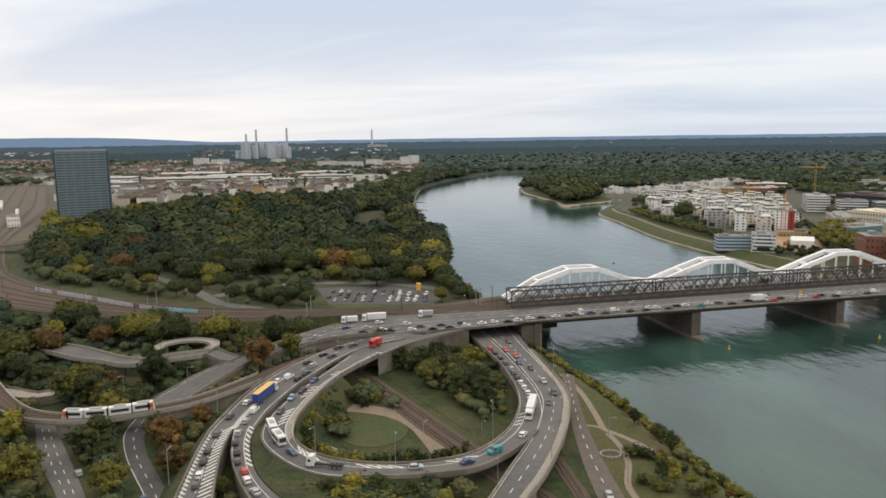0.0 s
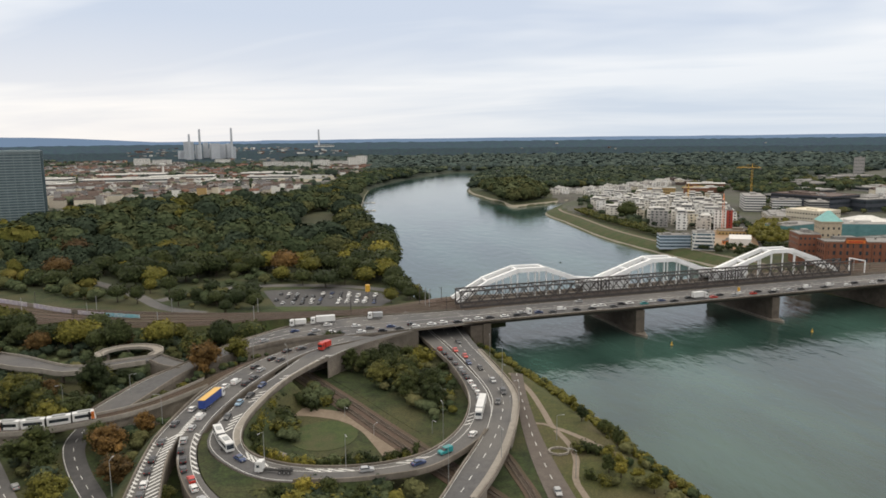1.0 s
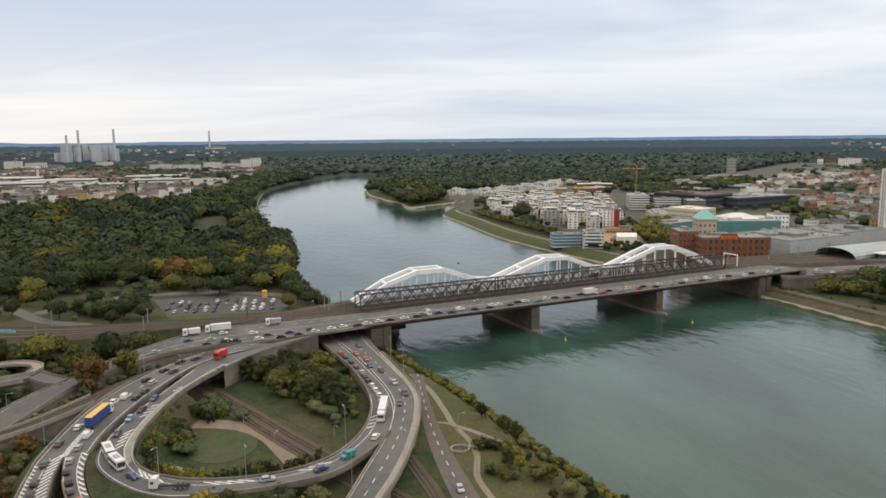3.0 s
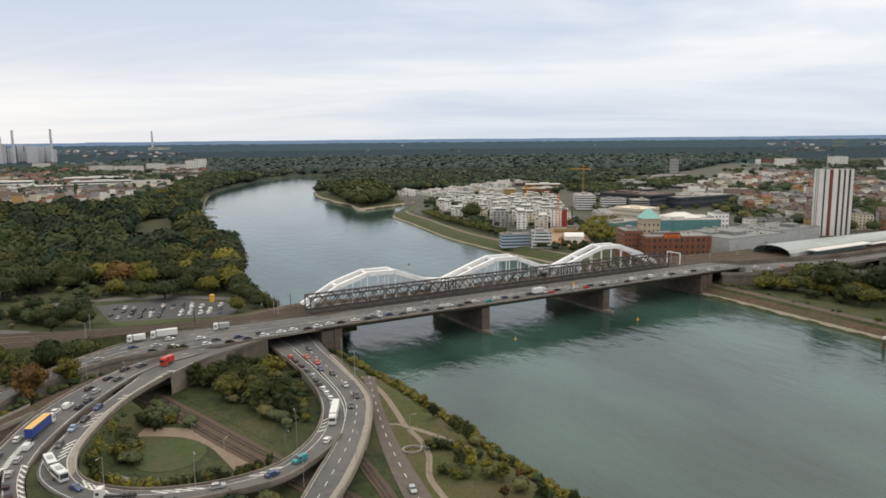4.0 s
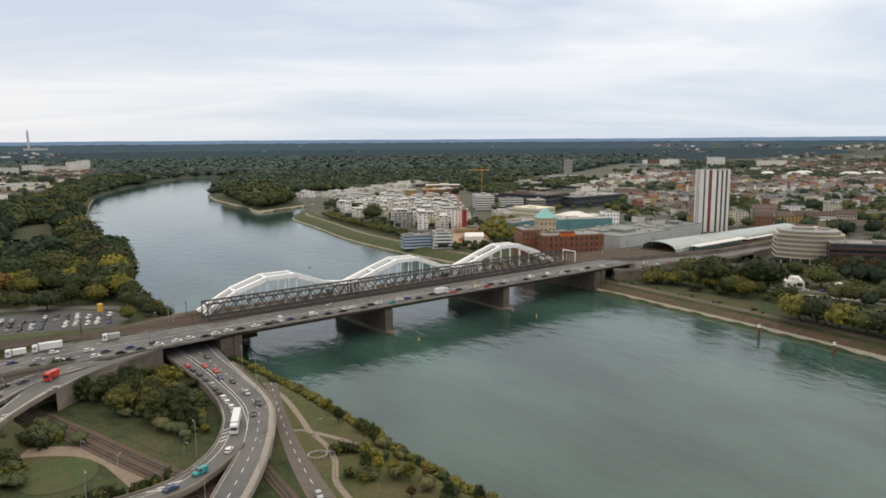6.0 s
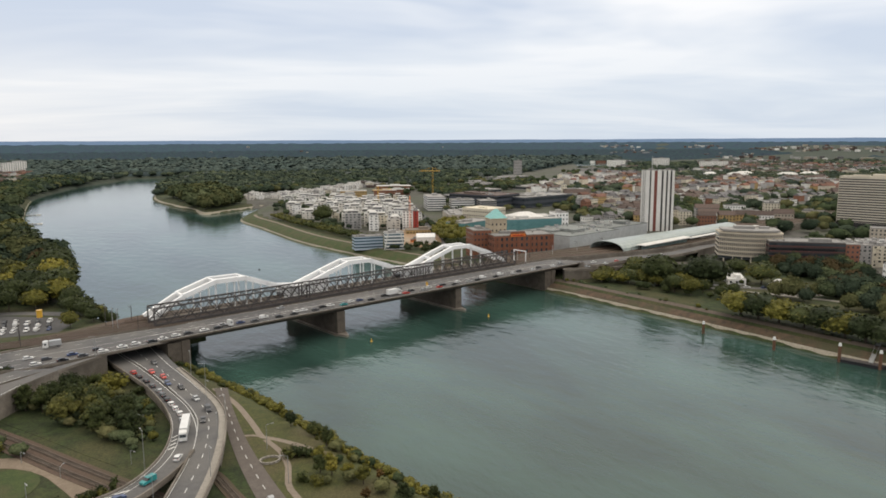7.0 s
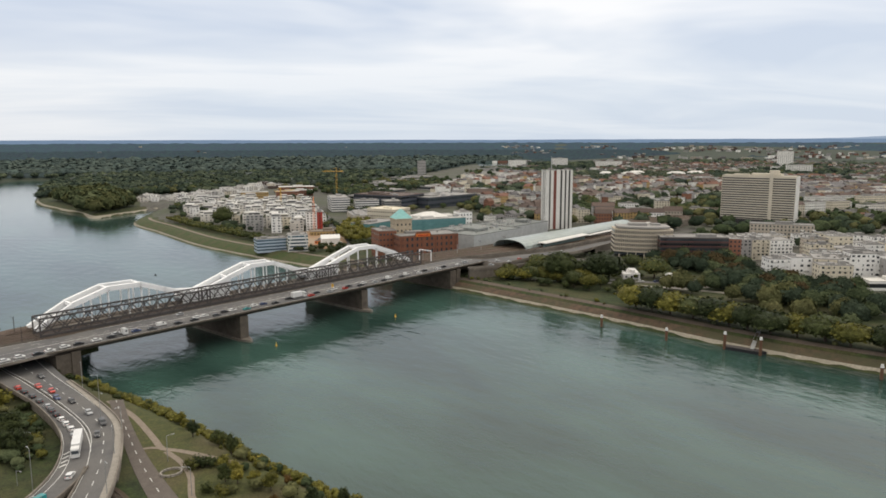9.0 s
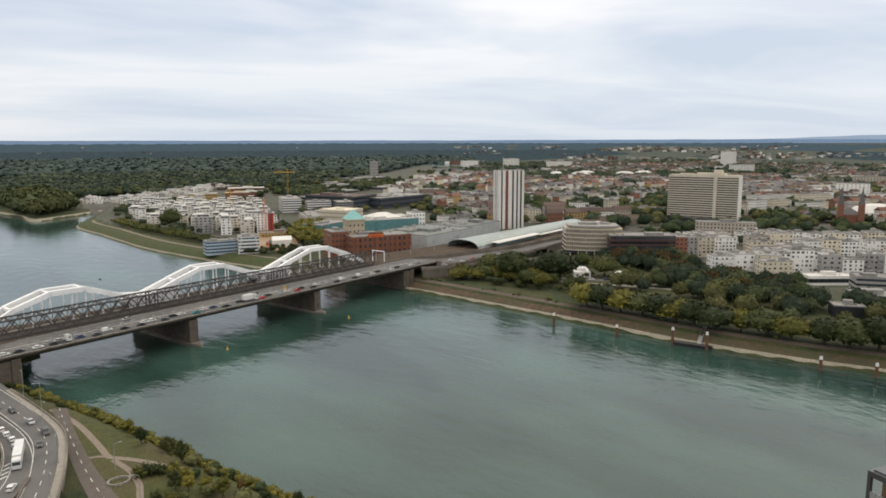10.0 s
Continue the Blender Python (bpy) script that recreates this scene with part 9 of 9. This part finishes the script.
    for i, (dist, x, y, w, d, kind, wi, ri, h, turn) in enumerate(todo):
        z = float(GROUND + 80 * max(0, (dist - 3000) / 1900) ** 1.6)
        if i < thing_limit:
            words = {0: "white", 1: "cream", 2: "grey", 3: "ochre", 4: "sand-coloured", 5: "brick"}[wi] + " town house with " + ("a flat gravel roof" if kind == "flat" else {0: "a brown tiled roof", 1: "a red tiled roof", 2: "a grey slate roof"}[ri])
            t = thing("town_house", words + " " + where, "house", x, y, z, turn, name_group)
            a, b, wn_ = house_proto(kind, wi, ri, w, d, h)
            part("wall", a, None, t)
            part("roof", b, None, t)
            if dist < near_r:
                tagged(part("window_grid", wn_, None, t), kind="stuff")
        else:
            sub = MB().box(0, 0, -1, w, d, h + 1, 0, wi)
            if kind == "flat":
                sub.box(0, 0, h, w - 0.5, d - 0.5, 0.4, 0, 9).box(w * 0.1, 0, h, w * 0.3, d * 0.4, 2.4, 0, 2)
            else:
                sub.gable(w, d, h, 4.2, 0.4, 6 + ri)
            a, b = math.cos(radians(turn)), math.sin(radians(turn))
            sub.v = [(x + p[0] * a - p[1] * b, y + p[0] * b + p[1] * a, z + p[2]) for p in sub.v]
            k0 = len(mb.v)
            mb.v += sub.v
            mb.f += [tuple(i_ + k0 for i_ in fc) for fc in sub.f]
            mb.mi += sub.mi
    if mb.f:
        tagged(new(stuff_name, mb.mesh(stuff_name, WALLS_FAR + ROOFS_FAR + [M_ROOF_FLAT])), stuff_label, "houses", kind="stuff")
    return len(todo)


def vary(m, amount):
    """The same surface for joined houses, differing house by house."""
    q = m.copy()
    n, l = q.node_tree.nodes, q.node_tree.links
    b = n["Principled BSDF"]
    src = b.inputs["Base Color"].links[0].from_socket
    hs = n.new("ShaderNodeHueSaturation")
    mr = n.new("ShaderNodeMapRange")
    mr.inputs[3].default_value, mr.inputs[4].default_value = 1 - amount, 1 + amount
    l.new(n.new("ShaderNodeNewGeometry").outputs["Random Per Island"], mr.inputs[0])
    l.new(mr.outputs[0], hs.inputs["Value"])
    l.new(src, hs.inputs["Color"])
    l.new(hs.outputs[0], b.inputs["Base Color"])
    return q


WALLS_FAR, ROOFS_FAR = [vary(m, 0.2) for m in WALLS], [vary(m, 0.3) for m in ROOFS]
ROAD2 = np.concatenate([evenly((EDGES[k_][1] + EDGES[k_][2]) / 2, 90)[:, :2] for k_ in ("railway_viaduct", "road_east")] + [sl[:, :2]])
RIGHT_MIX = ((0.38, 0.22, 0.12, 0.09, 0.13, 0.06), (0.50, 0.16, 0.34))
quarter("houses of the right-bank town", [(520, 610), (560, 700), (690, 850), (760, 1080), (1000, 1330), (1250, 1450), (1500, 1200), (1150, 760), (900, 640)], 4, 29, 51, 82, *RIGHT_MIX, 0.46, 0.17, 9, 18, stuff_name="town_houses_south", stuff_label="dense rows of brown-roofed town houses beyond the station")
quarter("houses of the right-bank town", [(640, 500), (900, 630), (1150, 750), (1500, 1190), (1650, 600), (1350, 420), (1000, 440)], -22, 29, 55, 60, *RIGHT_MIX, 0.48, 0.17, 9, 18, stuff_name="town_houses_middle", stuff_label="dense rows of brown-roofed town houses behind the high-rise")
quarter("houses of the right-bank town", [(1000, 430), (1350, 410), (1640, 580), (1500, 100), (900, 40), (790, 120), (820, 300), (760, 380), (740, 420)], -30, 29, 56, 60, *RIGHT_MIX, 0.5, 0.16, 9, 18, stuff_name="town_houses_west", stuff_label="dense rows of town houses around the church")
quarter("houses of the outer right-bank town", [(1250, 1450), (1500, 1900), (2000, 2200), (2900, 1800), (3000, 300), (1500, 100), (1650, 600), (1500, 1200)], -35, 36, 52, 0, (0.42, 0.18, 0.16, 0.06, 0.12, 0.06), (0.5, 0.25, 0.25), 0.4, 0.36, 6, 12, stuff_name="outer_town_right", stuff_label="spread outer town of pale and brown buildings")
quarter("houses of the left-bank town", [(-610, 1150), (-450, 1150), (-335, 1190), (-250, 1270), (-180, 1390), (-120, 1490), (-110, 1750), (-300, 1700), (-620, 1600), (-760, 1450)], 8, 30, 53, 70, (0.36, 0.30, 0.14, 0.02, 0.16, 0.02), (0.64, 0.09, 0.27), 0.25, 0.1, 9, 15, "in town", 100, "town_houses_left", "rows of red-brown roofed houses behind the park woods")
quarter("houses of the outer left-bank town", [(-620, 1900), (-90, 1900), (-60, 2500), (-200, 3000), (-1500, 3300), (-2300, 3300), (-1100, 1700)], 12, 38, 54, 0, (0.45, 0.15, 0.16, 0.06, 0.12, 0.06), (0.4, 0.35, 0.25), 0.4, 0.3, 6, 12, stuff_name="outer_town_left", stuff_label="spread outer town with pale and red roofs")
# scattered far settlements before the horizon
far_towns = MB()
r = np.random.RandomState(71)
for a0, a1, d0, d1, n in ((-33, -3, 2900, 4500, 900), (40, 76, 2700, 4600, 1500), (0, 30, 3600, 4700, 14), (14, 24, 1500, 1750, 26)):
    for _ in range(n):
        a, d = radians(r.uniform(a0, a1)), d0 + (d1 - d0) * r.uniform() ** 0.8
        x, y = d * math.sin(a), d * math.cos(a)
        if noise.noise(Vector((x * 0.0021, y * 0.0021, 8.1))) < 0.02:
            continue
        z = float(GROUND + 80 * max(0, (d - 3000) / 1900) ** 1.6)
        far_towns.box(x, y, z - 2, r.uniform(9, 26) + 30 * (r.uniform() < 0.06), r.uniform(8, 15), r.uniform(4, 10) + 3, r.uniform(0, 180), int(r.choice([0, 2, 2, 4, 6, 6, 7, 8])))
tagged(new("distant_settlements", far_towns.mesh("distant_settlements", WALLS_FAR + ROOFS_FAR)), "tiny pale and red buildings of distant settlements", "buildings", kind="stuff")


def town_trees(name, poly, step, keep, seed, h0=7, h1=12, material=None):
    p = fill(poly, step, seed, keep)
    p = p[[not any(math.hypot(x - a, y - b) < q * 0.75 for a, b, q in TAKEN) for x, y, _ in p]]
    wood_mass(name, "scattered green trees between the town buildings", p, R_T.uniform(h0, h1, len(p)), 0, 16 if len(p) > 400 else 40, 2.2, material or SPECIES[:3], seed, 1.2, 3)


town_trees("town_trees_right", [(520, 610), (690, 850), (760, 1080), (1000, 1330), (1250, 1450), (1650, 600), (1500, 100), (900, 40), (640, 150), (560, 300), (640, 400), (740, 480), (640, 520)], 21, 0.36, 81, 11, 17)
town_trees("town_trees_quay", [(480, 100), (400, 110), (400, 60), (600, 40), (760, 110), (640, 170), (520, 130)], 16, 0.6, 82)
town_trees("apartment_trees", [(262, 770), (372, 742), (525, 1180), (425, 1225), (322, 1200), (268, 1010)], 14, 0.4, 83, 6, 11)
town_trees("grove_right", [(590, 1120), (690, 1110), (760, 1320), (650, 1330)], 14, 0.85, 84, 10, 16)
town_trees("grove_yard", [(800, 1220), (880, 1200), (960, 1380), (860, 1420)], 14, 0.85, 93, 10, 16)
town_trees("grove_rail", [(585, 700), (641, 848), (700, 945), (820, 1160), (880, 1090), (800, 880), (690, 770), (630, 680)], 14, 0.55, 85, 9, 15)
town_trees("grove_belt", [(1300, 1250), (1560, 1450), (1750, 1310), (1900, 1050), (1500, 1000), (1380, 1120)], 16, 0.9, 94, 11, 17, M_FOREST)
town_trees("grove_square", [(1110, 960), (1180, 1040), (1250, 980), (1180, 910)], 12, 0.9, 99, 9, 14)
town_trees("street_trees", [(366, 742), (386, 735), (556, 1205), (640, 1450), (620, 1460), (540, 1212), (450, 955)], 11, 0.6, 100, 5, 8)
town_trees("grove_warehouses", [(545, 1215), (620, 1440), (900, 1520), (1100, 1620), (1040, 1420), (900, 1260), (760, 1180), (640, 1150)], 21, 0.6, 103, 8, 14)
town_trees("grove_offices", [(440, 810), (520, 850), (640, 860), (740, 1000), (600, 1090), (530, 1010), (500, 1000)], 14, 0.5, 104, 6, 11)
town_trees("grove_plain", [(1900, 1800), (2300, 1900), (2900, 1500), (3000, 900), (2500, 1000), (2100, 1400)], 44, 0.7, 95, 10, 15, M_WOODS)
town_trees("avenue_trees", [(735, 430), (700, 460), (590, 440), (580, 415), (660, 415), (720, 400)], 12, 0.5, 86, 6, 10)
town_trees("outer_trees_right", [(1000, 1400), (1500, 1900), (2900, 1800), (3000, 300), (1500, 100), (1650, 600)], 48, 0.7, 87, 10, 16)
town_trees("grove_hospital", [(1000, 900), (1250, 1000), (1350, 850), (1150, 760)], 17, 0.8, 88, 10, 15)
town_trees("town_trees_left", [(-610, 1150), (-400, 1180), (-130, 1480), (-90, 1900), (-60, 2900), (-1500, 3200), (-760, 1450)], 38, 0.6, 89, 8, 13)
town_trees("shore_trees_left", [(-130, 1490), (-60, 1490), (-35, 1690), (60, 1960), (20, 2100), (-110, 1900)], 16, 0.95, 90, 14, 20)
town_trees("yard_trees", [(-400, 760), (-430, 750), (-560, 1010), (-530, 1020)], 14, 0.8, 91, 8, 12, M_LEAF_YELLOW)
town_trees("upstream_trees", [(300, 1370), (400, 1385), (500, 1460), (600, 1545), (640, 1600), (330, 1480)], 17, 0.85, 92, 12, 17)

gp = np.array(GREEN)
gp = np.column_stack([gp, ground_z(gp[:, 0], gp[:, 1])])
near_ = np.hypot(gp[:, 0], gp[:, 1]) < 1250
wood_mass("courtyard_trees", "green trees in the courtyards and squares of the town", gp[near_], R_T.uniform(11, 18, near_.sum()), 0, 40, 2.0, SPECIES[:3], 96, 1.2, 3)
near_2 = ~near_ & (np.random.RandomState(98).uniform(size=len(near_)) < 0.45)
wood_mass("outer_town_trees", "dark trees between the buildings of the outer town", gp[near_2], R_T.uniform(12, 19, near_2.sum()), 0, 6, 3.0, FAR_SPECIES, 97, 1.4, 3)

# ---- left-bank landmarks ----
t = thing("glass_office_tower", "tall dark blue-grey glass office tower with fine floor bands", "tower", -472, 938, GROUND, 24)
W_, D_, H_ = 58, 36, 90
M_TOWER_GLASS = mat("teal_grey_glazing", (0.125, 0.175, 0.195), (0.075, 0.115, 0.135), 0.12, 0.03, 0.2, bump=0, rnd=0.3, spec=0.6)
part("glass_core", MB().box(0, 0, -1, W_ - 0.8, D_ - 0.8, H_), M_TOWER_GLASS, t)
M_FRAME = plain("blue_grey_metal_frames", (0.21, 0.265, 0.285), 0.5)
me = MB().box(0, 0, 0, W_ - 0.2, D_ - 0.2, 1.3).mesh("floor_band", [M_FRAME])
for f in range(27):
    part("floor_band", me, None, t, at=pose(0, 0, 2 + f * 3.4))
me = MB().box(0, 0, 0, 0.4, 0.4, H_).mesh("mullion", [M_FRAME])
for sg in (-1, 1):
    for i in range(7):
        part("mullion", me, None, t, at=pose(-W_ / 2 + 0.5 + i * (W_ - 1) / 6, sg * (D_ / 2 - 0.2), 0))
    for i in range(5):
        part("mullion", me, None, t, at=pose(sg * (W_ / 2 - 0.2), -D_ / 2 + 0.5 + i * (D_ - 1) / 4, 0))
for sx in (-1, 1):
    part("corner_shaft", MB().box(sx * (W_ / 2 + 1.2), 0, -1, 4, D_ * 0.55, H_ + 2), M_TOWER_GLASS, t)
part("crown_frame", MB().box(0, 0, H_ - 1, W_ + 1, D_ + 1, 1.6), M_FRAME, t)
for lb, x, y, w, d, h in HALLS:
    block("goods_hall", lb, "industrial hall", x, y, w, d, h, 6, WALLS[0], 2, bands=True, roof_mat=M_ROOF_PALE, group="goods halls")
for x, y, w, h in ((-250, 2600, 60, 30), (-190, 2640, 70, 24), (-140, 2660, 40, 36), (-110, 2700, 40, 40), (-330, 2560, 90, 24), (-420, 2600, 70, 26), (-900, 2900, 70, 30), (-1010, 3000, 60, 34), (-700, 3050, 60, 26)):
    block("apartment_slab", "pale apartment slab far across the town", "apartment block", x, y, w, 16, h, 5, WALLS[0], max(3, int(h / 3)), bay=6, ww=3, wh=1.6, group="far apartment slabs")
for x, y, w, h in ((1838, 1830, 56, 36), (1700, 1900, 60, 30), (1950, 1700, 90, 26), (2532, 1381, 52, 58), (1500, 820, 60, 24), (1350, 500, 50, 26), (1420, 430, 60, 30), (1560, 380, 40, 34), (1300, 640, 60, 18), (2100, 1100, 70, 26), (1200, 1000, 50, 14), (1700, 600, 60, 22)):
    block("far_block", "pale high block far across the town", "high-rise", x, y, w, 20, h, facing(x, y, 8), WALLS[0] if h > 25 else WALLS[4], max(3, int(h / 3.4)), bay=6, ww=2.0, wh=1.3, group="far blocks")
t = thing("water_tower", "pale mushroom-shaped water tower", "water tower", -673, 2173, GROUND)
part("shaft", MB().cyl(0, 0, -1, 3.2, 33, 3.2, 14), WALLS[0], t)
part("tank", MB().cyl(0, 0, 30, 4, 4, 9, 18).cyl(0, 0, 34, 9, 3.5, 8.4, 18), WALLS[0], t)
# ochre and white houses close behind the station
for x, y, w, d, h, wi, rt in ((657, 609, 14, 12, 16, 1, "flat"), (672, 590, 20, 12, 12, 5, "gable"), (690, 576, 18, 12, 13, 3, "gable"), (712, 568, 22, 12, 13, 3, "gable"), (735, 560, 20, 12, 12, 0, "gable"), (745, 590, 26, 13, 14, 0, "flat"), (700, 612, 24, 12, 12, 0, "gable"), (770, 560, 22, 13, 12, 4, "gable"), (800, 600, 18, 14, 20, 1, "flat"), (830, 570, 40, 12, 11, 1, "flat"), (780, 640, 26, 12, 15, 0, "flat"), (740, 650, 30, 12, 13, 2, "gable"), (755, 935, 44, 16, 14, 1, "gable"), (640, 660, 20, 12, 12, 4, "gable"), (668, 690, 24, 13, 14, 0, "gable"), (705, 720, 26, 13, 13, 1, "gable"), (620, 640, 22, 12, 11, 3, "gable")):
    block("station_house", {0: "white", 1: "cream yellow", 2: "grey", 3: "ochre yellow", 4: "sand-coloured", 5: "brown brick"}[wi] + " town house behind the station", "house", x, y, w, d, h, facing(x, y, 12), M_WHITE_APT if wi == 0 else WALLS[wi], None, roof=rt, roof_mat=ROOFS[0] if rt == "gable" else M_ROOF_FLAT, group="houses behind the station")
block("clock_tower", "slim cream tower of a yellow building", "tower", 738, 948, 8, 8, 28, facing(738, 948, 12), WALLS[1], 6)
# tank farm with white tanks
for x, y, q in ((1500, 1230, 26), (1560, 1260, 22), (1610, 1170, 24), (1470, 1290, 16), (1680, 1160, 22)):
    t = thing("storage_tank", "white domed storage tank", "tank", x, y, GROUND, group="storage tanks")
    part("shell", MB().cyl(0, 0, -1, q, 15, q, 22), WALLS[0], t)
    part("dome", MB().cyl(0, 0, 14, q, 4, q * 0.55, 22), M_ROOF_PALE, t)
# power station on the horizon
t = thing("power_station", "grey power station blocks with tall chimneys, haze painted into their colour", "power station")


def polar(a, d):
    return d * math.sin(radians(a)), d * math.cos(radians(a))


# cladding colour paled towards blue-grey to paint in the distance haze
M_HAZE_GREY = plain("haze_paled_cladding", (0.50, 0.53, 0.57), 0.8)
for i, (a, w, h) in enumerate(((-15.3, 46, 106), (-14.62, 22, 90), (-14.1, 24, 101), (-13.45, 40, 97), (-12.9, 26, 92), (-12.5, 18, 95), (-12.1, 24, 80), (-15.85, 22, 64), (-13.8, 16, 70))):
    x, y = polar(a, 3600 + 30 * (i % 3))
    part("boiler_house", MB().box(x, y, 12, w, 40, h - 12, -a + (i % 2) * 14), M_HAZE_GREY, t)
for a, h in ((-15.25, 141), (-14.5, 163), (-12.2, 168)):
    x, y = polar(a, 3560)
    part("chimney", MB().cyl(x, y, 12, 6.5, h - 12, 4.5, 12), M_HAZE_GREY, t)
x, y = polar(-5.62, 4600)
t = thing("lone_chimney", "slender pale chimney on the horizon", "chimney", x, y, 60)
part("shaft", MB().cyl(0, 0, -15, 7, 128, 4.5, 12), M_HAZE_GREY, t)
x, y = polar(-5.2, 4500)
block("chimney_works", "pale works buildings beside the chimney", "works", x, y, 120, 60, 26, 5, WALLS[0], 3, bands=True, z=50)
# distant lake
mb = MB().prism([(1765, 2195), (1890, 2165), (2240, 2560), (2180, 2760)], 6.3, 7.6)
struct("lake", mb, M_WATER, "pale distant lake beyond the town", "lake")
# rail yard: overpass, white shed
road("road_overpass", "grey road overpass across the railway yard", [(-470, 628, 13.5), (-406, 648, 14), (-390, 678, 14), (-365, 694, 14), (-340, 700, 10)], [(-472, 640, 13.5), (-414, 656, 14), (-399, 684, 14), (-369, 704, 14), (-340, 712, 10)], 1.6, gaps=((-410, 655, 40),))
block("yard_shed", "small white shed beside the railway yard", "shed", -534, 880, 14, 26, 12, 32, M_WHITE_APT, 2)
for x, y in ((-690, 1110), (-720, 1160), (-600, 1000)):
    block("goods_wagon", "pale goods wagon on the yard tracks", "wagon", x, y, 3, 26, 4, 28, WALLS[0], 1, roof="gable", roof_mat=M_ROOF_PALE, group="goods wagons")
# park pavilions among the trees
block("park_house", "small park house with a red tiled roof", "house", -84, 618, 11, 9, 7, 10, WALLS[0], 2, roof="gable", roof_mat=ROOFS[1])
block("park_pavilion", "low white pavilion roof among trees", "pavilion", -98, 566, 16, 8, 4, -15, WALLS[0], 1, roof="gable", roof_mat=M_ROOF_PALE)
block("park_pavilion", "low pale hut among trees", "pavilion", -116, 560, 10, 7, 6, -15, WALLS[0], 1, roof="gable", roof_mat=M_ROOF_PALE)
for y, x in ((1215, -50), (1080, -46)):
    t = thing("jetty", "low white jetty on the far bank", "jetty", x, y, 0)
    part("deck", MB().box(9, 0, 0.5, 22, 4, 0.6), M_PAVE, t)
    part("float", MB().box(18, 0, -0.3, 6, 9, 1.3), WALLS[0], t)
# hills behind everything: plain backdrop of distance, its haze blue given off as emission
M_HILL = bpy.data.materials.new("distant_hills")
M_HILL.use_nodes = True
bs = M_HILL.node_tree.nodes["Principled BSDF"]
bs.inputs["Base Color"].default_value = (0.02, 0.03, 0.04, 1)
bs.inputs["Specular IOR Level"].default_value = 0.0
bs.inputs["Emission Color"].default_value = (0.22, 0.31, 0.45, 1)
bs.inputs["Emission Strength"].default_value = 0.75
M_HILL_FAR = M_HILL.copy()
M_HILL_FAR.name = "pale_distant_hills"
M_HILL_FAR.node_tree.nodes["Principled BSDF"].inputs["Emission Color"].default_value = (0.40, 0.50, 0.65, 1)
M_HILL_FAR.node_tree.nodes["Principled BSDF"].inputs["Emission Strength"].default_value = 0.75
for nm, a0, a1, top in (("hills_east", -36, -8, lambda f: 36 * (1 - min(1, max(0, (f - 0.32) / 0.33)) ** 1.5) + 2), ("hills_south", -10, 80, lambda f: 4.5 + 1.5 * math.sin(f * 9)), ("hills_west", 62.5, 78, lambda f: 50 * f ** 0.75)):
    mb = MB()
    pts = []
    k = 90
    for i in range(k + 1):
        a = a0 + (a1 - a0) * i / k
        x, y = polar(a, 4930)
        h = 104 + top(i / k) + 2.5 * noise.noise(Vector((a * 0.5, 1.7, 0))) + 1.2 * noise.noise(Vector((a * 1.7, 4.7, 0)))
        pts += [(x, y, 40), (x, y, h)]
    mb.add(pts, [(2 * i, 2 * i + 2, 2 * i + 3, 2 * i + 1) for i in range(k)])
    struct("backdrop_" + nm, mb, M_HILL_FAR if nm == "hills_west" else M_HILL, "distant hills, their faint haze blue emitted", "hills")
